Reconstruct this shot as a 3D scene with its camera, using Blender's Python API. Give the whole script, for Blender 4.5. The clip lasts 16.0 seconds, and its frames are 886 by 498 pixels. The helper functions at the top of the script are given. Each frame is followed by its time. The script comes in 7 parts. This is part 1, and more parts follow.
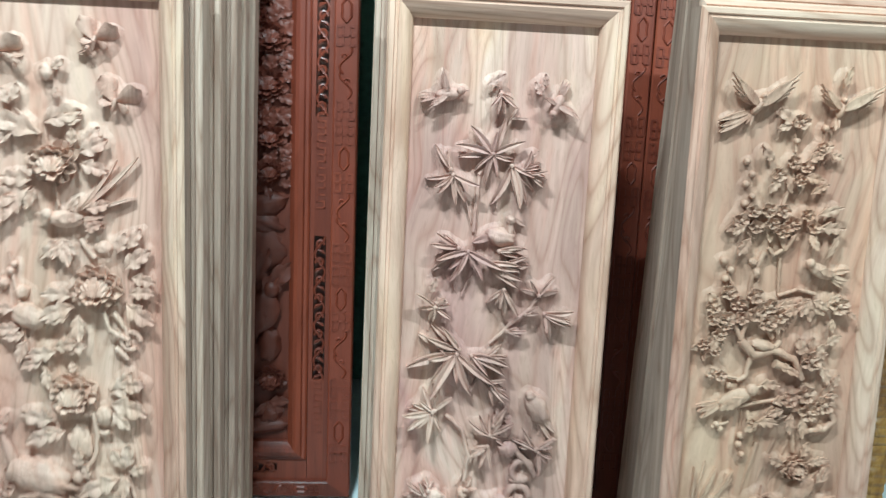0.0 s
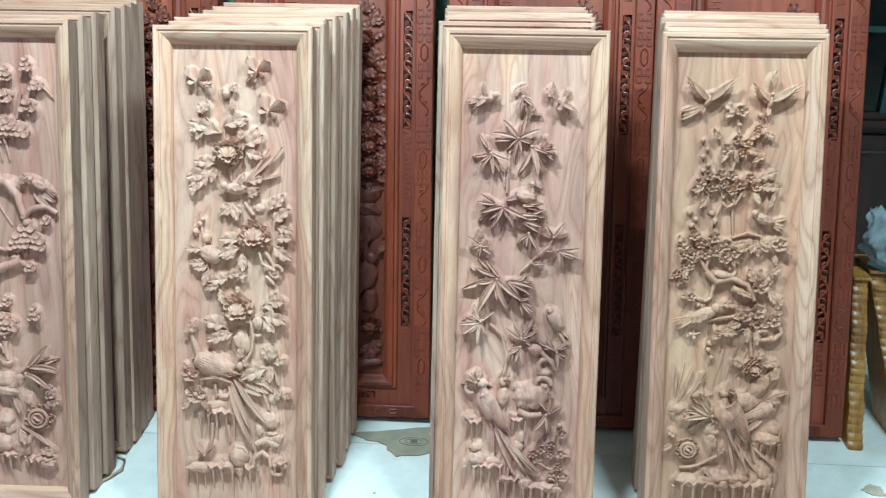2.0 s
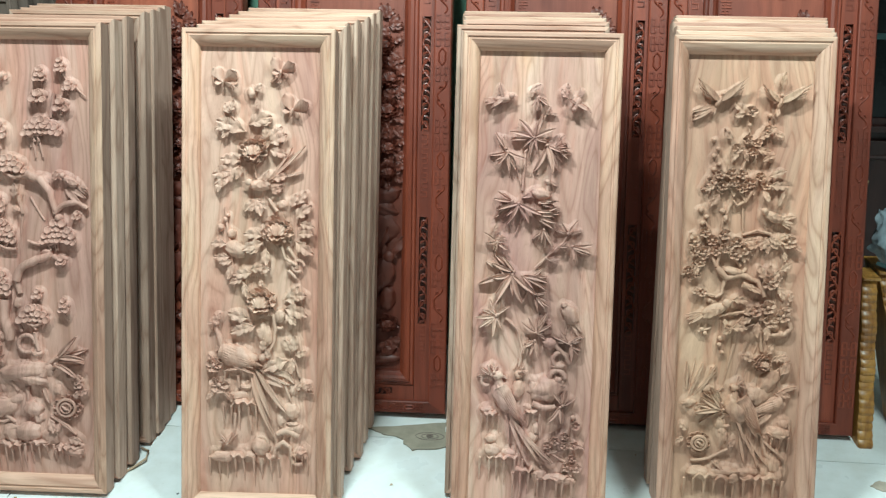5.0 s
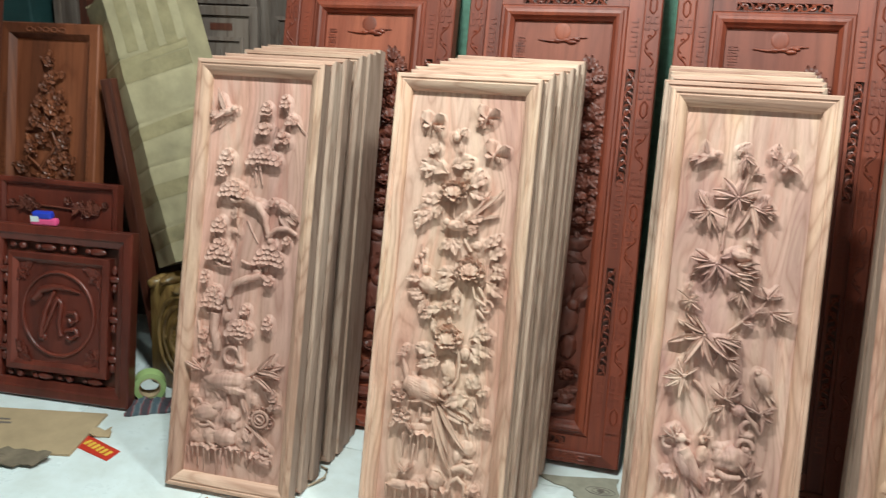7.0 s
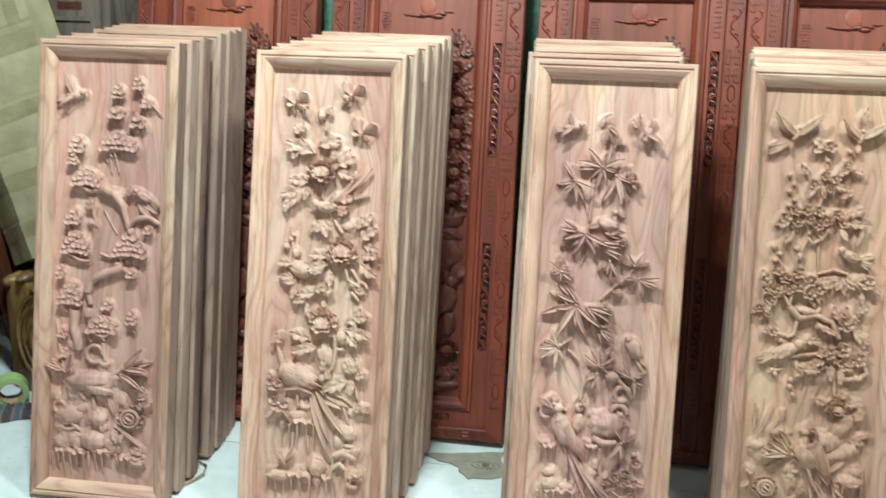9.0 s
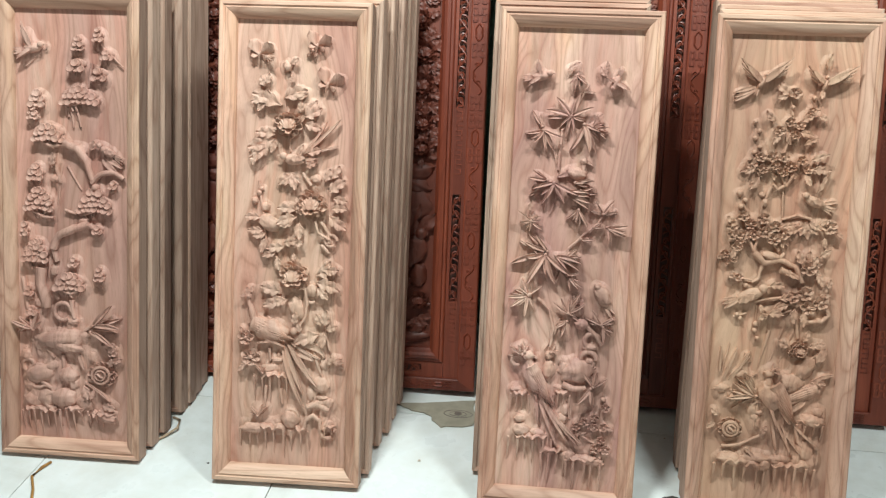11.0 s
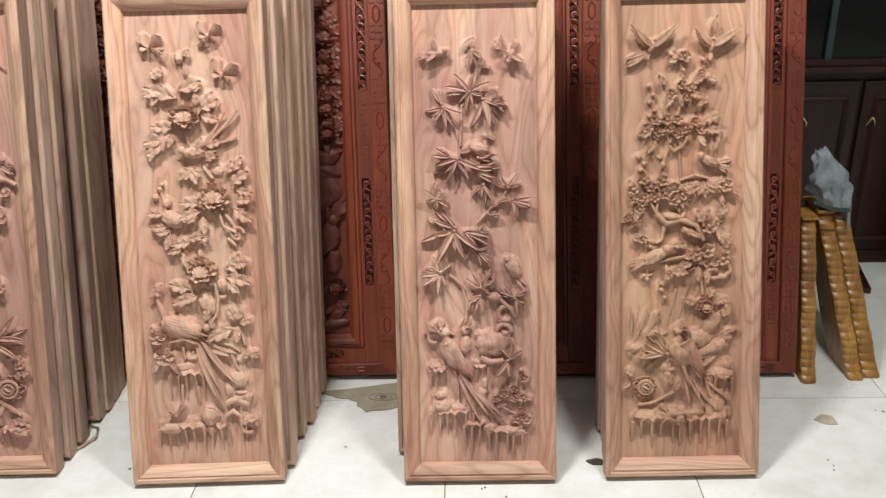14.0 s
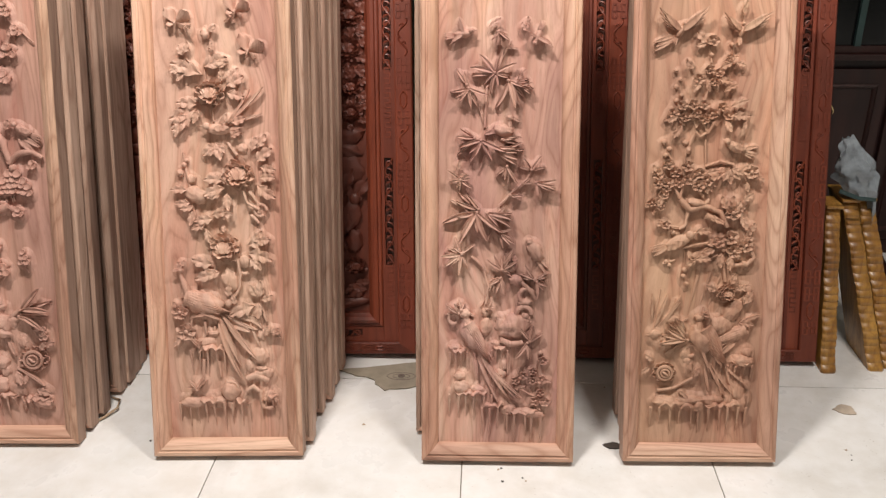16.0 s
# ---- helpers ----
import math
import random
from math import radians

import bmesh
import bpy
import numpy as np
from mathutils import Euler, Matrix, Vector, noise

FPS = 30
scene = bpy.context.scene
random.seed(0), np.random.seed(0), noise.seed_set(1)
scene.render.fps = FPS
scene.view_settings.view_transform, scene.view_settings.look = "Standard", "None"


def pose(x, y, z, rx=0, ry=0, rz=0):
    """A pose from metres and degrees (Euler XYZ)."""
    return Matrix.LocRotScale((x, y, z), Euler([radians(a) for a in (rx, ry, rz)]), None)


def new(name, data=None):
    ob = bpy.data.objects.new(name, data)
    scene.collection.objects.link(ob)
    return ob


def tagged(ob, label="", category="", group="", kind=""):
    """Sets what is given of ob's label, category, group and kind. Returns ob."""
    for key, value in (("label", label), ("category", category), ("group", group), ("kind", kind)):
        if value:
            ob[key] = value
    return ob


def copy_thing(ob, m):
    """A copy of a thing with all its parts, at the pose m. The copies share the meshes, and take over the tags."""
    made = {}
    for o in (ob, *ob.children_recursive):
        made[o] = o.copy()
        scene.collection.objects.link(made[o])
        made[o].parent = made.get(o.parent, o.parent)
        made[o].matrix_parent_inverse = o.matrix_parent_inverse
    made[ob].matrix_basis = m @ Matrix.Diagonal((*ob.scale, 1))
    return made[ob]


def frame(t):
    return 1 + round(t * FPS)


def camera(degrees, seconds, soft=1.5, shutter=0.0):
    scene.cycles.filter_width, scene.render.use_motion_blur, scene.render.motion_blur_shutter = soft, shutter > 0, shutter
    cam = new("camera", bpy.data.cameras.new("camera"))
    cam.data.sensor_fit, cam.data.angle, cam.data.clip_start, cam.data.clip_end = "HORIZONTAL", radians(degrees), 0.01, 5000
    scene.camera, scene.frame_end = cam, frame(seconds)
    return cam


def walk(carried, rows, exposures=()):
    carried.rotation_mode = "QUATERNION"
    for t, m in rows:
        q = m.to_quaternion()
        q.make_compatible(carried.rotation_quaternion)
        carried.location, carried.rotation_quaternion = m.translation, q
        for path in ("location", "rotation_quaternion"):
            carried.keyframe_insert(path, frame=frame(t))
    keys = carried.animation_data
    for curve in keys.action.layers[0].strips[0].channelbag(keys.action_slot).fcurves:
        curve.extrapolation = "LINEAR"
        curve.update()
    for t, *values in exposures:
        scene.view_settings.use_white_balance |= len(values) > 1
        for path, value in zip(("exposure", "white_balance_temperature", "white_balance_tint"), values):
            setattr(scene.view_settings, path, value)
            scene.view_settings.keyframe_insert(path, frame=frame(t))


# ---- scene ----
cam = camera(54.9, 16.0, soft=1.3, shutter=0.5)
# seconds, x, y, z, yaw, pitch, roll
ROWS = [
    (0, -0.102, -0.951, 1.316, -2.30, -26.13, -3.84),
    (0.5, 0.045, -1.128, 1.355, 4.65, -26.43, -3.94),
    (1, 0.054, -1.266, 1.354, 5.83, -24.43, -2.65),
    (1.5, 0.006, -1.484, 1.348, 5.07, -22.30, -0.62),
    (2, 0.009, -1.578, 1.356, 3.94, -21.89, -0.41),
    (2.5, 0.025, -1.604, 1.359, 4.19, -20.53, -0.82),
    (3, 0.030, -1.624, 1.365, 3.84, -20.56, -0.08),
    (5.5, -0.004, -1.651, 1.333, 5.72, -20.96, -0.79),
    (6, -0.014, -1.656, 1.342, 8.31, -20.20, -1.12),
    (6.5, -0.043, -1.663, 1.349, 13.02, -19.23, -1.42),
    (7, -0.053, -1.679, 1.352, 16.85, -18.26, -1.19),
    (7.5, -0.050, -1.680, 1.353, 18.13, -17.33, -0.31),
    (8, -0.038, -1.671, 1.355, 16.35, -17.14, 0.06),
    (8.5, -0.023, -1.650, 1.353, 12.79, -17.78, -0.28),
    (9, -0.011, -1.635, 1.339, 9.23, -19.41, -1.00),
    (9.5, -0.004, -1.625, 1.330, 7.65, -21.62, -1.35),
    (12, -0.011, -1.648, 1.333, 6.75, -22.46, -0.67),
    (12.5, -0.008, -1.646, 1.332, 6.24, -22.33, -0.54),
    (13, -0.000, -1.639, 1.336, 5.49, -22.62, -0.29),
    (13.5, 0.014, -1.639, 1.331, 3.73, -22.91, 0.42),
    (14, 0.048, -1.639, 1.322, 1.35, -23.43, 1.27),
    (14.5, 0.051, -1.636, 1.313, -0.05, -24.68, 1.79),
    (15, 0.050, -1.638, 1.315, 0.43, -25.30, 1.57),
    (15.5, 0.038, -1.640, 1.319, 1.73, -25.09, 0.84),
    (16, 0.033, -1.640, 1.324, 2.80, -24.72, 0.56),
]
EXPOSURES = [(0.0, 0.15, 4650, -22), (0.5, 0.15, 4650, -22), (1.0, 0.15, 4960, -20), (1.5, 0.16, 4860, -20), (2.0, 0.16, 4760, -20), (2.5, 0.13, 4900, -19), (3.0, -0.05, 5240, -18), (5.5, 0.06, 5260, -17), (7.5, 0.07, 5600, -11), (8.0, 0.1, 5400, -14), (9.0, 0.19, 5180, -18), (9.5, 0.17, 5220, -17), (12.0, -0.19, 5950, -2), (12.5, -0.16, 5850, -4), (13.5, -0.14, 5950, -1), (14.5, -0.19, 6650, 11), (16.0, -0.25, 6800, 14)]
walk(cam, [(t, pose(x, y, z, 90 + pitch, roll, yaw)) for t, x, y, z, yaw, pitch, roll in ROWS], EXPOSURES)

# ---- world and light ----
world = bpy.data.worlds.new("world")
world.use_nodes = True
world.node_tree.nodes["Background"].inputs["Color"].default_value = (0.5, 0.55, 0.6, 1)
world.node_tree.nodes["Background"].inputs["Strength"].default_value = 0.05
scene.world = world


def tube_or_fill_lamp(x, y, z, watts, colour=(1.0, 0.965, 0.915), turn=0):
    data = bpy.data.lights.new("tube_or_fill_light", "AREA")
    data.shape, data.size, data.size_y, data.energy, data.color = "RECTANGLE", 0.42, 0.05, watts, colour
    lamp = new("tube_or_fill_light", data)
    lamp.matrix_world = pose(x, y, z, 0, 0, turn)
    return lamp


CEILING = 3.0
# the two at y -3.2 are weak fill, added behind the camera, unseen
for lx, ly, watts in ((-0.60, -0.42, 76), (0.78, -0.42, 48), (-1.2, -3.2, 6), (1.2, -3.2, 6)):
    tube_or_fill_lamp(lx, ly, CEILING - 0.1, watts)


# ---- materials ----
def nodes_of(name):
    m = bpy.data.materials.new(name)
    m.use_nodes = True
    nt = m.node_tree
    return m, nt, nt.nodes["Principled BSDF"]


def link(nt, a, b):
    nt.links.new(a, b)


def coords(nt, scale, offset=(0, 0, 0), rotation=(0, 0, 0)):
    tc = nt.nodes.new("ShaderNodeTexCoord")
    mp = nt.nodes.new("ShaderNodeMapping")
    mp.inputs["Scale"].default_value, mp.inputs["Location"].default_value = scale, offset
    mp.inputs["Rotation"].default_value = rotation
    link(nt, tc.outputs["Object"], mp.inputs["Vector"])
    return mp.outputs["Vector"]


def noise_tex(nt, vec, scale, detail=4, rough=0.6, distort=0.0):
    n = nt.nodes.new("ShaderNodeTexNoise")
    for key, value in (("Scale", scale), ("Detail", detail), ("Roughness", rough), ("Distortion", distort)):
        n.inputs[key].default_value = value
    link(nt, vec, n.inputs["Vector"])
    return n.outputs["Fac"]


def ramp(nt, fac, stops):
    r = nt.nodes.new("ShaderNodeValToRGB")
    e = r.color_ramp.elements
    while len(e) < len(stops):
        e.new(0.5)
    for el, (p, c) in zip(e, stops):
        el.position, el.color = p, (*c, 1)
    link(nt, fac, r.inputs["Fac"])
    return r.outputs["Color"]


def mix(nt, fac, a, b, how="MIX"):
    m = nt.nodes.new("ShaderNodeMix")
    m.data_type, m.blend_type = "RGBA", how
    for value, sock in ((fac, m.inputs[0]), (a, m.inputs[6]), (b, m.inputs[7])):
        if isinstance(value, (int, float)):
            sock.default_value = value
        elif isinstance(value, tuple):
            sock.default_value = (*value, 1)
        else:
            link(nt, value, sock)
    return m.outputs[2]


def bump(nt, bsdf, fac, strength, distance):
    b = nt.nodes.new("ShaderNodeBump")
    b.inputs["Strength"].default_value, b.inputs["Distance"].default_value = strength, distance
    link(nt, fac, b.inputs["Height"])
    link(nt, b.outputs["Normal"], bsdf.inputs["Normal"])


def moved_by_random(nt, vec, spread):
    """Shifts a texture by the object's own random number."""
    oi = nt.nodes.new("ShaderNodeObjectInfo")
    sc = nt.nodes.new("ShaderNodeVectorMath")
    sc.operation = "SCALE"
    sc.inputs[0].default_value = spread
    link(nt, oi.outputs["Random"], sc.inputs["Scale"])
    ad = nt.nodes.new("ShaderNodeVectorMath")
    link(nt, vec, ad.inputs[0])
    link(nt, sc.outputs[0], ad.inputs[1])
    return ad.outputs[0], oi.outputs["Random"]


def wood(name, light, mid, dark, rough=0.6, seed=0.0, figure=1.0, free=False, coat=0.0, along="z", contrast=1.0, tone=0.12, chisel=0.0, blush=0.0, sway=0.0, patch=0.0, lines_of=13.0, fleck=0.8):
    """Long-grained wood: streaks along one axis, wandering figure, pores."""
    m, nt, b = nodes_of(name)
    squash = {"z": (1, 1, 0.06), "x": (0.06, 1, 1), "y": (1, 0.06, 1)}[along]
    vec = coords(nt, squash, (seed, seed * 0.7, seed * 1.3))
    rnd = None
    if sway:
        drift = nt.nodes.new("ShaderNodeTexNoise")
        drift.inputs["Scale"].default_value, drift.inputs["Detail"].default_value = 2.6, 2
        link(nt, coords(nt, (1, 1, 0.8), (seed, 3, seed)), drift.inputs["Vector"])
        pull = nt.nodes.new("ShaderNodeVectorMath")
        pull.operation = "MULTIPLY_ADD"
        pull.inputs[1].default_value = (sway, sway, 0.0)
        link(nt, drift.outputs["Color"], pull.inputs[0])
        link(nt, vec, pull.inputs[2])
        vec = pull.outputs[0]
    if free:
        vec, rnd = moved_by_random(nt, vec, (7.0, 3.0, 5.0))
    wander = nt.nodes.new("ShaderNodeMapping")
    wander.inputs["Scale"].default_value = {"z": (1, 1, 2.4), "x": (2.4, 1, 1), "y": (1, 2.4, 1)}[along]
    link(nt, vec, wander.inputs["Vector"])
    broad = noise_tex(nt, wander.outputs["Vector"], 6.0 * figure, 2, 0.45, 0.5)
    streak = noise_tex(nt, vec, 45.0 * figure, 4, 0.65, 0.6)
    pores = noise_tex(nt, vec, 420.0, 2, 0.6)
    rings = nt.nodes.new("ShaderNodeMath")
    rings.operation = "MULTIPLY"
    rings.inputs[1].default_value = lines_of
    link(nt, broad, rings.inputs[0])
    saw = nt.nodes.new("ShaderNodeMath")
    saw.operation = "PINGPONG"
    saw.inputs[1].default_value = 0.5
    link(nt, rings.outputs[0], saw.inputs[0])
    base = ramp(nt, broad, [(0.3, dark), (0.48, mid), (0.66, light)])
    lines = ramp(nt, saw.outputs[0], [(0.0, (0.66, 0.55, 0.49)), (0.14, (0.92, 0.89, 0.87)), (0.5, (1.08, 1.08, 1.08))])
    base = mix(nt, 0.72 * contrast, base, lines, "MULTIPLY")
    if blush:
        zone = noise_tex(nt, vec, 13.0, 5, 0.7, 0.8)
        base = mix(nt, 1.0, base, ramp(nt, zone, [(0.50, (1, 1, 1)), (0.60, (1.0, 1 - 0.22 * blush, 1 - 0.26 * blush)), (0.70, (0.86, 0.78 - 0.1 * blush, 0.74 - 0.1 * blush))]), "MULTIPLY")
    fine = ramp(nt, streak, [(0.32, (0.66, 0.60, 0.55)), (0.58, (1.08, 1.07, 1.06))])
    base = mix(nt, fleck * contrast, base, fine, "MULTIPLY")
    if patch:
        cloud = noise_tex(nt, coords(nt, (1, 1, 0.28), (seed * 2, 1, seed)), 7.0, 4, 0.6, 1.2)
        base = mix(nt, patch, base, ramp(nt, cloud, [(0.32, (0.76, 0.64, 0.70)), (0.44, (0.95, 0.88, 0.90)), (0.55, (1.02, 1.01, 1.0)), (0.68, (1.04, 1.03, 0.88))]), "MULTIPLY")
    speck = ramp(nt, pores, [(0.32, (0.75, 0.7, 0.66)), (0.45, (1, 1, 1))])
    base = mix(nt, 0.45, base, speck, "MULTIPLY")
    if rnd is not None:
        shade = ramp(nt, rnd, [(0.0, (1 - tone, 1 - tone * 1.2, 1 - tone * 1.4)), (1.0, (1 + tone, 1 + tone, 1 + tone * 0.8))])
        base = mix(nt, 1.0, base, shade, "MULTIPLY")
    link(nt, base, b.inputs["Base Color"])
    rr = ramp(nt, streak, [(0.3, (rough + 0.1,) * 3), (0.7, (rough - 0.06,) * 3)])
    link(nt, rr, b.inputs["Roughness"])
    b.inputs["Coat Weight"].default_value = coat
    b.inputs["Coat Roughness"].default_value = 0.25
    height = streak
    if chisel:
        cuts = noise_tex(nt, coords(nt, (1, 1, 0.45), (seed, 0, 0)), 130.0, 3, 0.55, 1.5)
        both = nt.nodes.new("ShaderNodeMath")
        both.operation = "MULTIPLY_ADD"
        both.inputs[1].default_value = chisel
        link(nt, cuts, both.inputs[0])
        link(nt, streak, both.inputs[2])
        height = both.outputs[0]
    bump(nt, b, height, 0.45 if chisel else 0.3, 0.003 if chisel else 0.0016)
    return m


def plain(name, colour, rough=0.5, metal=0.0, vary=0.15, scale=12.0, relief=0.1, transmission=0.0):
    m, nt, b = nodes_of(name)
    vec = coords(nt, (1, 1, 1))
    n = noise_tex(nt, vec, scale, 5, 0.65)
    lo, hi = tuple(c * (1 - vary) for c in colour), tuple(min(1, c * (1 + vary)) for c in colour)
    link(nt, ramp(nt, n, [(0.3, lo), (0.7, hi)]), b.inputs["Base Color"])
    fine = noise_tex(nt, vec, scale * 14, 3, 0.6)
    b.inputs["Roughness"].default_value, b.inputs["Metallic"].default_value = rough, metal
    b.inputs["Transmission Weight"].default_value = transmission
    bump(nt, b, fine, relief, 0.001)
    return m


PALE_TONES = (
    ("rosy_pale_wood", (0.64, 0.405, 0.325), (0.55, 0.328, 0.262), (0.41, 0.232, 0.186), 3.1, 1.0),
    ("sandy_pale_wood", (0.64, 0.425, 0.325), (0.57, 0.350, 0.265), (0.45, 0.240, 0.185), 11.7, 1.0),
    ("mottled_pale_wood", (0.65, 0.440, 0.345), (0.53, 0.328, 0.255), (0.38, 0.224, 0.178), 23.4, 1.2),
    ("tan_pale_wood", (0.57, 0.365, 0.250), (0.48, 0.292, 0.198), (0.345, 0.198, 0.136), 37.9, 1.1),
)
FIGURE = ((0.10, 0.35), (0.16, 0.35), (0.16, 0.9), (0.20, 0.4))
PALE = [wood(n, a, b, c, 0.62, q, f, contrast=0.85, blush=0.5, sway=w, patch=k, lines_of=19.0, fleck=0.5) for (n, a, b, c, q, f), (w, k) in zip(PALE_TONES, FIGURE)]
CUT = [wood("cut_" + n, *[tuple(v * 0.96 for v in q3) for q3 in (a, b, c)], 0.62, q, f, contrast=0.7, chisel=1.5, blush=0.3, sway=w, patch=k, lines_of=19.0, fleck=0.5) for (n, a, b, c, q, f), (w, k) in zip(PALE_TONES, FIGURE)]
RAIL = wood("frame_wood", (0.64, 0.435, 0.33), (0.56, 0.35, 0.262), (0.43, 0.252, 0.19), 0.6, 5.0, 1.1, True, tone=0.14, blush=0.3, sway=0.10, patch=0.38, lines_of=17.0, fleck=0.6)
RAIL_X = wood("frame_wood_across", (0.64, 0.435, 0.33), (0.55, 0.34, 0.257), (0.42, 0.243, 0.185), 0.6, 6.0, 1.1, True, along="x", tone=0.12, fleck=0.6)
SAWN = wood("sawn_frame_wood", (0.53, 0.380, 0.305), (0.45, 0.310, 0.245), (0.34, 0.230, 0.182), 0.68, 29.0, 1.3, True, tone=0.16, fleck=0.6)
EDGE = wood("edge_wood", (0.53, 0.375, 0.305), (0.45, 0.310, 0.250), (0.34, 0.230, 0.186), 0.7, 9.0, 1.4, True, tone=0.17, fleck=0.6)
RED = wood("red_wood", (0.255, 0.058, 0.028), (0.19, 0.040, 0.020), (0.13, 0.027, 0.014), 0.45, 2.0, 1.0, True, 0.15, contrast=0.6, tone=0.15)
REDFIELD = wood("red_field_wood", (0.29, 0.078, 0.040), (0.22, 0.053, 0.028), (0.135, 0.032, 0.019), 0.55, 6.0, 0.8, True, 0.03, contrast=0.7, tone=0.2)
CARVED = wood("dark_carved_wood", (0.17, 0.044, 0.025), (0.13, 0.032, 0.018), (0.08, 0.02, 0.012), 0.52, 8.0, 1.0, False, 0.05, contrast=0.6)
BROWN = wood("brown_wood", (0.25, 0.082, 0.036), (0.18, 0.055, 0.024), (0.10, 0.031, 0.015), 0.45, 4.0, 1.0, True, 0.1)
# Dark wood with shade in its tone; slots and gaps use it as shade.
SHADED = wood("shaded_dark_wood", (0.11, 0.034, 0.020), (0.08, 0.024, 0.015), (0.05, 0.016, 0.011), 0.42, 7.0, 1.0, True, 0.15)
# Dark mahogany, with the unlit back corner also put into its colour.
MAHOGANY = wood("dimmed_dark_mahogany", (0.034, 0.007, 0.0045), (0.024, 0.005, 0.0034), (0.014, 0.0034, 0.0026), 0.45, 19.0, 1.0, True, 0.0)
DEEPRED = wood("deep_red_wood", (0.170, 0.034, 0.020), (0.120, 0.023, 0.014), (0.075, 0.015, 0.009), 0.36, 12.0, 1.0, True, 0.25, contrast=0.6)
GREY_WOOD = wood("greyish_wood", (0.18, 0.135, 0.115), (0.14, 0.105, 0.09), (0.10, 0.073, 0.065), 0.65, 13.0, 1.0, True)
GOLD = wood("honey_wood", (0.47, 0.26, 0.060), (0.38, 0.195, 0.042), (0.25, 0.115, 0.026), 0.42, 15.0, 1.4, True, 0.2)
# Darker tone of the honey wood, for the carved block.
DARK_HONEY = wood("dark_honey_wood", (0.30, 0.185, 0.065), (0.22, 0.130, 0.042), (0.13, 0.075, 0.026), 0.45, 25.0, 1.4, True, 0.15)
TORN = plain("torn_brown_card", (0.17, 0.125, 0.085), 0.9, 0, 0.35, 14, 0.5)
CARD = plain("cardboard", (0.42, 0.29, 0.17), 0.85, 0, 0.12, 9, 0.15)
TAPED = plain("taped_carton", (0.36, 0.285, 0.170), 0.45, 0, 0.22, 9, 0.35)
TAPE = plain("packing_tape", (0.30, 0.235, 0.132), 0.22, 0, 0.22, 16, 0.12)
GREEN = plain("lime_tape", (0.42, 0.52, 0.20), 0.4, 0, 0.08, 20)
BRASS = plain("brass", (0.85, 0.66, 0.34), 0.18, 1.0, 0.1, 30)
BLACK = plain("black_glass", (0.004, 0.0045, 0.005), 0.08, 0, 0.3, 8)
TEAL = plain("teal_metal", (0.020, 0.046, 0.045), 0.5, 0, 0.2, 10)
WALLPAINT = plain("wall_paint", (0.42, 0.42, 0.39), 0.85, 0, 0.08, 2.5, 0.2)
# Wall paint with the dimness of the far walls put into its colour.
SHADED_WALL = plain("shaded_wall_paint", (0.16, 0.15, 0.14), 0.85, 0, 0.15, 2.5, 0.2)
WHITE = plain("ceiling_paint", (0.75, 0.75, 0.72), 0.9, 0, 0.04, 3, 0.1)
GREENMESH = plain("green_mesh", (0.14, 0.24, 0.17), 0.8, 0, 0.25, 60, 0.4)
PLASTIC = plain("grey_plastic_film", (0.25, 0.285, 0.315), 0.28, 0, 0.4, 22, 0.4)
REDPRINT = plain("red_print", (0.50, 0.035, 0.02), 0.4, 0, 0.1, 20)
YELLOWPRINT = plain("yellow_print", (0.75, 0.48, 0.06), 0.45, 0, 0.08, 20)
BLUEPRINT = plain("blue_print", (0.03, 0.05, 0.5), 0.35, 0, 0.1, 20)
PINKPRINT = plain("pink_print", (0.75, 0.09, 0.25), 0.4, 0, 0.1, 20)
WHITEPRINT = plain("white_print", (0.8, 0.8, 0.8), 0.4, 0, 0.04, 20)
GREYPRINT = plain("grey_print", (0.16, 0.12, 0.10), 0.7, 0, 0.1, 20)
PALECHIP = plain("pale_chip", (0.42, 0.35, 0.28), 0.85, 0, 0.2, 30, 0.3)
CHIP = plain("dark_chip", (0.06, 0.048, 0.04), 0.85, 0, 0.2, 30, 0.3)
SCRAP = plain("grey_scrap", (0.30, 0.26, 0.20), 0.85, 0, 0.2, 18, 0.3)
SHAVING = plain("wood_shaving", (0.42, 0.30, 0.20), 0.8, 0, 0.2, 30)
CRIMSON = plain("crimson_cloth", (0.30, 0.012, 0.02), 0.8, 0, 0.15, 14)


def floor_tile_material():
    m, nt, b = nodes_of("polished_white_tile")
    vec = coords(nt, (1, 1, 1))
    vec, rnd = moved_by_random(nt, vec, (9.0, 5.0, 2.0))
    veins = noise_tex(nt, vec, 2.2, 6, 0.62, 1.6)
    cloud = noise_tex(nt, vec, 9.0, 5, 0.6)
    base = ramp(nt, veins, [(0.35, (0.73, 0.73, 0.72)), (0.5, (0.79, 0.795, 0.79)), (0.7, (0.77, 0.77, 0.76))])
    dust = ramp(nt, cloud, [(0.35, (0.84, 0.82, 0.78)), (0.6, (1, 1, 1))])
    base = mix(nt, 0.7, base, dust, "MULTIPLY")
    speck = noise_tex(nt, vec, 130.0, 3, 0.7)
    base = mix(nt, 0.5, base, ramp(nt, speck, [(0.27, (0.45, 0.4, 0.34)), (0.33, (1, 1, 1))]), "MULTIPLY")
    link(nt, base, b.inputs["Base Color"])
    link(nt, ramp(nt, cloud, [(0.3, (0.42, 0.42, 0.42)), (0.7, (0.24, 0.24, 0.24))]), b.inputs["Roughness"])
    bump(nt, b, cloud, 0.05, 0.0006)
    return m


TILE = floor_tile_material()
GROUT = plain("grout", (0.20, 0.18, 0.15), 0.9, 0, 0.2, 30)


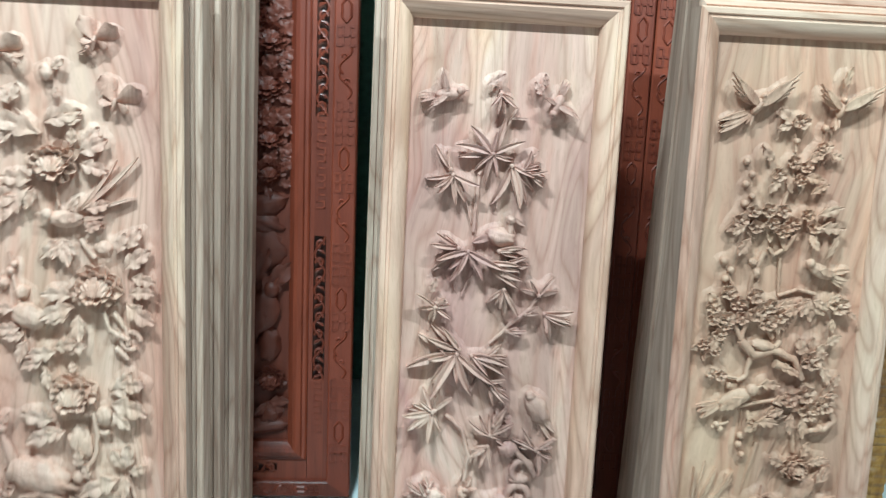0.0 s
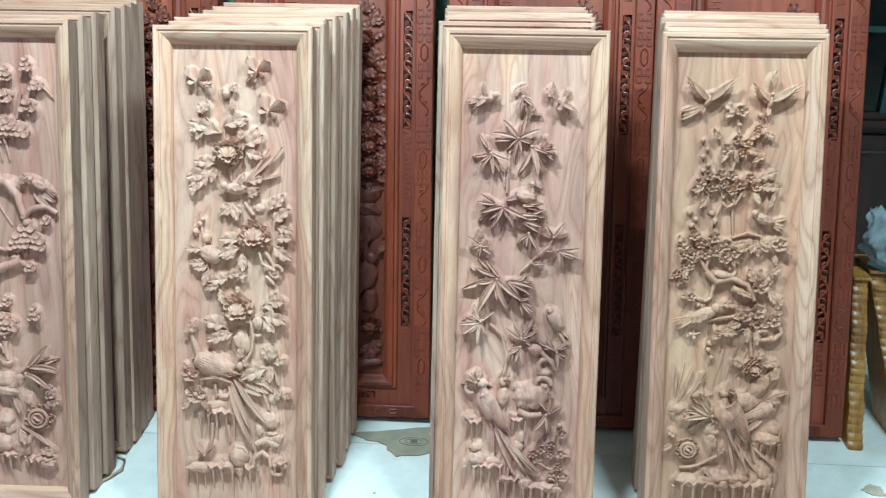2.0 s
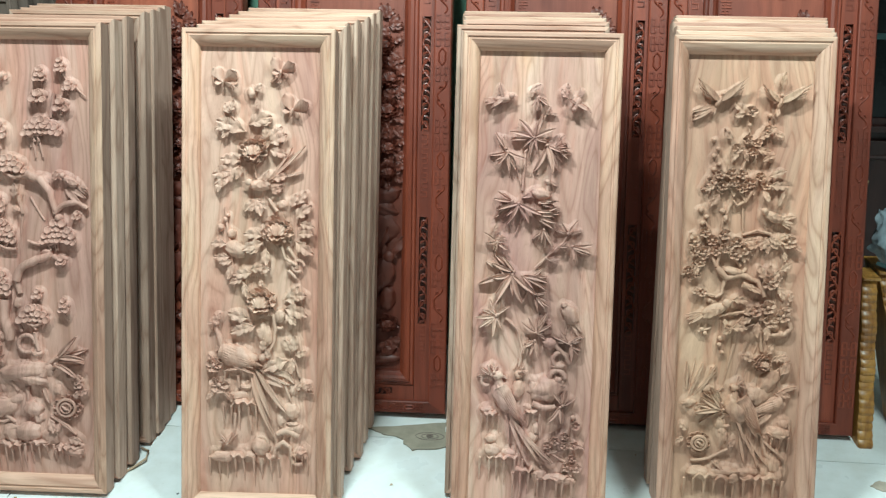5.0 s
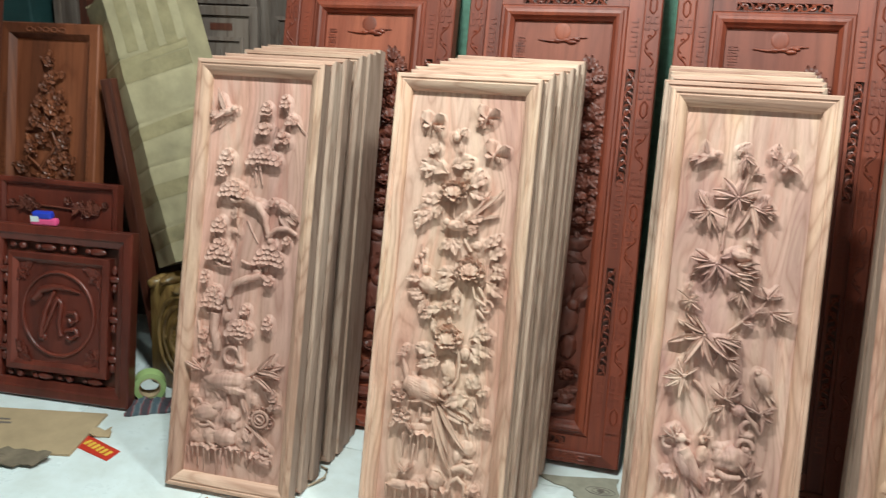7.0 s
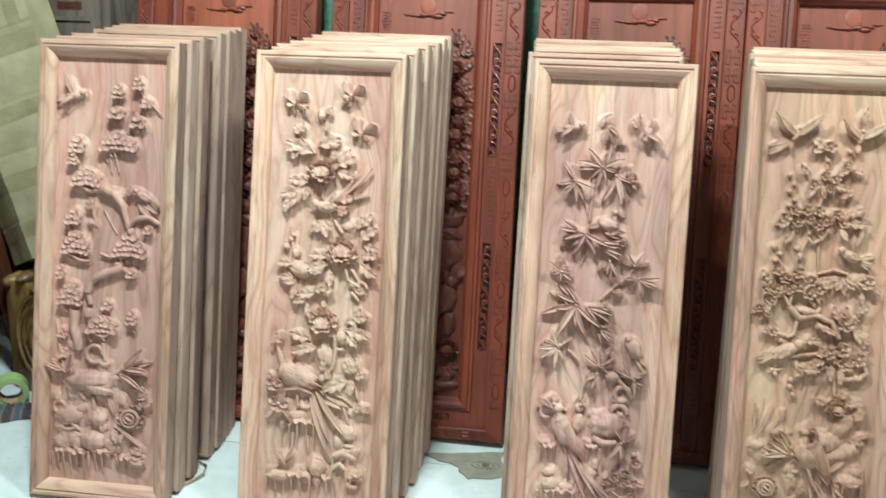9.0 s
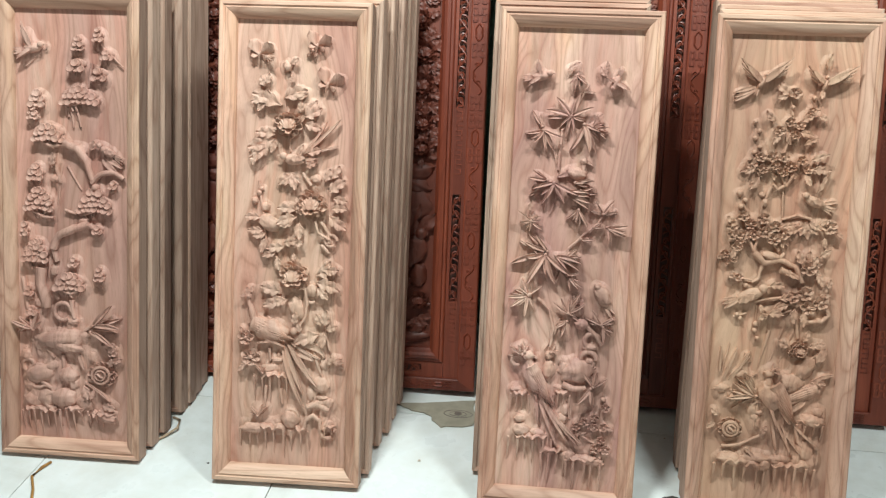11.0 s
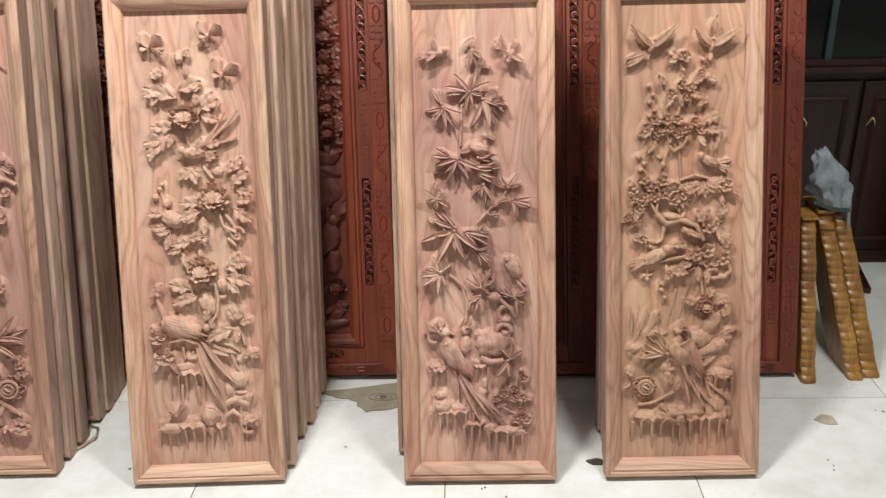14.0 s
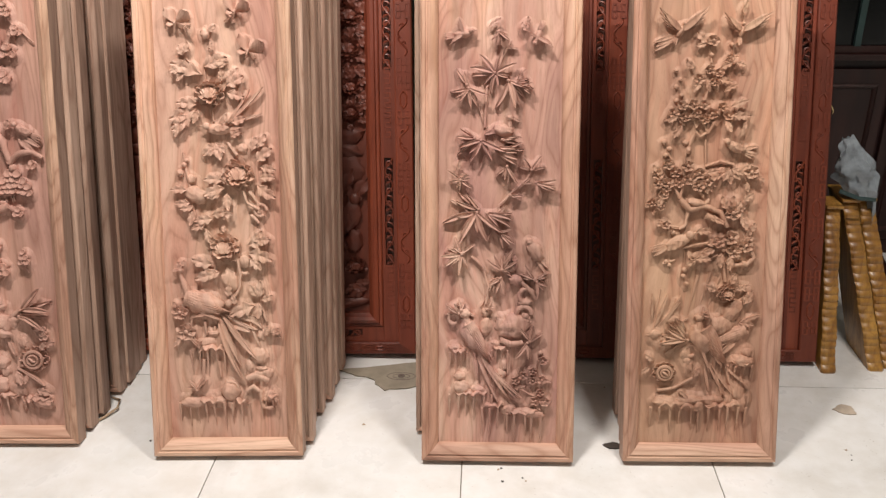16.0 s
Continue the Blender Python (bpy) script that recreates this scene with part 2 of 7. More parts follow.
# ---- mesh helpers ----
def part(name, bm, material, parent=None, label=""):
    """Links a bmesh as one mesh object, under a thing or a part."""
    bmesh.ops.recalc_face_normals(bm, faces=bm.faces)
    me = bpy.data.meshes.new(name)
    bm.to_mesh(me)
    bm.free()
    me.materials.append(material)
    ob = new(name, me)
    if parent is not None:
        ob.parent = parent
    if label:
        tagged(ob, label)
    return ob


def thing(name, label, category, group="", m=None):
    ob = tagged(new(name), label, category, group)
    ob.empty_display_size = 0.05
    if m is not None:
        ob.matrix_world = m
    return ob


def smooth(ob, angle=40):
    ob.data.shade_smooth()
    ob.data.set_sharp_from_angle(angle=radians(angle))
    return ob


def add_box(bm, x0, x1, y0, y1, z0, z1, bevel=0.0, m=None):
    vs = [bm.verts.new((x, y, z)) for x in (x0, x1) for y in (y0, y1) for z in (z0, z1)]
    fs = [bm.faces.new([vs[i] for i in f]) for f in ((0, 1, 3, 2), (4, 6, 7, 5), (0, 4, 5, 1), (2, 3, 7, 6), (0, 2, 6, 4), (1, 5, 7, 3))]
    if bevel:
        es = list({e for f in fs for e in f.edges})
        out = bmesh.ops.bevel(bm, geom=es, offset=bevel, segments=2, affect="EDGES", profile=0.5)
        vs = list({v for f in out["faces"] for v in f.verts} | {v for v in vs if v.is_valid})
    if m is not None:
        for v in vs:
            v.co = m @ v.co
    return vs


def box(x0, x1, y0, y1, z0, z1, bevel=0.0, m=None):
    bm = bmesh.new()
    add_box(bm, x0, x1, y0, y1, z0, z1, bevel, m)
    return bm


def add_tube(bm, pts, radii, seg=6, squash=1.0):
    """A round bar along a line of points, tapered, closed at both ends. squash flattens it in y."""
    rings = []
    for i, p in enumerate(pts):
        d = (Vector(pts[min(i + 1, len(pts) - 1)]) - Vector(pts[max(i - 1, 0)])).normalized()
        a = d.cross(Vector((0, 1, 0)))
        a = a.normalized() if a.length > 1e-4 else Vector((1, 0, 0))
        c = d.cross(a).normalized()
        r = radii[i] if isinstance(radii, (list, tuple)) else radii
        ring = []
        for k in range(seg):
            w = 2 * math.pi * k / seg
            o = a * math.cos(w) * r + c * math.sin(w) * r
            o.y *= squash
            ring.append(bm.verts.new(Vector(p) + o))
        rings.append(ring)
    for r0, r1 in zip(rings, rings[1:]):
        for k in range(seg):
            bm.faces.new((r0[k], r0[(k + 1) % seg], r1[(k + 1) % seg], r1[k]))
    bm.faces.new(rings[0][::-1])
    bm.faces.new(rings[-1])


def add_blob(bm, c, rx, ry, rz, turn=0.0, seg=8, rows=5, rough=0.0, ridge=0.0, count=9):
    """An ellipsoid, turned in the x-z plane, with an uneven skin."""
    cs, sn = math.cos(turn), math.sin(turn)

    def at(th, ph):
        q = Vector((math.sin(th) * math.cos(ph), math.sin(th) * math.sin(ph), math.cos(th)))
        k = 1 + rough * (0.7 * noise.noise(q * 2.0 + Vector(c) * 40) + 0.35 * noise.noise(q * 5.0 + Vector(c) * 70))
        if ridge:
            u, v = (q.z, q.x) if rx > 1.4 * rz else (q.x, q.z)
            k += ridge * abs(math.sin(count * math.pi * (0.5 + 0.5 * u) + 1.2 * v)) * (1 - abs(u))
        x, y, z = q.x * rx * k, q.y * ry * k, q.z * rz * k
        return bm.verts.new((c[0] + x * cs - z * sn, c[1] + y, c[2] + x * sn + z * cs))

    top, bot = at(0, 0), at(math.pi, 0)
    rings = [[at(math.pi * (i + 1) / rows, 2 * math.pi * k / seg) for k in range(seg)] for i in range(rows - 1)]
    for k in range(seg):
        n = (k + 1) % seg
        bm.faces.new((top, rings[0][k], rings[0][n]))
        bm.faces.new((bot, rings[-1][n], rings[-1][k]))
        for r0, r1 in zip(rings, rings[1:]):
            bm.faces.new((r0[k], r1[k], r1[n], r0[n]))


def frame_members(w, h, profile, x0=0.0, z0=0.0, low=1.0):
    """Four mitred frame members round a w x h rectangle (centred on x0, from z0 up). profile: (inward, y), closed. low narrows the bottom member."""
    ends = {
        "left": lambda t, e: (x0 - w / 2 + t, z0 + (t * low if e == 0 else h - t)),
        "right": lambda t, e: (x0 + w / 2 - t, z0 + (h - t if e == 0 else t * low)),
        "bottom": lambda t, e: (x0 + (w / 2 - t if e == 0 else -w / 2 + t), z0 + t * low),
        "top": lambda t, e: (x0 + (-w / 2 + t if e == 0 else w / 2 - t), z0 + h - t),
    }
    out = {}
    for side, place in ends.items():
        bm = bmesh.new()
        rings = []
        for e in (0, 1):
            ring = []
            for t, y in profile:
                x, z = place(t, e)
                ring.append(bm.verts.new((x, y, z)))
            rings.append(ring)
        n = len(profile)
        for k in range(n):
            bm.faces.new((rings[0][k], rings[0][(k + 1) % n], rings[1][(k + 1) % n], rings[1][k]))
        bm.faces.new(rings[0][::-1])
        bm.faces.new(rings[1])
        out[side] = bm
    return out


def framed(parent, w, h, profile, material, x0=0.0, z0=0.0, stile="frame_stile", rail="frame_rail"):
    for side, bm in frame_members(w, h, profile, x0, z0).items():
        part(stile if side in ("left", "right") else rail, bm, material, parent)


# ---- the room ----
X0, X1, Y0, Y1 = -4.2, 3.6, -4.6, 2.6
TILE_W = 0.5985


def structure(name, bm, material, label):
    return tagged(part(name, bm, material), label, "", "", "structure")


floor = structure("floor", box(X0, X1, Y0, Y1, -0.12, -0.004), GROUT, "white polished tile floor with thin grey joints")
structure("wall_north", box(X0, X1, Y1, Y1 + 0.15, 0, CEILING), SHADED_WALL, "dim plain wall behind the stored wood panels")
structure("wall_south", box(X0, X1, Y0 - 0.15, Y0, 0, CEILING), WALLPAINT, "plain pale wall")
structure("wall_west", box(X0 - 0.15, X0, Y0, Y1, 0, CEILING), SHADED_WALL, "dim plain wall")
structure("wall_east", box(X1, X1 + 0.15, Y0, Y1, 0, CEILING), WALLPAINT, "plain pale wall")
structure("ceiling", box(X0, X1, Y0, Y1, CEILING, CEILING + 0.12), WHITE, "plain white ceiling")


# ---- pale carved panels ----
PW, PH, PT, BOARD = 0.36, 1.146, 0.046, 0.026
PALE_PROFILE = [(0, PT), (0, 0.004), (0.003, 0.0005), (0.010, 0), (0.0115, 0.003), (0.015, 0.0032), (0.017, 0.001), (0.022, 0.003), (0.031, 0.0095), (0.0365, 0.0165), (0.0395, 0.024), (0.0395, PT)]


def carved_panel(label, board_wood, m, group, stile_wood):
    p = thing("carved_panel", label, "carved panel", group, m)
    for side, bm in frame_members(PW, PH, PALE_PROFILE).items():
        upright = side in ("left", "right")
        ob = part("frame_stile" if upright else "frame_rail", bm, stile_wood if upright else RAIL_X, p)
        smooth(ob, 25)
        if upright:
            ob.data.materials.append(EDGE)
            for face in ob.data.polygons:
                face.material_index = 1 if abs(face.normal.x) > 0.9 and abs(abs(face.center.x) - PW / 2) < 0.002 else 0
    part("board", box(-PW / 2 + 0.0385, PW / 2 - 0.0385, BOARD, PT - 0.006, 0.0385, PH - 0.0385), board_wood, p)
    return p


def leaning(x, y, yaw, lean):
    """Pose of a panel whose back lower edge touches the floor."""
    return pose(x, y, PT * math.sin(lean), -math.degrees(lean), 0, math.degrees(yaw))


PLAIN_LABEL = "pale unfinished wooden panel leaning within a stack of panels"
STACKS = (
    ("pine stack of panels", (-1.144, 0.0205, 0.034, 0.281), (-1.127, 0.395, 0.003, 0.241), (0.17, 0.34, 0.61, 0.74, 0.87)),
    ("peony stack of panels", (-0.578, -0.0085, 0.0445, 0.306), (-0.542, 0.385, -0.010, 0.255), (0.15, 0.31, 0.46, 0.62, 0.80)),
    ("bamboo stack of panels", (0.069, -0.0045, 0.0135, 0.297), (0.0475, 0.408, 0.016, 0.265), (0.28, 0.52, 0.70, 0.85)),
    ("plum stack of panels", (0.547, 0.0107, 0.024, 0.307), (0.570, 0.31, -0.021, 0.218), (0.2, 0.42, 0.62, 0.82)),
)
FRONT_LABELS = (
    "pale unfinished wood panel carved with pine and cranes",
    "pale unfinished wood panel carved with peonies and butterflies",
    "pale unfinished wood panel carved with bamboo and birds",
    "pale unfinished wood panel carved with plum blossom and birds",
)
back_panel = None
fronts = []
jitter = random.Random(5)
for (group, a, b, steps), label, mat in zip(STACKS, FRONT_LABELS, PALE):
    fronts.append(carved_panel(label, mat, leaning(*a), group, RAIL))
    for s in (*steps, 1.0):
        q = [u + (v - u) * s for u, v in zip(a, b)]
        if s < 1.0:
            q[0] += jitter.uniform(-0.008, 0.010)
        if s < 0.6 and group.startswith("bamboo"):
            q[0] = a[0] - (0.022 if s < 0.4 else 0.014)
        m = leaning(*q)
        if back_panel is None:
            back_panel = carved_panel(PLAIN_LABEL, PALE[3], m, group, SAWN)
        else:
            tagged(copy_thing(back_panel, m), group=group)


# ---- carving, in a panel's own plane: x across, z up, h proud of the board ----
class Carver:
    """Adds carved pieces, each a part of its own, to a panel whose board lies at depth y."""

    def __init__(self, panel, y, material, seed, proud=1.0):
        self.proud = proud
        self.panel, self.y, self.material, self.rnd = panel, y, material, random.Random(seed)
        self.marks = []

    def at(self, x, z, h):
        return (x, self.y - h * self.proud, z)

    def put(self, name, bm, angle=50):
        self.marks.extend((v.co.x, v.co.z) for v in bm.verts)
        return smooth(part(name, bm, self.material, self.panel), angle)

    def sheet(self, bm, f, ns, nt, thick):
        """A thick sheet over a grid; f(s, t) gives x, z, h, with s from 0 to 1 and t from -1 to 1."""
        top, low = [], []
        for i in range(ns + 1):
            a, b = [], []
            for j in range(nt + 1):
                x, z, h = f(i / ns, 2 * j / nt - 1)
                a.append(bm.verts.new(self.at(x, z, h)))
                b.append(bm.verts.new(self.at(x, z, max(h - thick, -0.003))))
            top.append(a)
            low.append(b)
        for i in range(ns):
            for j in range(nt):
                bm.faces.new((top[i][j], top[i + 1][j], top[i + 1][j + 1], top[i][j + 1]))
                bm.faces.new((low[i][j], low[i][j + 1], low[i + 1][j + 1], low[i + 1][j]))
            for j in (0, nt):
                bm.faces.new((top[i][j], low[i][j], low[i + 1][j], top[i + 1][j]))
        for i in (0, ns):
            for j in range(nt):
                bm.faces.new((top[i][j], top[i][j + 1], low[i][j + 1], low[i][j]))

    def leaf_into(self, bm, x, z, ang, length, width, h0, h1, lobes=0.0, bend=0.0, crease=0.25, thick=0.007, ns=10):
        """A leaf or feather. With lobes, its edge is cut into forward-pointing teeth, one to each side vein."""
        a = radians(ang)
        teeth = 2.4

        def f(s, t):
            b = a + bend * s
            run = s
            w = width * 1.8 * (s + 0.02) ** 0.55 * max(0.0, 1.02 - s) ** 0.75
            ripple = 0.0
            if lobes:
                q = (teeth * s + 0.15) % 1.0
                w *= 1.18 * (1 - 1.9 * lobes * (1 - min(1.0, q / 0.78)))
                run = s + 0.10 * abs(t) ** 1.5 * (1 - s)
                ripple = 0.10 * width * math.cos(2 * math.pi * (q - 0.55)) * abs(t)
            cx = x + length * run * math.cos(a + bend * s * 0.5)
            cz = z + length * run * math.sin(a + bend * s * 0.5)
            h = h0 + (h1 - h0) * s + 0.05 * length * math.sin(math.pi * s) - crease * width * (1 - abs(t)) ** 1.3 - 0.10 * width * t * t + 0.10 * length * max(0.0, s - 0.6) + ripple
            return cx - math.sin(b) * w * t, cz + math.cos(b) * w * t, h

        self.sheet(bm, f, 20 if lobes else ns, 6 if lobes else 4, 0.0030 if lobes else thick)

    def leaf(self, x, z, ang, length, broad=0.30, h=0.013, lobes=0.22, bend=0.0):
        bm = bmesh.new()
        r = self.rnd
        self.leaf_into(bm, x, z, ang, length, length * broad, h, h + r.uniform(-0.002, 0.004), lobes, bend or r.uniform(-0.4, 0.4))
        self.put("carved_leaf", bm)

    def spray(self, x, z, ang, spread, n, length, broad=0.28, h=0.009, lobes=0.22):
        for i in range(n):
            a = ang + spread * ((i + 0.5) / n - 0.5) * 2 if n > 1 else ang
            self.leaf(x, z, a, length * self.rnd.uniform(0.8, 1.1), broad, h + self.rnd.uniform(-0.002, 0.003), lobes)

    def bamboo(self, x, z, ang, spread, n, length, h=0.015):
        """A tuft of sharp bamboo leaves from one node, each folded along its middle and curling."""
        bm = bmesh.new()
        r = self.rnd
        for i in range(n):
            a = ang + spread * (2 * (i + 0.5) / n - 1) + r.uniform(-8, 8)
            le = length * r.uniform(0.72, 1.38)
            self.leaf_into(bm, x, z, a, le, le * r.uniform(0.085, 0.115), h + r.uniform(-0.003, 0.003), h + r.uniform(-0.010, 0.008), 0.0, r.uniform(-0.45, 0.45), 0.5, 0.006, 9)
        add_blob(bm, self.at(x, z, h), 0.004, 0.004, 0.004, 0, 6, 4)
        self.put("bamboo_tuft", bm)

    def petal_into(self, bm, x, z, ang, r0, r1, w, h0, h1, cup, ns=5, nt=4, thick=0.004):
        a = radians(ang)

        def f(s, t):
            rr = r0 + (r1 - r0) * s * (1 - 0.22 * t * t + 0.05 * math.cos(9 * t + ang))
            ww = w * (0.45 + 0.75 * math.sin(math.pi * (0.12 + 0.62 * s)))
            px = math.cos(a) * rr - math.sin(a) * ww * t
            pz = math.sin(a) * rr + math.cos(a) * ww * t
            return x + px, z + pz * 0.86, h0 + (h1 - h0) * s ** 1.5 + cup * (t * t - 0.4) + 0.0012 * math.cos(7 * t + ang)

        self.sheet(bm, f, ns, nt, thick)

    def peony(self, x, z, r, h=0.006):
        """A full peony: a tight bun of wrapped petals in a ruff of small curled ones, on a skirt of open petals."""
        k = self.rnd
        bm = bmesh.new()
        add_blob(bm, self.at(x, z + 0.10 * r, h + 0.006), 0.48 * r, 0.010, 0.42 * r, 0, 16, 10, 0.10)
        heart = self.put("carved_peony", bm, 60)
        for n, r0, r1, ha, hb, w, cup, lift in ((9, 0.45, 1.16, 0.000, 0.003, 0.30, 0.10, 0.0), (9, 0.40, 0.98, 0.005, 0.010, 0.25, 0.13, 0.02), (10, 0.40, 0.80, 0.009, 0.017, 0.18, 0.13, 0.06)):
            for i in range(n):
                a = 360 * i / n + 17 * n + k.uniform(-9, 9)
                bm = bmesh.new()
                self.petal_into(bm, x, z + lift * r, a, r0 * r, r1 * r * k.uniform(0.84, 1.1), w * r, h + ha, h + hb + k.uniform(-0.001, 0.002), cup * r, 5, 4, 0.0035)
                smooth(part("petal", bm, self.material, heart), 50)
        for dz, n, up, le in ((-0.20, 3, 0.0165, 0.26), (-0.02, 4, 0.0155, 0.27), (0.15, 3, 0.0135, 0.26)):
            for i in range(n):
                q = i - (n - 1) / 2
                bm = bmesh.new()
                self.petal_into(bm, x + 0.21 * r * q, z + (dz + 0.03 * q * q) * r, 90 - 16 * q, -0.12 * r, le * r, 0.25 * r, h + up, h + up - 0.001 - 0.0015 * abs(q), -0.10 * r, 6, 6, 0.006)
                smooth(part("petal", bm, self.material, heart), 50)

    def rose(self, x, z, r, h=0.003):
        """A round open bloom: a ring of petals round a raised rim and a coiled heart."""
        bm = bmesh.new()
        add_blob(bm, self.at(x, z, h + 0.004), 0.46 * r, 0.008, 0.44 * r, 0, 14, 8, 0.1)
        heart = self.put("carved_bloom", bm, 60)
        for i in range(11):
            bm = bmesh.new()
            self.petal_into(bm, x, z, 360 / 11 * i, 0.5 * r, 1.06 * r, 0.30 * r, h + 0.002 * (i % 2), h + 0.005, 0.14 * r)
            smooth(part("petal", bm, self.material, heart), 50)
        for rr, hh, tt in ((0.62, 0.008, 0.0042), (0.36, 0.011, 0.0026)):
            bm = bmesh.new()
            pts = [self.at(x + rr * r * math.cos(t), z + rr * r * math.sin(t) * 0.92, h + hh) for t in [2 * math.pi * q / 18 for q in range(19)]]
            add_tube(bm, pts, tt, 6)
            smooth(part("bloom_rim", bm, self.material, heart), 60)
        bm = bmesh.new()
        add_tube(bm, [self.at(x - 0.2 * r, z + 0.12 * r, h + 0.012), self.at(x - 0.02 * r, z + 0.04 * r, h + 0.0145), self.at(x + 0.02 * r, z - 0.04 * r, h + 0.0145), self.at(x + 0.2 * r, z - 0.14 * r, h + 0.012)], 0.0028, 6)
        smooth(part("bloom_heart", bm, self.material, heart), 60)

    def blossom_into(self, bm, x, z, r, h, turn=0.0):
        for i in range(5):
            self.petal_into(bm, x, z, turn + 72 * i, 0.12 * r, 1.0 * r, 0.40 * r, h, h + 0.003, 0.20 * r, 5, 4, 0.003)
        add_blob(bm, self.at(x, z, h + 0.003), 0.24 * r, 0.004, 0.24 * r, 0, 6, 4)

    def blossom(self, x, z, r, h=0.012):
        bm = bmesh.new()
        self.blossom_into(bm, x, z, r, h, self.rnd.uniform(0, 72))
        self.put("carved_blossom", bm)

    def plum(self, x, z, w, hgt, n, r, h=0.011):
        """A bank of plum blossom, each flower clear of the next, with a few pointed leaves under it."""
        r *= 0.88
        spots = []
        for _ in range(n * 30):
            t = self.rnd.uniform(-1, 1)
            q = (x + w / 2 * t, z + self.rnd.uniform(-0.75, 0.75) * hgt * (1 - 0.35 * t * t))
            if all(math.hypot(q[0] - p[0], q[1] - p[1]) > 1.55 * r for p in spots):
                spots.append(q)
            if len(spots) == n:
                break
        for px, pz in spots:
            self.blossom(px, pz, r * self.rnd.uniform(0.85, 1.12), h + self.rnd.uniform(-0.002, 0.004))
        for i in range(max(3, n // 2 + 1)):
            t = self.rnd.uniform(-1, 1)
            self.leaf(x + w / 2 * t, z - hgt * 0.25, self.rnd.choice((-150, -120, -90, -60, -30, -15, 195)), r * 2.3, 0.24, h - 0.005, 0.1)

    def pine(self, x, z, w, hgt, h=0.011):
        """A cloud-shaped pine pad: flat round needle discs, overlapping in arched rows, over small drooping twigs."""
        bm = bmesh.new()
        r = max(0.0075, min(0.0098, w * 0.2))
        rows = max(2, round(hgt / (1.35 * r)))
        for row in range(rows):
            q = row / (rows - 1)
            span = w * (1.0 - 0.50 * q ** 1.5)
            m = max(1, round(span / (1.62 * r)))
            for i in range(m):
                t = (i + 0.5) / m * 2 - 1 if m > 1 else 0.0
                bx = x + t * max(0.0, span / 2 - r * 0.8) + self.rnd.uniform(-0.12, 0.12) * r
                bz = z - hgt * 0.36 + row * r * 1.42 - hgt * 0.16 * t * t + self.rnd.uniform(-0.15, 0.15) * r
                self.disc_into(bm, bx, bz, r * self.rnd.uniform(0.86, 1.1), h + 0.003 - 0.0006 * row + self.rnd.uniform(-0.0016, 0.0016))
        add_blob(bm, self.at(x, z, h - 0.006), w * 0.42, 0.004, hgt * 0.36, 0, 12, 8, 0.1)
        self.put("pine_clump", bm, 55)
        for i in range(max(1, round(w / 0.03))):
            t = self.rnd.uniform(-0.75, 0.75)
            self.branch([(x + t * w * 0.5, z - hgt * 0.3), (x + t * w * 0.25, z - hgt * 0.95)], 0.0030, 0.0022, h - 0.004)

    def disc_into(self, bm, x, z, r, h):
        """A round needle disc: a dished face inside a rounded rim, undercut behind."""
        n, tip = 12, self.rnd.uniform(0.10, 0.30)
        rings = []
        for rr, hh in ((0.62, -0.0085), (0.97, -0.0035), (1.0, -0.0008), (0.88, 0.0006), (0.66, -0.0002), (0.34, -0.0010)):
            rings.append([bm.verts.new(self.at(x + r * rr * math.cos(w), z + 0.93 * r * rr * math.sin(w), h + hh - tip * r * rr * math.sin(w))) for w in [2 * math.pi * k / n for k in range(n)]])
        for a, b in zip(rings, rings[1:]):
            for k in range(n):
                bm.faces.new((a[k], a[(k + 1) % n], b[(k + 1) % n], b[k]))
        bm.faces.new(rings[0][::-1])
        bm.faces.new(rings[-1])

    def ground(self, x1, z0, z1, deep=0.0085):
        """The ground left between the motifs: it swells under each piece, trails down below it and is fluted by the gouge."""
        step = 0.0032
        nx, nz = int(2 * x1 / step), int((z1 - z0) / step)
        gx, gz = np.meshgrid(np.linspace(-x1, x1, nx), np.linspace(z0, z1, nz))
        full = np.zeros_like(gx)
        for px, pz in self.marks:
            i, j = round((px + x1) / (2 * x1) * (nx - 1)), round((pz - z0) / (z1 - z0) * (nz - 1))
            if 0 <= i < nx and 0 <= j < nz:
                full[j, i] = 1.0
        across = np.exp(-(np.arange(-8, 9) / 2.9) ** 2)
        down = np.array([math.exp(-(k / (2.4 if k < 0 else 5.5)) ** 2) for k in range(-20, 21)])[::-1]
        full = np.apply_along_axis(np.convolve, 1, full, across / across.sum(), "same")
        full = np.apply_along_axis(np.convolve, 0, full, down / down.sum(), "same")
        full = 1 - np.exp(-3.2 * full)
        rim = np.clip((x1 - np.abs(gx)) / 0.012, 0, 1) * np.clip((z1 - gz) / 0.02, 0, 1) * np.clip((gz - 0.105) / 0.04, 0, 1)
        full *= rim
        verts, faces = [], []
        off = self.rnd.uniform(0, 40)
        for j in range(nz):
            for i in range(nx):
                x, z, m = float(gx[j, i]), float(gz[j, i]), float(full[j, i])
                sway = 0.012 * noise.noise(Vector((x * 6, z * 7, off)))
                flute = 1 - abs(noise.noise(Vector(((x + sway) * 75, z * 7, off)))) * 2.2
                fine = noise.noise(Vector(((x + sway) * 170, z * 16, off + 9)))
                k = m * m * (3 - 2 * m)
                rise = deep * (1 + 0.35 * min(1.0, max(0.0, (0.52 - z) / 0.2)))
                verts.append((x, self.y + 0.0012 - rise * k * (0.52 + 0.46 * flute + 0.26 * fine), z))
        for j in range(nz - 1):
            for i in range(nx - 1):
                q = (j * nx + i, j * nx + i + 1, (j + 1) * nx + i + 1, (j + 1) * nx + i)
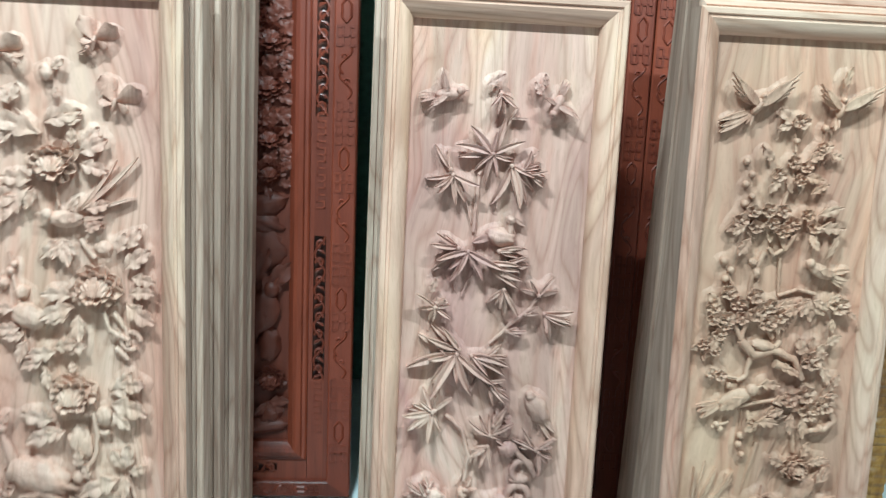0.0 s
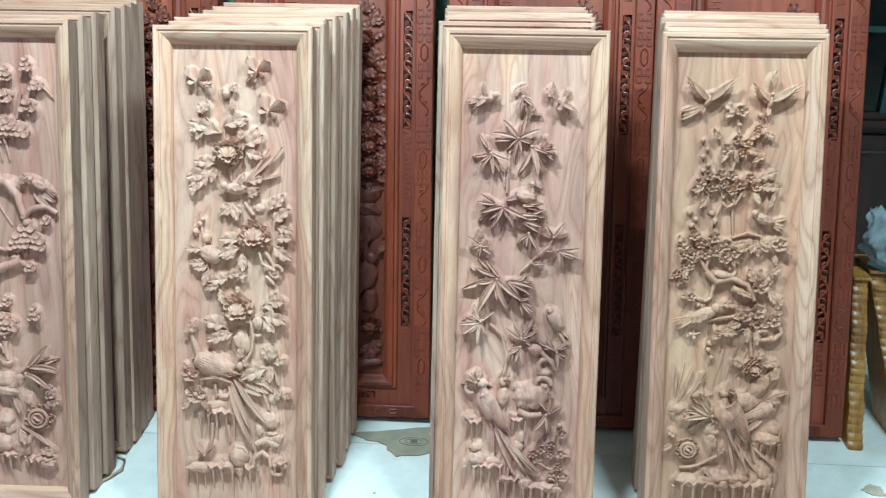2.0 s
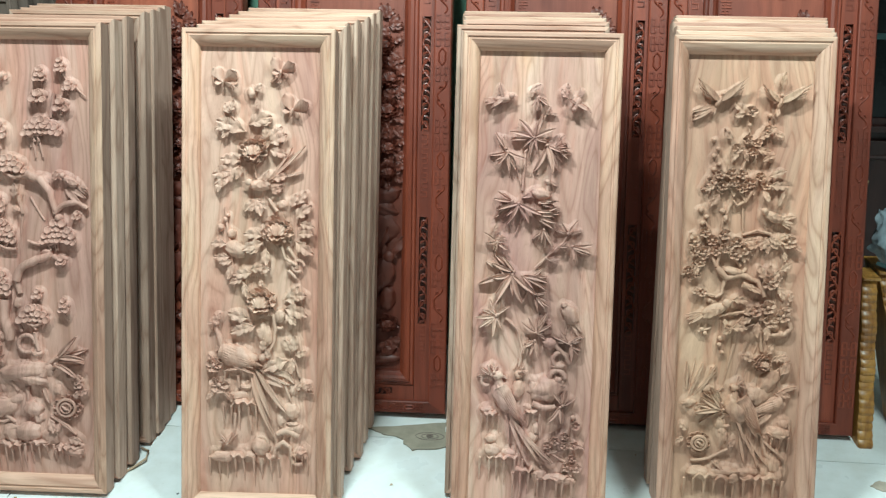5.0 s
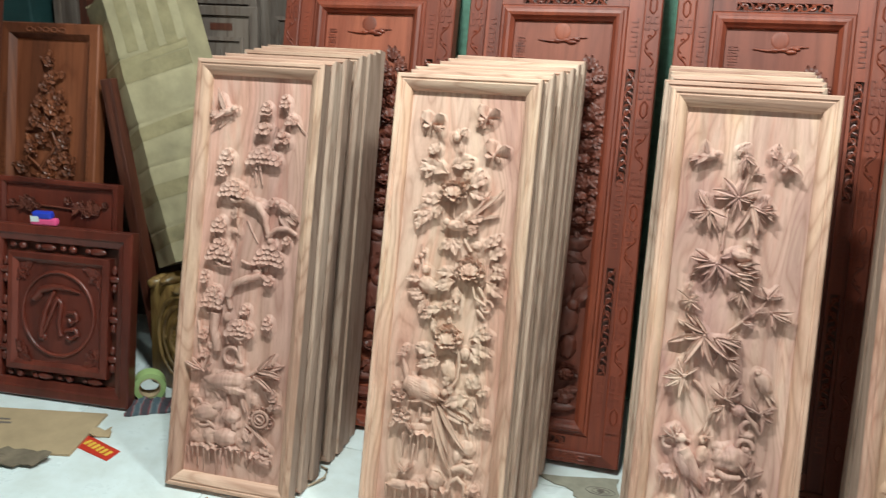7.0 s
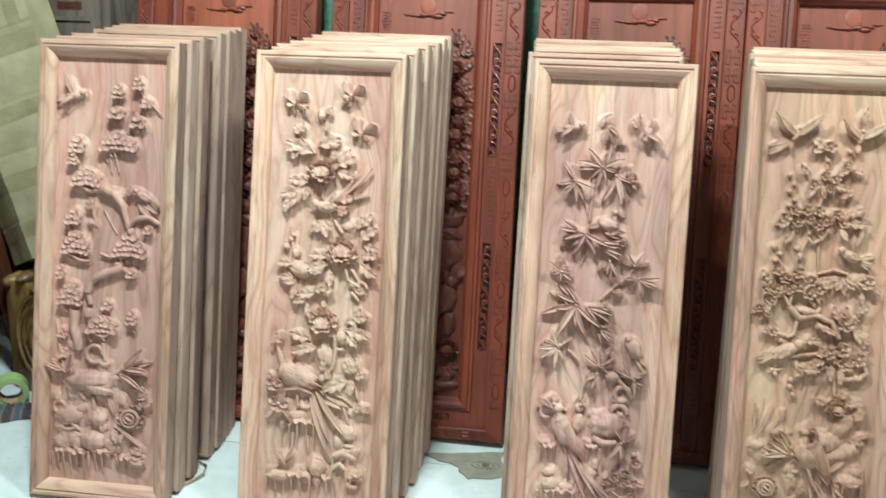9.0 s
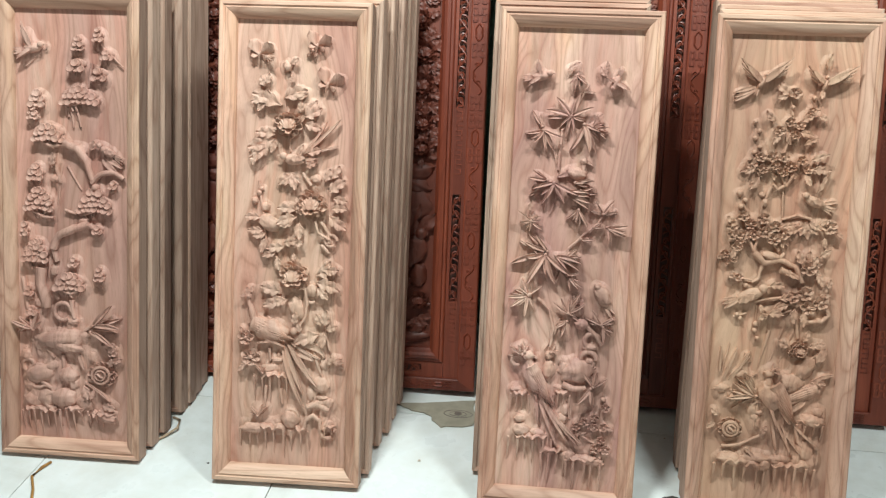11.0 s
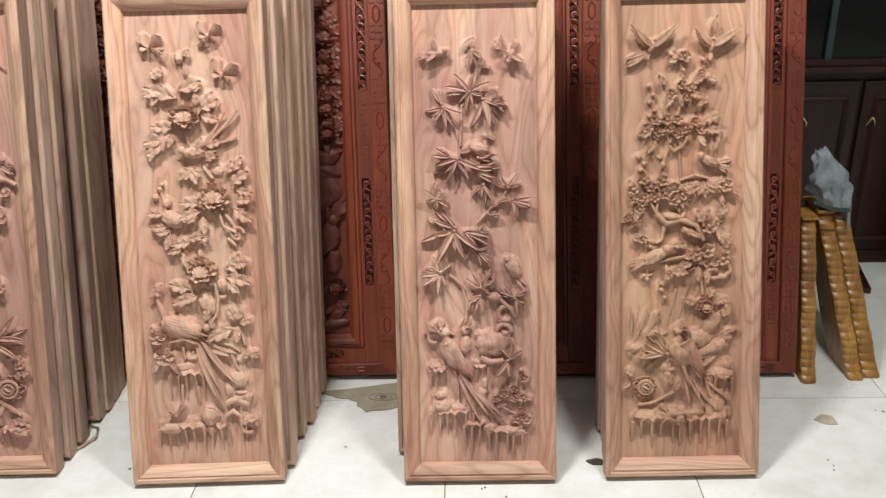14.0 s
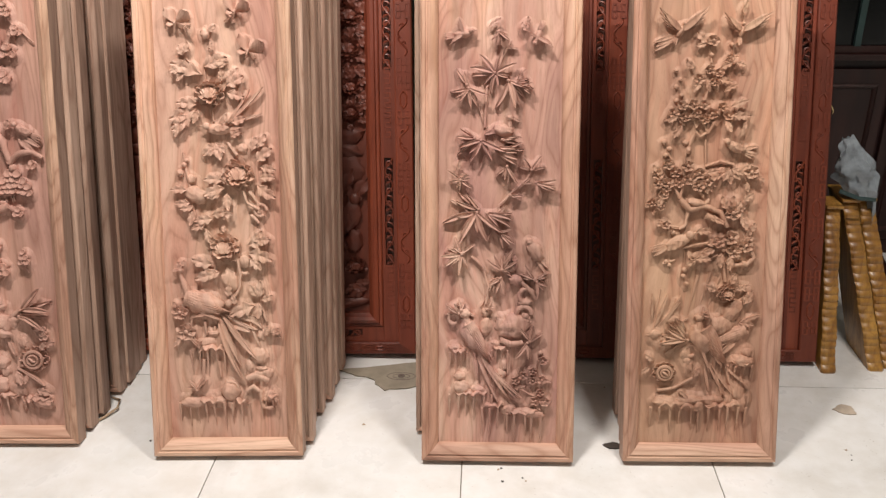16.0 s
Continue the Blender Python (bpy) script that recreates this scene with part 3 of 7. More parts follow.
                if min(verts[v][1] for v in q) < self.y + 0.0004:
                    faces.append(q)
        me = bpy.data.meshes.new("gouged_ground")
        me.from_pydata(verts, [], faces)
        me.materials.append(self.material)
        me.shade_smooth()
        ob = new("gouged_ground", me)
        ob.parent = self.panel
        tagged(ob, kind="stuff")

    def branch(self, pts, r0, r1, h=0.006):
        bm = bmesh.new()
        fine = []
        for (xa, za), (xb, zb) in zip(pts, pts[1:]):
            for k in range(3):
                fine.append((xa + (xb - xa) * k / 3, za + (zb - za) * k / 3))
        fine.append(pts[-1])
        n = len(fine) - 1
        wob = [self.rnd.uniform(-0.25, 0.25) for _ in fine]
        line = [self.at(px + wob[i] * r0 * 0.8, pz + wob[-1 - i] * r0 * 0.8, h) for i, (px, pz) in enumerate(fine)]
        add_tube(bm, line, [(r0 + (r1 - r0) * i / n) * (1 + 0.5 * wob[i]) for i in range(n + 1)], 7)
        self.put("carved_branch", bm, 70)

    def lump(self, x, z, rx, rz, turn=0, h=0.001, high=0.012, name="carved_rock", rough=0.32):
        bm = bmesh.new()
        add_blob(bm, self.at(x, z, h), rx, high * 0.78 * self.proud, rz, radians(turn), 26, 18, rough, 0.06 if max(rx, rz) > 0.009 else 0.0, 7)
        self.put(name, bm, 60)

    def rock(self, x0, x1, z, drop, n, high=0.019):
        """A ledge of smooth stone that overhangs in arches, with sharp drips running down into the board."""
        w = (x1 - x0) / n
        up = max(0.016, 0.85 * w)
        seed = self.rnd.uniform(0, 50)
        feet = [x0 + w * i + self.rnd.uniform(-0.18, 0.18) * w for i in range(n + 1)]

        def f(s, t):
            x = x0 + (x1 - x0) * s
            near = min(abs(x - q) for q in feet) / (w * 0.5)
            lip = z + 0.25 * w - 0.45 * w * max(0.0, 1 - near) ** 1.5 + 0.3 * w * noise.noise(Vector((x * 30, seed, 0)))
            top = z + up * (0.8 + 0.7 * noise.noise(Vector((x * 22, seed, 5))))
            q = (t + 1) / 2
            swell = math.sin(math.pi * (0.30 + 0.70 * q)) ** 0.8 if q < 1 else 0.0
            roll = 0.75 + 0.5 * noise.noise(Vector((x * 45, q * 1.6, seed))) + 0.3 * noise.noise(Vector((x * 110, q * 3, seed)))
            end = min(1.0, 4 * s + 0.15, 4 * (1 - s) + 0.15)
            return x, lip + (max(top, lip + 0.012) - lip) * q, high * swell * roll * end

        bm = bmesh.new()
        self.sheet(bm, f, n * 6, 8, 0.06)
        self.put("carved_ledge", bm, 60)
        for xs in feet:
            d = drop * self.rnd.uniform(0.8, 1.35)
            k = self.rnd.uniform(-0.12, 0.12) * w
            bm = bmesh.new()
            line = [self.at(xs + k * q, z + 0.1 * w - d * q, high * 0.60 * (1 - q) ** 0.8) for q in (0, 0.2, 0.45, 0.7, 1.0)]
            add_tube(bm, line, [w * 0.16, w * 0.17, w * 0.12, w * 0.08, w * 0.02], 8)
            self.put("rock_drip", bm, 60)

    def bird(self, x, z, ang, length, wings=(), h=0.010, tail=0.5, fat=0.19):
        """A small carved bird: body, head, beak, folded or spread wings, tail."""
        bm = bmesh.new()
        a = radians(ang)
        ca, sa = math.cos(a), math.sin(a)
        add_blob(bm, self.at(x, z, h), length * 0.30, 0.0085, length * fat * 0.8, a, 22, 14, 0.12, 0.14, 11)
        add_blob(bm, self.at(x + ca * length * 0.30, z + sa * length * 0.30 + 0.06 * length, h + 0.003), length * 0.115, 0.008, length * 0.11, a, 8, 6)
        add_tube(bm, [self.at(x + ca * length * 0.38, z + sa * length * 0.38 + 0.06 * length, h + 0.003), self.at(x + ca * length * 0.52, z + sa * length * 0.52 + 0.05 * length, h + 0.002)], [length * 0.035, length * 0.008], 5)
        for i in range(3):
            self.leaf_into(bm, x - ca * length * 0.2, z - sa * length * 0.2, ang + 180 + (i - 1) * 13, length * tail, length * 0.055, h - 0.001, h - 0.002 + 0.002 * i, 0.0, 0, 0.2, 0.005, 4)
        if not wings:
            self.leaf_into(bm, x + ca * length * 0.12, z + sa * length * 0.12, ang + 190, length * 0.46, length * 0.10, h + 0.009, h + 0.004, 0.08, 0, 0.1, 0.006, 5)
        for wa, wl in wings:
            back = -1 if math.sin(radians(wa) - a) > 0 else 1
            self.leaf_into(bm, x, z, wa, wl * 0.8, wl * 0.13, h + 0.006, h + 0.010, 0.0, 0.15 * back, 0.2, 0.007, 6)
            for i in range(5):
                self.leaf_into(bm, x, z, wa - back * i * 6, wl * (1.05 - 0.13 * i), wl * 0.05, h + 0.004, h + 0.009 - 0.0015 * i, 0.0, 0.15 * back, 0.3, 0.005, 6)
        self.put("carved_bird", bm)

    def butterfly(self, x, z, ang, size, h=0.010):
        """Two broad fore wings raised in a V, two small hind wings, a slim body."""
        bm = bmesh.new()

        def wing(turn, length, width, lift):
            a = radians(ang + turn)

            def f(s, t):
                w = width * (0.10 + 0.95 * s ** 0.85) * math.sqrt(max(0.0, 1 - (max(0.0, s - 0.62) / 0.385) ** 2.2))
                run = length * s * (1 - 0.10 * t * t)
                hh = h + lift * s + 0.0005 * math.cos(9 * t) * s - 0.16 * width * (1 - t) ** 2
                return x + math.cos(a) * run - math.sin(a) * w * t, z + math.sin(a) * run + math.cos(a) * w * t, hh

            self.sheet(bm, f, 10, 6, 0.0045)

        for side in (-1, 1):
            wing(side * 42, size * 0.66, size * 0.27, 0.009)
            wing(side * 108, size * 0.36, size * 0.13, 0.004)
        a = radians(ang)
        add_tube(bm, [self.at(x - math.cos(a) * size * 0.24, z - math.sin(a) * size * 0.24, h), self.at(x, z, h + 0.005), self.at(x + math.cos(a) * size * 0.10, z + math.sin(a) * size * 0.10, h + 0.004)], [0.0015, 0.0036, 0.002], 6)
        self.put("carved_butterfly", bm)

    def plumage(self, x, z, ang, length, width, h, rows=7):
        """A folded wing: a teardrop cut into long overlapping feathers."""
        a = radians(ang)

        def f(s, t):
            w = width * (0.35 + 0.65 * math.sin(math.pi * min(1.0, 0.25 + 0.55 * s))) * max(0.0, 1.02 - s ** 2.4) ** 0.6
            b = rows * (t + 1) / 2 + 0.5 * math.sin(2.2 * s)
            cut = 0.0020 * (b % 1.0) * min(1.0, 3 * s)
            scale = 0.0012 * math.cos(26 * s) * max(0.0, 1 - 2.5 * s)
            run = length * (s - 0.10 * t * s)
            return x + math.cos(a) * run - math.sin(a) * w * t, z + math.sin(a) * run + math.cos(a) * w * t, h + cut + scale - 0.006 * t * t - 0.004 * s

        bm = bmesh.new()
        self.sheet(bm, f, 22, rows * 4, 0.009)
        self.put("carved_wing", bm, 35)

    def beads(self, *pts):
        for x, z, r in pts:
            self.lump(x, z, r, r, 0, 0.006, r * 1.1, "carved_bud", 0.1)

    def ring(self, x, z, r, thick, h=0.006):
        bm = bmesh.new()
        add_tube(bm, [self.at(x + r * math.cos(t), z + r * math.sin(t), h) for t in [q * math.pi / 7 for q in range(13)]], thick, 7)
        self.put("carved_branch", bm, 70)


# ---- the four carvings ----
# pine, cranes and deer
carve = Carver(fronts[0], BOARD, CUT[0], 31, 1.3)
carve.bird(-0.089, 1.011, 10, 0.073, ((115, 0.062), (215, 0.044),))
carve.branch([(-0.111, 0.968), (-0.056, 1.018)], 0.0037, 0.0022, 0.002)
carve.branch([(-0.002, 0.903), (-0.005, 0.850)], 0.0029, 0.0022, 0.003)
carve.pine(0.024, 1.025, 0.039, 0.029)
carve.pine(0.074, 1.047, 0.035, 0.028)
carve.pine(0.095, 1.003, 0.042, 0.028)
carve.branch([(0.107, 0.996), (0.134, 0.971)], 0.0028, 0.0014, 0.005)
carve.branch([(0.072, 1.033), (0.089, 1.008)], 0.0035, 0.0028, 0.004)
carve.pine(0.020, 0.978, 0.054, 0.032)
carve.pine(0.075, 0.958, 0.050, 0.032)
carve.branch([(0.056, 0.979), (0.047, 0.920)], 0.0043, 0.0036, 0.005)
carve.pine(0.026, 0.905, 0.111, 0.044)
carve.branch([(-0.007, 0.876), (0.036, 0.883), (0.078, 0.892)], 0.0036, 0.0029, 0.008)
carve.branch([(0.014, 0.878), (0.026, 0.826)], 0.0036, 0.0022, 0.004)
carve.branch([(0.001, 0.870), (0.008, 0.824)], 0.0036, 0.0022, 0.003)
carve.pine(-0.080, 0.892, 0.055, 0.037)
carve.pine(-0.092, 0.857, 0.037, 0.026)
carve.branch([(-0.084, 0.877), (-0.078, 0.844)], 0.0037, 0.0029, 0.005)
carve.pine(-0.054, 0.814, 0.099, 0.045)
carve.branch([(-0.073, 0.791), (-0.049, 0.776), (-0.013, 0.782)], 0.0044, 0.0059, 0.008)
carve.branch([(-0.022, 0.795), (-0.042, 0.773)], 0.0036, 0.0036, 0.009)
carve.branch([(-0.014, 0.786), (0.020, 0.772), (0.045, 0.741), (0.059, 0.696)], 0.0123, 0.0087, 0.008)
carve.lump(0.024, 0.772, 0.022, 0.013, -30)
carve.bird(0.096, 0.769, 150, 0.067)
carve.leaf(0.053, 0.768, 60, 0.029)
carve.leaf(0.083, 0.751, -45, 0.050, 0.2, 0.008, 0.0, 0.01)
carve.leaf(0.090, 0.758, -35, 0.050, 0.15, 0.008, 0.0, 0.01)
carve.branch([(0.056, 0.692), (0.079, 0.714), (0.115, 0.718), (0.137, 0.704)], 0.0079, 0.0057, 0.008)
carve.pine(0.110, 0.691, 0.028, 0.021)
carve.beads((0.064, 0.680, 0.0100))
carve.beads((0.108, 0.674, 0.0071))
carve.pine(-0.086, 0.714, 0.055, 0.037)
carve.branch([(-0.090, 0.695), (-0.073, 0.670)], 0.0037, 0.0030, 0.004)
carve.branch([(-0.038, 0.733), (-0.027, 0.688)], 0.0066, 0.0044, 0.004)
carve.lump(-0.039, 0.697, 0.012, 0.010, 0)
carve.leaf(-0.045, 0.726, 80, 0.037)
carve.branch([(-0.009, 0.729), (0.025, 0.673)], 0.0036, 0.0022, 0.001)
carve.branch([(-0.024, 0.735), (-0.036, 0.626)], 0.0036, 0.0022, 0.001)
carve.pine(-0.079, 0.646, 0.089, 0.048)
carve.branch([(-0.099, 0.620), (-0.071, 0.603), (-0.042, 0.602)], 0.0045, 0.0037, 0.008)
carve.branch([(-0.058, 0.624), (-0.075, 0.599)], 0.0037, 0.0029, 0.008)
carve.pine(0.064, 0.645, 0.104, 0.047)
carve.branch([(0.038, 0.614), (0.066, 0.624), (0.102, 0.621)], 0.0043, 0.0036, 0.008)
carve.branch([(-0.014, 0.622), (0.016, 0.612)], 0.0044, 0.0036, 0.005)
carve.branch([(-0.045, 0.527), (-0.029, 0.556), (0.006, 0.578), (0.048, 0.590)], 0.0111, 0.0089, 0.008)
carve.branch([(-0.045, 0.530), (-0.035, 0.494)], 0.0089, 0.0074, 0.006)
carve.branch([(0.049, 0.588), (0.072, 0.567)], 0.0072, 0.0043, 0.007)
carve.lump(0.030, 0.596, 0.017, 0.010, 20)
carve.pine(-0.089, 0.518, 0.082, 0.049)
carve.pine(0.009, 0.498, 0.033, 0.023)
carve.branch([(-0.106, 0.493), (-0.075, 0.489)], 0.0038, 0.0038, 0.008)
carve.beads((-0.114, 0.502, 0.0090))
carve.pine(-0.116, 0.570, 0.030, 0.026)
carve.pine(0.071, 0.580, 0.032, 0.022)
carve.branch([(-0.078, 0.479), (-0.078, 0.434), (-0.062, 0.375)], 0.0149, 0.0127, 0.006)
carve.lump(-0.044, 0.469, 0.012, 0.016, 0)
carve.branch([(-0.048, 0.431), (-0.034, 0.399)], 0.0059, 0.0045, 0.005)
carve.pine(-0.001, 0.449, 0.096, 0.044)
carve.branch([(-0.025, 0.424), (-0.002, 0.413), (0.034, 0.429)], 0.0044, 0.0037, 0.009)
carve.branch([(-0.011, 0.429), (0.003, 0.404)], 0.0037, 0.0029, 0.008)
carve.pine(0.075, 0.468, 0.036, 0.029)
carve.branch([(0.072, 0.453), (0.081, 0.427)], 0.0029, 0.0022, 0.005)
carve.pine(-0.107, 0.421, 0.033, 0.024)
carve.pine(-0.100, 0.371, 0.033, 0.024)
carve.lump(-0.108, 0.400, 0.011, 0.009, 0)
carve.ring(-0.022, 0.368, 0.022, 0.0052)
carve.branch([(-0.125, 0.449), (-0.116, 0.389), (-0.108, 0.348)], 0.0060, 0.0053, 0.005)
carve.branch([(-0.000, 0.396), (0.007, 0.350)], 0.0066, 0.0052, 0.006)
carve.lump(0.004, 0.343, 0.016, 0.010, 10)
carve.lump(-0.085, 0.386, 0.012, 0.013, 0)
carve.bamboo(-0.099, 0.323, 160, 40, 4, 0.041)
carve.bamboo(-0.094, 0.319, 80, 50, 3, 0.038)
carve.branch([(-0.092, 0.337), (-0.081, 0.297)], 0.0045, 0.0045, 0.005)
carve.bamboo(0.060, 0.338, 20, 28, 4, 0.055)
carve.bamboo(0.054, 0.322, -15, 25, 3, 0.055)
carve.branch([(0.015, 0.310), (0.043, 0.328), (0.063, 0.341)], 0.0059, 0.0044, 0.007)
carve.lump(-0.025, 0.298, 0.071, 0.025, 6, 0.004, 0.018)
carve.lump(-0.005, 0.280, 0.036, 0.012, -8, 0.012, 0.008)
carve.lump(-0.077, 0.287, 0.030, 0.030, 30)
carve.branch([(0.016, 0.290), (0.029, 0.312)], 0.0103, 0.0074, 0.008)
carve.branch([(-0.064, 0.272), (-0.047, 0.247)], 0.0067, 0.0045, 0.004)
carve.branch([(0.004, 0.268), (0.013, 0.242)], 0.0044, 0.0022, 0.004)
carve.lump(-0.119, 0.250, 0.018, 0.017, 0)
carve.ring(-0.113, 0.227, 0.015, 0.0053)
carve.lump(-0.085, 0.207, 0.042, 0.024, 12, 0.002, 0.018)
carve.ring(-0.088, 0.200, 0.030, 0.0045)
carve.lump(-0.109, 0.176, 0.018, 0.015, 0)
carve.branch([(-0.079, 0.187), (-0.055, 0.170)], 0.0060, 0.0045, 0.005)
carve.lump(-0.009, 0.204, 0.025, 0.021, -10, 0.003, 0.016)
carve.lump(0.004, 0.182, 0.016, 0.015, 0)
carve.branch([(-0.025, 0.257), (-0.017, 0.203)], 0.0060, 0.0052, 0.004)
carve.leaf(0.019, 0.263, -70, 0.044, 0.15, 0.008, 0.0, 0.01)
carve.lump(-0.052, 0.225, 0.022, 0.015, 20)
carve.rose(0.078, 0.212, 0.036)
carve.leaf(0.033, 0.183, -60, 0.037)
carve.leaf(0.060, 0.174, -100, 0.022)
carve.leaf(0.098, 0.234, 60, 0.029)
carve.leaf(0.033, 0.190, -20, 0.081, 0.050, 0.008, 0.0, -0.5)
carve.pine(0.109, 0.279, 0.029, 0.029)
carve.lump(0.090, 0.287, 0.015, 0.010, 0)
carve.leaf(0.108, 0.245, 30, 0.029)
carve.branch([(0.083, 0.286), (0.100, 0.254)], 0.0051, 0.0036, 0.005)
carve.lump(0.053, 0.254, 0.013, 0.015, 0)
carve.lump(-0.105, 0.135, 0.027, 0.021, 0)
carve.lump(-0.068, 0.144, 0.030, 0.023, 0)
carve.lump(-0.019, 0.148, 0.034, 0.025, 10, 0.004, 0.018)
carve.ring(-0.051, 0.138, 0.020, 0.0053)
carve.ring(-0.016, 0.140, 0.019, 0.0052)
carve.lump(0.030, 0.135, 0.025, 0.019, -20)
carve.rock(-0.127, -0.029, 0.110, 0.061, 6)
carve.rock(-0.028, 0.042, 0.116, 0.052, 4)
carve.rock(0.044, 0.116, 0.106, 0.033, 4)
carve.lump(0.092, 0.101, 0.026, 0.013, -20, 0.006, 0.012)
carve.leaf(0.081, 0.136, -20, 0.037)
carve.ground(0.138, 0.045, 1.085)

# peonies, butterflies and peacock
carve = Carver(fronts[1], BOARD, CUT[1], 32, 1.3)
carve.butterfly(-0.084, 1.023, 80, 0.060)
carve.butterfly(0.052, 1.046, 75, 0.059)
carve.butterfly(0.079, 0.957, 70, 0.066)
carve.bamboo(-0.064, 1.017, -30, 60, 3, 0.018)
carve.bamboo(0.043, 1.035, -110, 60, 3, 0.016)
carve.lump(-0.018, 0.999, 0.011, 0.013, 0, 0.006, 0.01)
carve.leaf(-0.011, 1.002, 35, 0.025)
carve.branch([(-0.010, 0.992), (-0.011, 0.961)], 0.0025, 0.0019, 0.003)
carve.leaf(-0.011, 0.964, 60, 0.015)
carve.leaf(-0.068, 0.954, 60, 0.028)
carve.leaf(-0.071, 0.950, 120, 0.025)
carve.leaf(-0.031, 0.907, 152, 0.073, 0.26)
carve.leaf(-0.065, 0.923, 190, 0.038)
carve.leaf(-0.069, 0.923, -110, 0.035)
carve.branch([(-0.031, 0.908), (-0.066, 0.944)], 0.0025, 0.0019, 0.004)
carve.leaf(-0.025, 0.924, 30, 0.060, 0.3)
carve.leaf(-0.013, 0.932, -10, 0.044, 0.25)
carve.branch([(-0.025, 0.924), (-0.022, 0.893)], 0.0025, 0.0019, 0.005)
carve.peony(-0.012, 0.864, 0.035)
carve.leaf(0.024, 0.882, 20, 0.049)
carve.leaf(0.032, 0.891, 60, 0.038)
carve.leaf(0.016, 0.891, 80, 0.028)
carve.leaf(0.026, 0.866, -15, 0.044)
carve.leaf(-0.041, 0.840, 175, 0.048)
carve.leaf(-0.045, 0.830, 205, 0.067)
carve.leaf(-0.056, 0.818, 225, 0.060)
carve.leaf(-0.040, 0.828, -110, 0.035)
carve.leaf(-0.084, 0.814, -100, 0.038)
carve.leaf(-0.087, 0.789, -120, 0.025)
carve.branch([(-0.010, 0.834), (-0.007, 0.800)], 0.0032, 0.0025, 0.006)
carve.bird(0.003, 0.782, 175, 0.082)
carve.leaf(0.024, 0.795, 38, 0.120, 0.040, 0.008, 0.0, 0.2)
carve.leaf(0.027, 0.801, 45, 0.089, 0.041, 0.008, 0.0, 0.3)
carve.leaf(0.030, 0.792, 18, 0.079, 0.041, 0.008, 0.0, 0.01)
carve.leaf(0.033, 0.798, 10, 0.038)
carve.leaf(0.008, 0.791, 60, 0.032, 0.2)
carve.leaf(0.030, 0.764, 30, 0.032)
carve.spray(-0.004, 0.751, -90, 60, 4, 0.039)
carve.branch([(0.023, 0.751), (0.043, 0.722)], 0.0038, 0.0038, 0.006)
carve.lump(0.056, 0.737, 0.014, 0.013, 0)
carve.peony(0.047, 0.677, 0.038)
carve.leaf(0.088, 0.706, 48, 0.051)
carve.leaf(0.078, 0.731, 70, 0.035)
carve.leaf(0.093, 0.738, 60, 0.038)
carve.leaf(0.095, 0.669, 10, 0.039)
carve.leaf(0.089, 0.653, -45, 0.054)
carve.leaf(0.098, 0.694, -10, 0.038)
carve.leaf(0.012, 0.663, 165, 0.045)
carve.leaf(0.013, 0.647, 190, 0.051)
carve.leaf(0.019, 0.635, -95, 0.041)
carve.leaf(0.006, 0.635, 200, 0.035)
carve.branch([(-0.081, 0.730), (-0.077, 0.695), (-0.069, 0.651)], 0.0032, 0.0038, 0.005)
carve.lump(-0.090, 0.682, 0.009, 0.010, 0)
carve.lump(-0.066, 0.667, 0.012, 0.012, 0)
carve.beads((-0.080, 0.701, 0.0064))
carve.beads((-0.074, 0.711, 0.0051))
carve.lump(-0.054, 0.630, 0.027, 0.019, -30, 0.006, 0.014)
carve.leaf(-0.074, 0.642, 170, 0.038)
carve.leaf(-0.067, 0.613, 190, 0.038)
carve.leaf(-0.057, 0.595, -120, 0.038)
carve.leaf(-0.061, 0.604, 200, 0.032)
carve.branch([(-0.067, 0.626), (-0.060, 0.582)], 0.0038, 0.0038, 0.006)
carve.branch([(0.057, 0.639), (0.065, 0.611), (0.093, 0.596)], 0.0038, 0.0038, 0.010)
carve.branch([(0.070, 0.637), (0.089, 0.612), (0.090, 0.587)], 0.0044, 0.0044, 0.007)
carve.ring(0.095, 0.593, 0.014, 0.0045)
carve.leaf(-0.019, 0.583, 10, 0.038)
carve.leaf(-0.015, 0.576, 190, 0.045)
carve.leaf(-0.035, 0.562, 200, 0.035)
carve.leaf(-0.031, 0.550, -90, 0.032)
carve.branch([(-0.057, 0.578), (-0.031, 0.540)], 0.0038, 0.0038, 0.005)
carve.leaf(-0.006, 0.579, 20, 0.038)
carve.leaf(0.010, 0.542, 100, 0.019)
carve.branch([(0.071, 0.582), (0.090, 0.563)], 0.0045, 0.0038, 0.006)
carve.peony(0.008, 0.505, 0.037)
carve.leaf(0.062, 0.511, 20, 0.054)
carve.leaf(0.062, 0.492, -5, 0.061)
carve.leaf(0.066, 0.480, -45, 0.038)
carve.leaf(0.072, 0.518, 45, 0.038)
carve.leaf(0.078, 0.522, 5, 0.041)
carve.leaf(-0.021, 0.467, 175, 0.051)
carve.leaf(-0.014, 0.455, 215, 0.055)
carve.leaf(-0.005, 0.448, 195, 0.039)
carve.lump(0.053, 0.473, 0.013, 0.015, 0, 0.008, 0.01)
carve.ring(0.052, 0.457, 0.014, 0.0045)
carve.branch([(0.037, 0.479), (0.042, 0.440), (0.038, 0.408), (0.019, 0.375)], 0.0051, 0.0032, 0.007)
carve.lump(0.015, 0.427, 0.019, 0.028, 15, 0.004, 0.012)
carve.beads((0.012, 0.372, 0.0103))
carve.lump(-0.049, 0.374, 0.050, 0.027, -18, 0.004, 0.018)
carve.leaf(-0.088, 0.384, -15, 0.084, 0.132, 0.008, 0.0, 0.01)
carve.leaf(-0.081, 0.372, -18, 0.078, 0.053, 0.008, 0.0, 0.01)
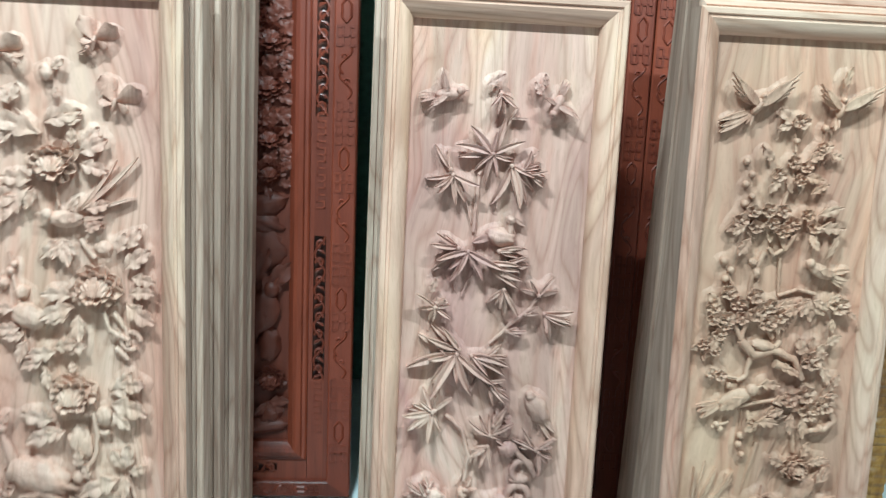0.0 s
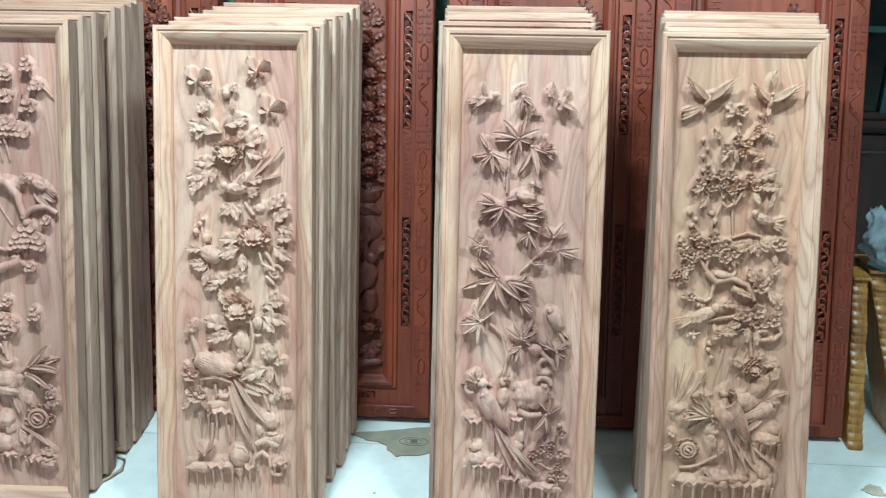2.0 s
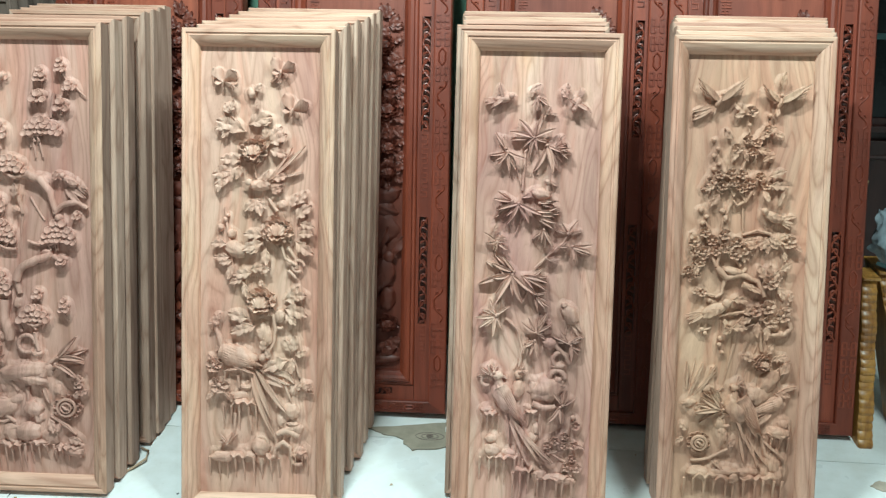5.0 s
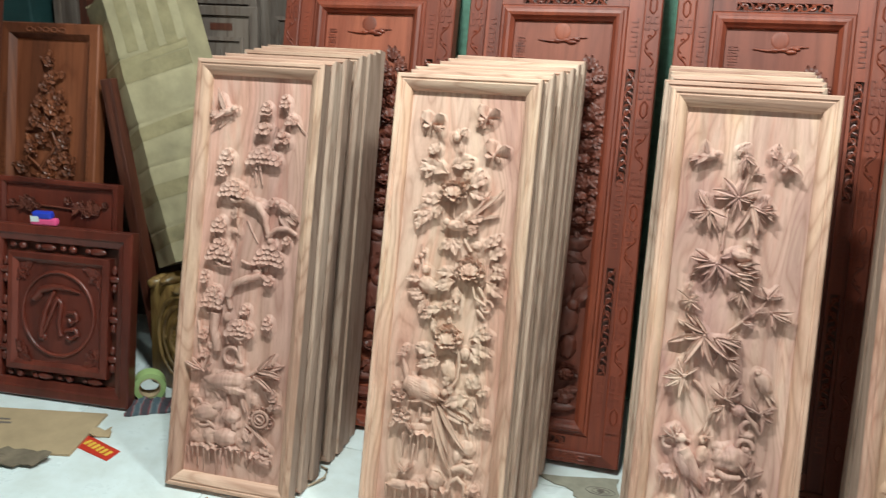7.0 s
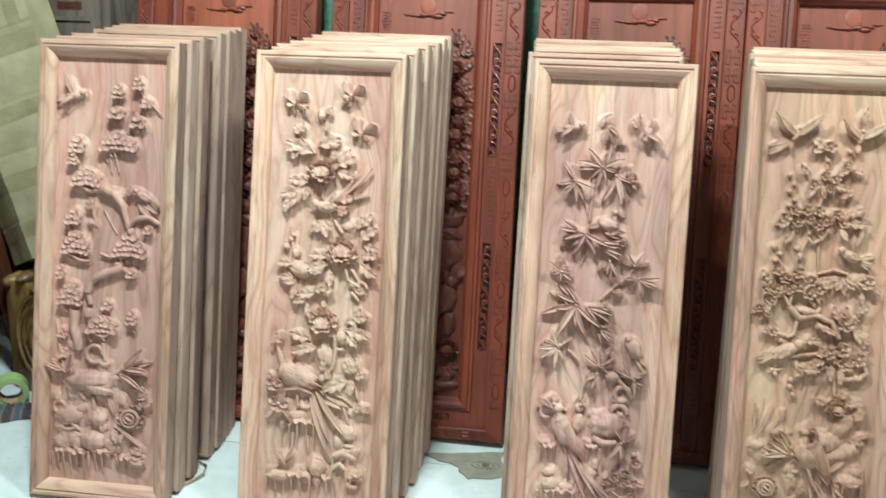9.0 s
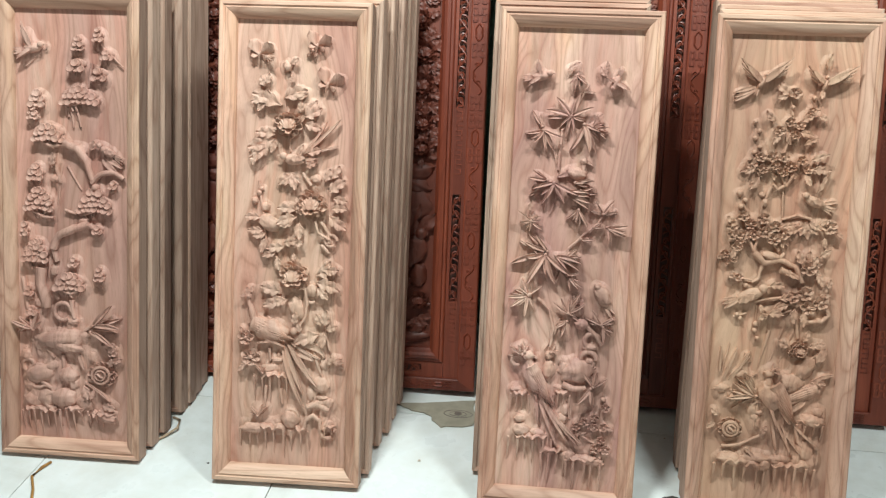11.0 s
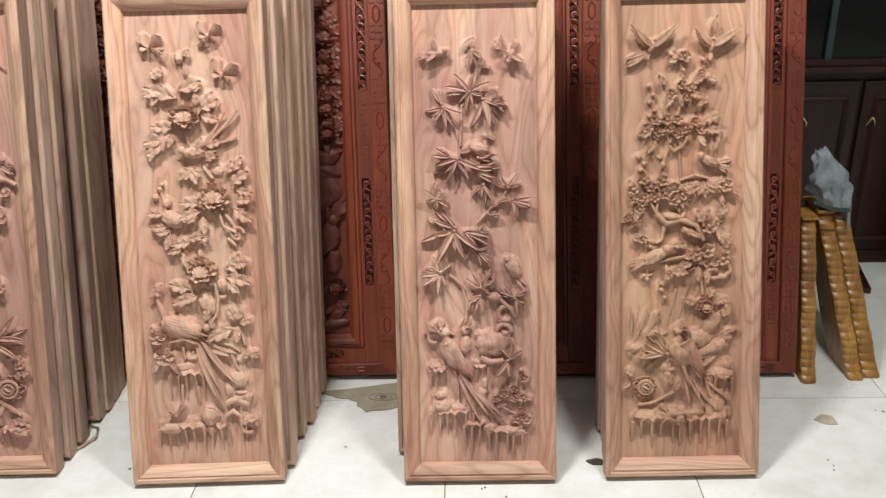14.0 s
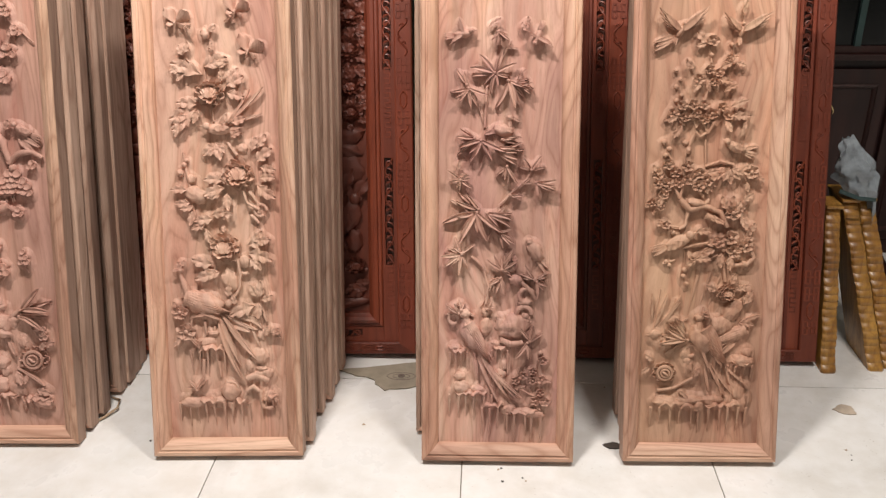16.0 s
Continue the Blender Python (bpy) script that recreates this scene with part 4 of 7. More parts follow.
carve.leaf(-0.078, 0.362, -22, 0.075, 0.050, 0.008, 0.0, 0.01)
carve.leaf(0.003, 0.355, -170, 0.084, 0.050, 0.008, 0.0, 0.01)
carve.plumage(-0.090, 0.388, -18, 0.100, 0.021, 0.019)
carve.branch([(-0.081, 0.385), (-0.093, 0.416), (-0.100, 0.445)], 0.0104, 0.0052, 0.008)
carve.lump(-0.100, 0.453, 0.008, 0.008, 0, 0.008, 0.009)
carve.leaf(-0.100, 0.452, 100, 0.023)
carve.leaf(-0.105, 0.455, 190, 0.014)
carve.leaf(-0.096, 0.461, 70, 0.019)
carve.leaf(-0.007, 0.345, -48, 0.110, 0.050, 0.008, 0.0, -0.2)
carve.leaf(-0.003, 0.342, -58, 0.136, 0.050, 0.008, 0.0, 0.2)
carve.leaf(-0.013, 0.342, -68, 0.129, 0.050, 0.008, 0.0, 0.01)
carve.leaf(0.003, 0.346, -35, 0.084, 0.050, 0.008, 0.0, 0.3)
carve.leaf(-0.016, 0.340, -78, 0.162, 0.041, 0.008, 0.0, 0.3)
carve.leaf(0.013, 0.323, -10, 0.052, 0.2, 0.008, 0.0, -0.4)
carve.blossom(-0.104, 0.353, 0.021)
carve.leaf(-0.107, 0.358, 120, 0.023)
carve.branch([(-0.101, 0.339), (-0.095, 0.313)], 0.0026, 0.0026, 0.004)
carve.blossom(-0.091, 0.306, 0.025)
carve.leaf(-0.104, 0.290, -130, 0.026)
carve.leaf(-0.078, 0.294, -60, 0.023)
carve.branch([(-0.049, 0.328), (-0.045, 0.295)], 0.0045, 0.0026, 0.004)
carve.branch([(-0.023, 0.316), (-0.032, 0.289)], 0.0045, 0.0032, 0.004)
carve.leaf(0.074, 0.368, 195, 0.061, 0.3)
carve.leaf(0.083, 0.387, 70, 0.042, 0.3)
carve.leaf(0.080, 0.387, 110, 0.035, 0.28)
carve.leaf(0.089, 0.381, 10, 0.032)
carve.leaf(0.083, 0.375, -90, 0.039)
carve.branch([(0.086, 0.371), (0.100, 0.327)], 0.0039, 0.0032, 0.005)
carve.leaf(0.028, 0.369, 100, 0.026)
carve.leaf(0.012, 0.388, 80, 0.032)
carve.leaf(0.023, 0.324, 60, 0.052, 0.15, 0.008, 0.0, -1.5)
carve.leaf(0.042, 0.334, 20, 0.052, 0.16, 0.008, 0.0, -1.6)
carve.leaf(0.061, 0.325, -70, 0.071, 0.045, 0.008, 0.0, 0.01)
carve.spray(0.107, 0.301, 10, 35, 3, 0.032)
carve.leaf(0.094, 0.294, 60, 0.026)
carve.lump(0.087, 0.294, 0.013, 0.015, 0)
carve.lump(0.082, 0.245, 0.023, 0.018, -10, 0.003, 0.016)
carve.lump(0.085, 0.213, 0.016, 0.010, 0)
carve.lump(-0.026, 0.299, 0.017, 0.010, 0)
carve.lump(0.076, 0.196, 0.022, 0.014, 10)
carve.lump(0.095, 0.200, 0.017, 0.017, 0)
carve.lump(0.056, 0.221, 0.013, 0.019, 0)
carve.rock(-0.081, 0.014, 0.258, 0.062, 5)
carve.lump(-0.048, 0.276, 0.032, 0.013, 10)
carve.bamboo(-0.061, 0.269, 100, 40, 3, 0.020)
carve.branch([(0.004, 0.258), (0.017, 0.220)], 0.0058, 0.0032, 0.005)
carve.branch([(-0.054, 0.236), (-0.057, 0.184)], 0.0059, 0.0026, 0.004)
carve.branch([(-0.019, 0.231), (-0.015, 0.192)], 0.0052, 0.0026, 0.004)
carve.bamboo(-0.070, 0.163, 90, 70, 5, 0.027)
carve.rock(-0.112, 0.012, 0.129, 0.059, 6)
carve.lump(-0.080, 0.130, 0.033, 0.014, 5, 0.004, 0.016)
carve.lump(-0.027, 0.132, 0.029, 0.018, -10)
carve.lump(0.008, 0.157, 0.022, 0.022, 0, 0.003, 0.018)
carve.ring(0.010, 0.164, 0.016, 0.0046)
carve.lump(0.008, 0.127, 0.013, 0.017, 0)
carve.branch([(0.041, 0.129), (0.044, 0.155), (0.063, 0.169), (0.080, 0.157), (0.083, 0.137)], 0.0059, 0.0052, 0.008)
carve.rock(0.015, 0.051, 0.128, 0.065, 2)
carve.rock(0.080, 0.122, 0.137, 0.045, 3)
carve.lump(0.102, 0.145, 0.018, 0.016, 0)
carve.ring(0.099, 0.131, 0.017, 0.0052)
carve.branch([(0.050, 0.188), (0.069, 0.196), (0.102, 0.184)], 0.0078, 0.0078, 0.006)
carve.ground(0.138, 0.045, 1.085)

# bamboo and birds
carve = Carver(fronts[2], BOARD, CUT[2], 33, 1.3)
carve.bird(-0.085, 0.996, 8, 0.063, ((108, 0.039), (215, 0.037),))
carve.leaf(-0.028, 1.012, 30, 0.033, 0.2)
carve.bamboo(-0.006, 1.000, -70, 70, 5, 0.027)
carve.leaf(-0.006, 1.008, -60, 0.021, 0.15, 0.008, 0.0, 0.01)
carve.bird(0.081, 0.987, 250, 0.056, ((-25, 0.038), (150, 0.024),))
carve.leaf(0.064, 1.013, 110, 0.021)
carve.leaf(0.059, 1.001, 130, 0.024)
carve.branch([(0.023, 0.981), (0.000, 0.935)], 0.0024, 0.0030, 0.005)
carve.leaf(0.011, 0.965, 0, 0.027, 0.1, 0.008, 0.0, 0.01)
carve.branch([(-0.030, 0.880), (-0.035, 0.789)], 0.0036, 0.0036, 0.004)
carve.branch([(-0.010, 0.904), (-0.031, 0.877)], 0.0030, 0.0036, 0.005)
carve.branch([(0.001, 0.851), (-0.001, 0.827)], 0.0030, 0.0024, 0.003)
carve.branch([(-0.080, 0.914), (-0.073, 0.885)], 0.0024, 0.0018, 0.004)
carve.branch([(-0.049, 0.837), (-0.039, 0.801)], 0.0024, 0.0018, 0.002)
carve.bamboo(-0.013, 0.910, 90, 170, 11, 0.044)
carve.bamboo(0.017, 0.893, -60, 50, 6, 0.051)
carve.bamboo(0.035, 0.888, 20, 40, 4, 0.033)
carve.bamboo(0.044, 0.882, -20, 25, 4, 0.024)
carve.leaf(0.041, 0.900, 50, 0.024, 0.15)
carve.bamboo(-0.072, 0.876, -90, 75, 7, 0.035)
carve.bamboo(-0.076, 0.884, 110, 25, 2, 0.033)
carve.bamboo(-0.043, 0.759, -100, 80, 9, 0.056)
carve.bamboo(-0.058, 0.764, 160, 30, 3, 0.036)
carve.bamboo(-0.012, 0.742, -30, 35, 6, 0.051)
carve.bamboo(0.005, 0.761, 0, 25, 6, 0.037)
carve.bamboo(0.018, 0.743, -10, 25, 4, 0.027)
carve.lump(0.007, 0.782, 0.024, 0.014, -15, 0.006, 0.014)
carve.branch([(0.019, 0.785), (0.022, 0.810)], 0.0060, 0.0042, 0.008)
carve.lump(0.022, 0.810, 0.008, 0.007, 0, 0.008, 0.009)
carve.leaf(0.024, 0.813, -30, 0.024, 0.18, 0.008, 0.0, 0.01)
carve.leaf(-0.002, 0.785, 200, 0.036, 0.2, 0.008, 0.0, 0.01)
carve.bamboo(0.016, 0.700, -90, 55, 6, 0.037)
carve.branch([(-0.035, 0.729), (-0.049, 0.686)], 0.0030, 0.0018, 0.003)
carve.branch([(-0.060, 0.740), (-0.061, 0.697)], 0.0024, 0.0018, 0.002)
carve.bamboo(-0.090, 0.669, -90, 150, 7, 0.029)
carve.leaf(-0.100, 0.690, 60, 0.027, 0.25)
carve.leaf(-0.094, 0.678, 10, 0.024)
carve.branch([(-0.090, 0.666), (-0.098, 0.628)], 0.0024, 0.0018, 0.003)
carve.branch([(0.000, 0.611), (0.029, 0.640), (0.064, 0.672), (0.072, 0.687)], 0.0030, 0.0030, 0.006)
carve.bamboo(0.072, 0.693, 90, 70, 2, 0.030)
carve.leaf(0.069, 0.692, 10, 0.036, 0.14, 0.008, 0.0, 0.01)
carve.leaf(0.072, 0.692, 165, 0.030, 0.14, 0.008, 0.0, 0.01)
carve.bamboo(0.082, 0.664, -35, 45, 7, 0.035)
carve.bamboo(0.052, 0.662, 10, 20, 2, 0.024)
carve.bamboo(0.024, 0.634, -5, 15, 3, 0.029)
carve.leaf(-0.113, 0.623, -30, 0.055, 0.09, 0.008, 0.0, 0.01)
carve.bamboo(-0.082, 0.608, -30, 40, 3, 0.024)
carve.bamboo(-0.052, 0.595, -110, 70, 8, 0.061)
carve.bamboo(-0.029, 0.593, -40, 40, 5, 0.049)
carve.bamboo(-0.008, 0.591, 0, 30, 5, 0.033)
carve.bamboo(0.000, 0.551, -40, 40, 5, 0.036)
carve.bamboo(-0.048, 0.602, 150, 30, 3, 0.052)
carve.branch([(-0.010, 0.572), (-0.026, 0.528)], 0.0030, 0.0024, 0.003)
carve.bamboo(-0.086, 0.498, -120, 60, 5, 0.038)
carve.bamboo(-0.086, 0.500, 150, 40, 4, 0.036)
carve.bamboo(-0.083, 0.501, 70, 40, 3, 0.031)
carve.branch([(-0.064, 0.492), (-0.036, 0.466), (-0.024, 0.423), (-0.029, 0.379)], 0.0037, 0.0037, 0.006)
carve.branch([(-0.010, 0.448), (-0.021, 0.410)], 0.0037, 0.0037, 0.005)
carve.lump(0.083, 0.506, 0.017, 0.028, 28, 0.006, 0.014)
carve.lump(0.071, 0.527, 0.009, 0.008, 0, 0.008, 0.01)
carve.leaf(0.088, 0.497, -50, 0.042, 0.14, 0.008, 0.0, 0.01)
carve.leaf(0.085, 0.490, -58, 0.048, 0.1, 0.008, 0.0, 0.01)
carve.leaf(0.075, 0.512, -75, 0.042, 0.2, 0.008, 0.0, 0.01)
carve.branch([(0.078, 0.481), (0.076, 0.456)], 0.0024, 0.0018, 0.005)
carve.branch([(0.092, 0.481), (0.090, 0.460)], 0.0024, 0.0018, 0.005)
carve.bamboo(0.007, 0.462, 60, 110, 7, 0.034)
carve.bamboo(0.005, 0.443, -120, 60, 4, 0.031)
carve.bamboo(0.013, 0.478, 60, 40, 3, 0.027)
carve.lump(0.032, 0.468, 0.011, 0.012, 0, 0.006, 0.013)
carve.leaf(0.034, 0.479, 80, 0.021)
carve.lump(0.039, 0.437, 0.016, 0.013, 0, 0.006, 0.015)
carve.bamboo(0.083, 0.439, 150, 40, 3, 0.036)
carve.bamboo(0.085, 0.441, 10, 30, 4, 0.029)
carve.bamboo(0.088, 0.435, -70, 40, 4, 0.030)
carve.branch([(0.052, 0.433), (0.077, 0.409), (0.087, 0.391)], 0.0055, 0.0055, 0.007)
carve.ring(0.065, 0.399, 0.017, 0.0061)
carve.lump(0.060, 0.383, 0.018, 0.009, 0)
carve.ring(0.060, 0.355, 0.018, 0.0067)
carve.lump(0.062, 0.352, 0.009, 0.007, 0, 0.008, 0.008)
carve.lump(0.035, 0.328, 0.039, 0.028, 20, 0.004, 0.02)
carve.lump(0.008, 0.330, 0.018, 0.021, 0)
carve.lump(0.060, 0.330, 0.021, 0.012, 20)
carve.branch([(0.003, 0.295), (0.028, 0.284), (0.059, 0.289)], 0.0080, 0.0062, 0.010)
carve.bamboo(0.074, 0.293, 80, 60, 4, 0.037)
carve.bamboo(0.068, 0.289, -90, 40, 3, 0.037)
carve.leaf(0.077, 0.290, 40, 0.031, 0.15)
carve.lump(-0.064, 0.307, 0.022, 0.041, 22, 0.006, 0.018)
carve.plumage(-0.072, 0.334, -58, 0.098, 0.016, 0.021)
carve.branch([(-0.070, 0.332), (-0.077, 0.357)], 0.0099, 0.0074, 0.010)
carve.lump(-0.077, 0.357, 0.012, 0.011, 0, 0.01, 0.011)
carve.leaf(-0.069, 0.357, -30, 0.015, 0.2, 0.008, 0.0, 0.01)
carve.bamboo(-0.093, 0.359, 150, 50, 4, 0.030)
carve.bamboo(-0.087, 0.366, 95, 30, 3, 0.022)
carve.leaf(-0.060, 0.326, -62, 0.087, 0.050, 0.008, 0.0, 0.01)
carve.leaf(-0.053, 0.314, -58, 0.080, 0.050, 0.008, 0.0, 0.01)
carve.leaf(-0.075, 0.313, -70, 0.074, 0.049, 0.008, 0.0, 0.01)
carve.leaf(-0.042, 0.258, -60, 0.124, 0.042, 0.008, 0.0, 0.1)
carve.leaf(-0.035, 0.252, -55, 0.130, 0.041, 0.008, 0.0, 0.15)
carve.leaf(-0.048, 0.251, -66, 0.118, 0.041, 0.008, 0.0, 0.01)
carve.leaf(-0.028, 0.239, -50, 0.118, 0.041, 0.008, 0.0, 0.2)
carve.leaf(-0.054, 0.257, -85, 0.056, 0.1, 0.008, 0.0, 0.01)
carve.lump(-0.029, 0.325, 0.015, 0.023, -10, 0.005, 0.014)
carve.lump(-0.031, 0.360, 0.009, 0.009, 0, 0.008, 0.009)
carve.bamboo(-0.028, 0.369, 30, 60, 4, 0.016)
carve.branch([(-0.041, 0.372), (-0.032, 0.391)], 0.0025, 0.0018, 0.004)
carve.ring(-0.104, 0.343, 0.012, 0.0050)
carve.rock(-0.113, -0.073, 0.263, 0.059, 3)
carve.lump(-0.101, 0.273, 0.017, 0.010, 0)
carve.rock(-0.017, 0.023, 0.269, 0.059, 3)
carve.lump(-0.003, 0.282, 0.021, 0.014, 0)
carve.lump(0.015, 0.235, 0.009, 0.019, 0)
carve.branch([(0.020, 0.261), (0.024, 0.211)], 0.0043, 0.0025, 0.005)
carve.lump(-0.089, 0.204, 0.015, 0.011, 0)
carve.lump(-0.085, 0.178, 0.021, 0.016, 0, 0.003, 0.016)
carve.lump(0.007, 0.210, 0.014, 0.015, 0)
carve.lump(0.008, 0.187, 0.010, 0.010, 0)
carve.rock(-0.114, -0.016, 0.160, 0.063, 5)
carve.lump(-0.047, 0.171, 0.022, 0.012, -10)
carve.rock(-0.039, 0.020, 0.127, 0.062, 3)
carve.rock(0.021, 0.104, 0.114, 0.065, 4)
carve.lump(0.080, 0.115, 0.031, 0.012, -10, 0.003, 0.014)
carve.lump(0.024, 0.121, 0.019, 0.014, 0)
carve.lump(-0.017, 0.134, 0.016, 0.012, 0)
carve.plum(0.075, 0.207, 0.068, 0.025, 5, 0.014)
carve.blossom(0.105, 0.246, 0.012)
carve.beads((0.100, 0.263, 0.0061))
carve.plum(0.096, 0.154, 0.031, 0.025, 3, 0.014)
carve.branch([(0.030, 0.173), (0.052, 0.174), (0.084, 0.157)], 0.0031, 0.0025, 0.005)
carve.leaf(0.030, 0.176, 10, 0.037, 0.14, 0.008, 0.0, 0.01)
carve.branch([(0.050, 0.225), (0.045, 0.199)], 0.0025, 0.0018, 0.004)
carve.ground(0.138, 0.045, 1.085)

# plum blossom, magpies and phoenix
carve = Carver(fronts[3], BOARD, CUT[3], 34, 1.3)
carve.bird(-0.072, 1.000, 60, 0.048, ((140, 0.068), (38, 0.077),))
carve.leaf(-0.078, 0.993, 215, 0.063, 0.14, 0.008, 0.0, 0.01)
carve.leaf(-0.078, 0.990, 205, 0.057, 0.12, 0.008, 0.0, 0.01)
carve.leaf(-0.081, 0.992, 198, 0.054, 0.1, 0.008, 0.0, 0.01)
carve.bird(0.063, 1.000, 80, 0.042, ((142, 0.054), (28, 0.076),))
carve.leaf(0.061, 0.990, -100, 0.023, 0.2, 0.008, 0.0, 0.01)
carve.leaf(0.064, 1.033, 80, 0.034, 0.2)
carve.blossom(0.000, 0.979, 0.015)
carve.leaf(-0.009, 0.974, 145, 0.037)
carve.leaf(-0.014, 0.971, 190, 0.023)
carve.branch([(-0.003, 0.966), (0.000, 0.931)], 0.0023, 0.0023, 0.005)
carve.beads((0.000, 0.948, 0.0051))
carve.plum(-0.007, 0.902, 0.048, 0.026, 4, 0.015)
carve.leaf(-0.037, 0.916, 140, 0.029)
carve.leaf(0.018, 0.917, 30, 0.031)
carve.leaf(-0.023, 0.887, 220, 0.029)
carve.leaf(0.016, 0.894, -15, 0.031)
carve.leaf(0.025, 0.932, 20, 0.034)
carve.leaf(0.054, 0.930, -20, 0.023)
carve.blossom(0.039, 0.941, 0.009)
carve.branch([(0.001, 0.888), (-0.012, 0.846)], 0.0034, 0.0034, 0.005)
carve.branch([(-0.055, 0.941), (-0.037, 0.921)], 0.0023, 0.0017, 0.004)
carve.beads((0.044, 0.970, 0.0057))
carve.branch([(0.045, 0.964), (0.045, 0.935)], 0.0017, 0.0017, 0.004)
carve.beads((-0.079, 0.913, 0.0057))
carve.beads((-0.077, 0.877, 0.0057))
carve.beads((-0.076, 0.846, 0.0063))
carve.beads((-0.068, 0.893, 0.0052))
carve.beads((-0.065, 0.858, 0.0052))
carve.branch([(-0.073, 0.909), (-0.067, 0.810)], 0.0017, 0.0017, 0.002)
carve.beads((-0.071, 0.830, 0.0052))
carve.plum(-0.017, 0.824, 0.132, 0.034, 10, 0.015)
carve.leaf(0.043, 0.831, 25, 0.043, 0.2)
carve.leaf(0.050, 0.813, -5, 0.040)
carve.leaf(0.029, 0.865, 40, 0.034, 0.2)
carve.beads((0.049, 0.869, 0.0051))
carve.leaf(-0.063, 0.792, -120, 0.035)
carve.leaf(-0.073, 0.810, 200, 0.026)
carve.leaf(0.034, 0.801, -60, 0.029)
carve.branch([(-0.004, 0.774), (-0.018, 0.805)], 0.0040, 0.0034, 0.009)
carve.branch([(-0.004, 0.774), (0.012, 0.799)], 0.0040, 0.0034, 0.009)
carve.branch([(-0.002, 0.777), (-0.021, 0.764), (-0.031, 0.776)], 0.0034, 0.0029, 0.008)
carve.branch([(-0.033, 0.770), (-0.051, 0.728), (-0.054, 0.692)], 0.0052, 0.0034, 0.004)
carve.branch([(-0.007, 0.771), (-0.003, 0.700)], 0.0034, 0.0023, 0.003)
carve.bird(0.059, 0.741, 155, 0.071)
carve.leaf(0.065, 0.761, 60, 0.046, 0.12)
carve.leaf(0.083, 0.738, 10, 0.029, 0.2, 0.008, 0.0, 0.01)
carve.branch([(-0.006, 0.697), (0.028, 0.710), (0.057, 0.702)], 0.0035, 0.0035, 0.006)
carve.spray(0.052, 0.693, -90, 75, 5, 0.036)
carve.leaf(0.030, 0.678, 200, 0.029)
carve.blossom(0.097, 0.685, 0.018)
carve.leaf(0.089, 0.662, -90, 0.023)
carve.leaf(0.111, 0.675, -30, 0.020)
carve.leaf(0.075, 0.691, 20, 0.023)
carve.beads((-0.101, 0.753, 0.0075))
carve.beads((-0.089, 0.738, 0.0058))
carve.beads((-0.097, 0.723, 0.0064))
carve.branch([(-0.094, 0.732), (-0.072, 0.692)], 0.0029, 0.0029, 0.005)
carve.leaf(-0.103, 0.679, 140, 0.032)
carve.lump(-0.045, 0.734, 0.008, 0.012, 0)
carve.lump(-0.052, 0.751, 0.008, 0.008, 0)
carve.plum(-0.059, 0.679, 0.116, 0.040, 10, 0.017)
carve.branch([(-0.062, 0.624), (-0.077, 0.653)], 0.0041, 0.0035, 0.009)
carve.branch([(-0.060, 0.624), (-0.058, 0.657)], 0.0041, 0.0035, 0.009)
carve.plum(-0.101, 0.646, 0.035, 0.023, 3, 0.015)
carve.branch([(-0.026, 0.655), (-0.007, 0.626)], 0.0046, 0.0046, 0.007)
carve.leaf(-0.100, 0.631, -120, 0.029)
carve.leaf(-0.005, 0.682, 10, 0.029)
carve.branch([(-0.061, 0.624), (-0.040, 0.598), (-0.005, 0.608), (0.031, 0.592), (0.050, 0.560)], 0.0076, 0.0058, 0.009)
carve.branch([(-0.042, 0.595), (-0.046, 0.565), (-0.060, 0.552)], 0.0047, 0.0035, 0.007)
carve.branch([(-0.005, 0.608), (0.006, 0.624)], 0.0052, 0.0041, 0.008)
carve.lump(-0.023, 0.614, 0.023, 0.010, -10, 0.006, 0.012)
carve.branch([(-0.003, 0.584), (0.038, 0.568)], 0.0070, 0.0046, 0.010)
carve.plum(-0.116, 0.617, 0.035, 0.018, 2, 0.013)
carve.leaf(0.002, 0.585, -20, 0.041, 0.2)
carve.blossom(0.059, 0.592, 0.020)
carve.spray(0.060, 0.593, 30, 70, 4, 0.036)
carve.leaf(0.048, 0.598, 120, 0.035)
carve.leaf(0.078, 0.582, -60, 0.032)
carve.leaf(0.081, 0.618, 40, 0.029)
carve.spray(-0.096, 0.563, 170, 50, 3, 0.023)
carve.blossom(-0.093, 0.564, 0.011)
carve.beads((-0.074, 0.545, 0.0058))
carve.branch([(-0.099, 0.563), (-0.054, 0.557)], 0.0023, 0.0023, 0.006)
carve.bird(-0.063, 0.525, 22, 0.094)
carve.leaf(-0.024, 0.548, 10, 0.035)
carve.branch([(-0.051, 0.510), (-0.017, 0.518), (0.029, 0.526)], 0.0035, 0.0029, 0.007)
carve.leaf(0.001, 0.518, 20, 0.035)
carve.leaf(-0.039, 0.505, -80, 0.023)
carve.plum(0.059, 0.524, 0.087, 0.032, 7, 0.020)
carve.spray(0.087, 0.528, 10, 60, 3, 0.029)
carve.leaf(0.037, 0.499, -100, 0.035)
carve.leaf(0.022, 0.507, 200, 0.029)
carve.leaf(0.055, 0.491, -80, 0.032)
carve.leaf(0.103, 0.547, 70, 0.023)
carve.branch([(0.100, 0.511), (0.113, 0.487), (0.097, 0.471), (0.068, 0.470)], 0.0052, 0.0052, 0.008)
carve.lump(0.075, 0.495, 0.015, 0.019, 0)
carve.lump(0.063, 0.470, 0.012, 0.009, 0)
carve.beads((0.091, 0.473, 0.0070))
carve.branch([(0.044, 0.478), (0.050, 0.430)], 0.0058, 0.0047, 0.004)
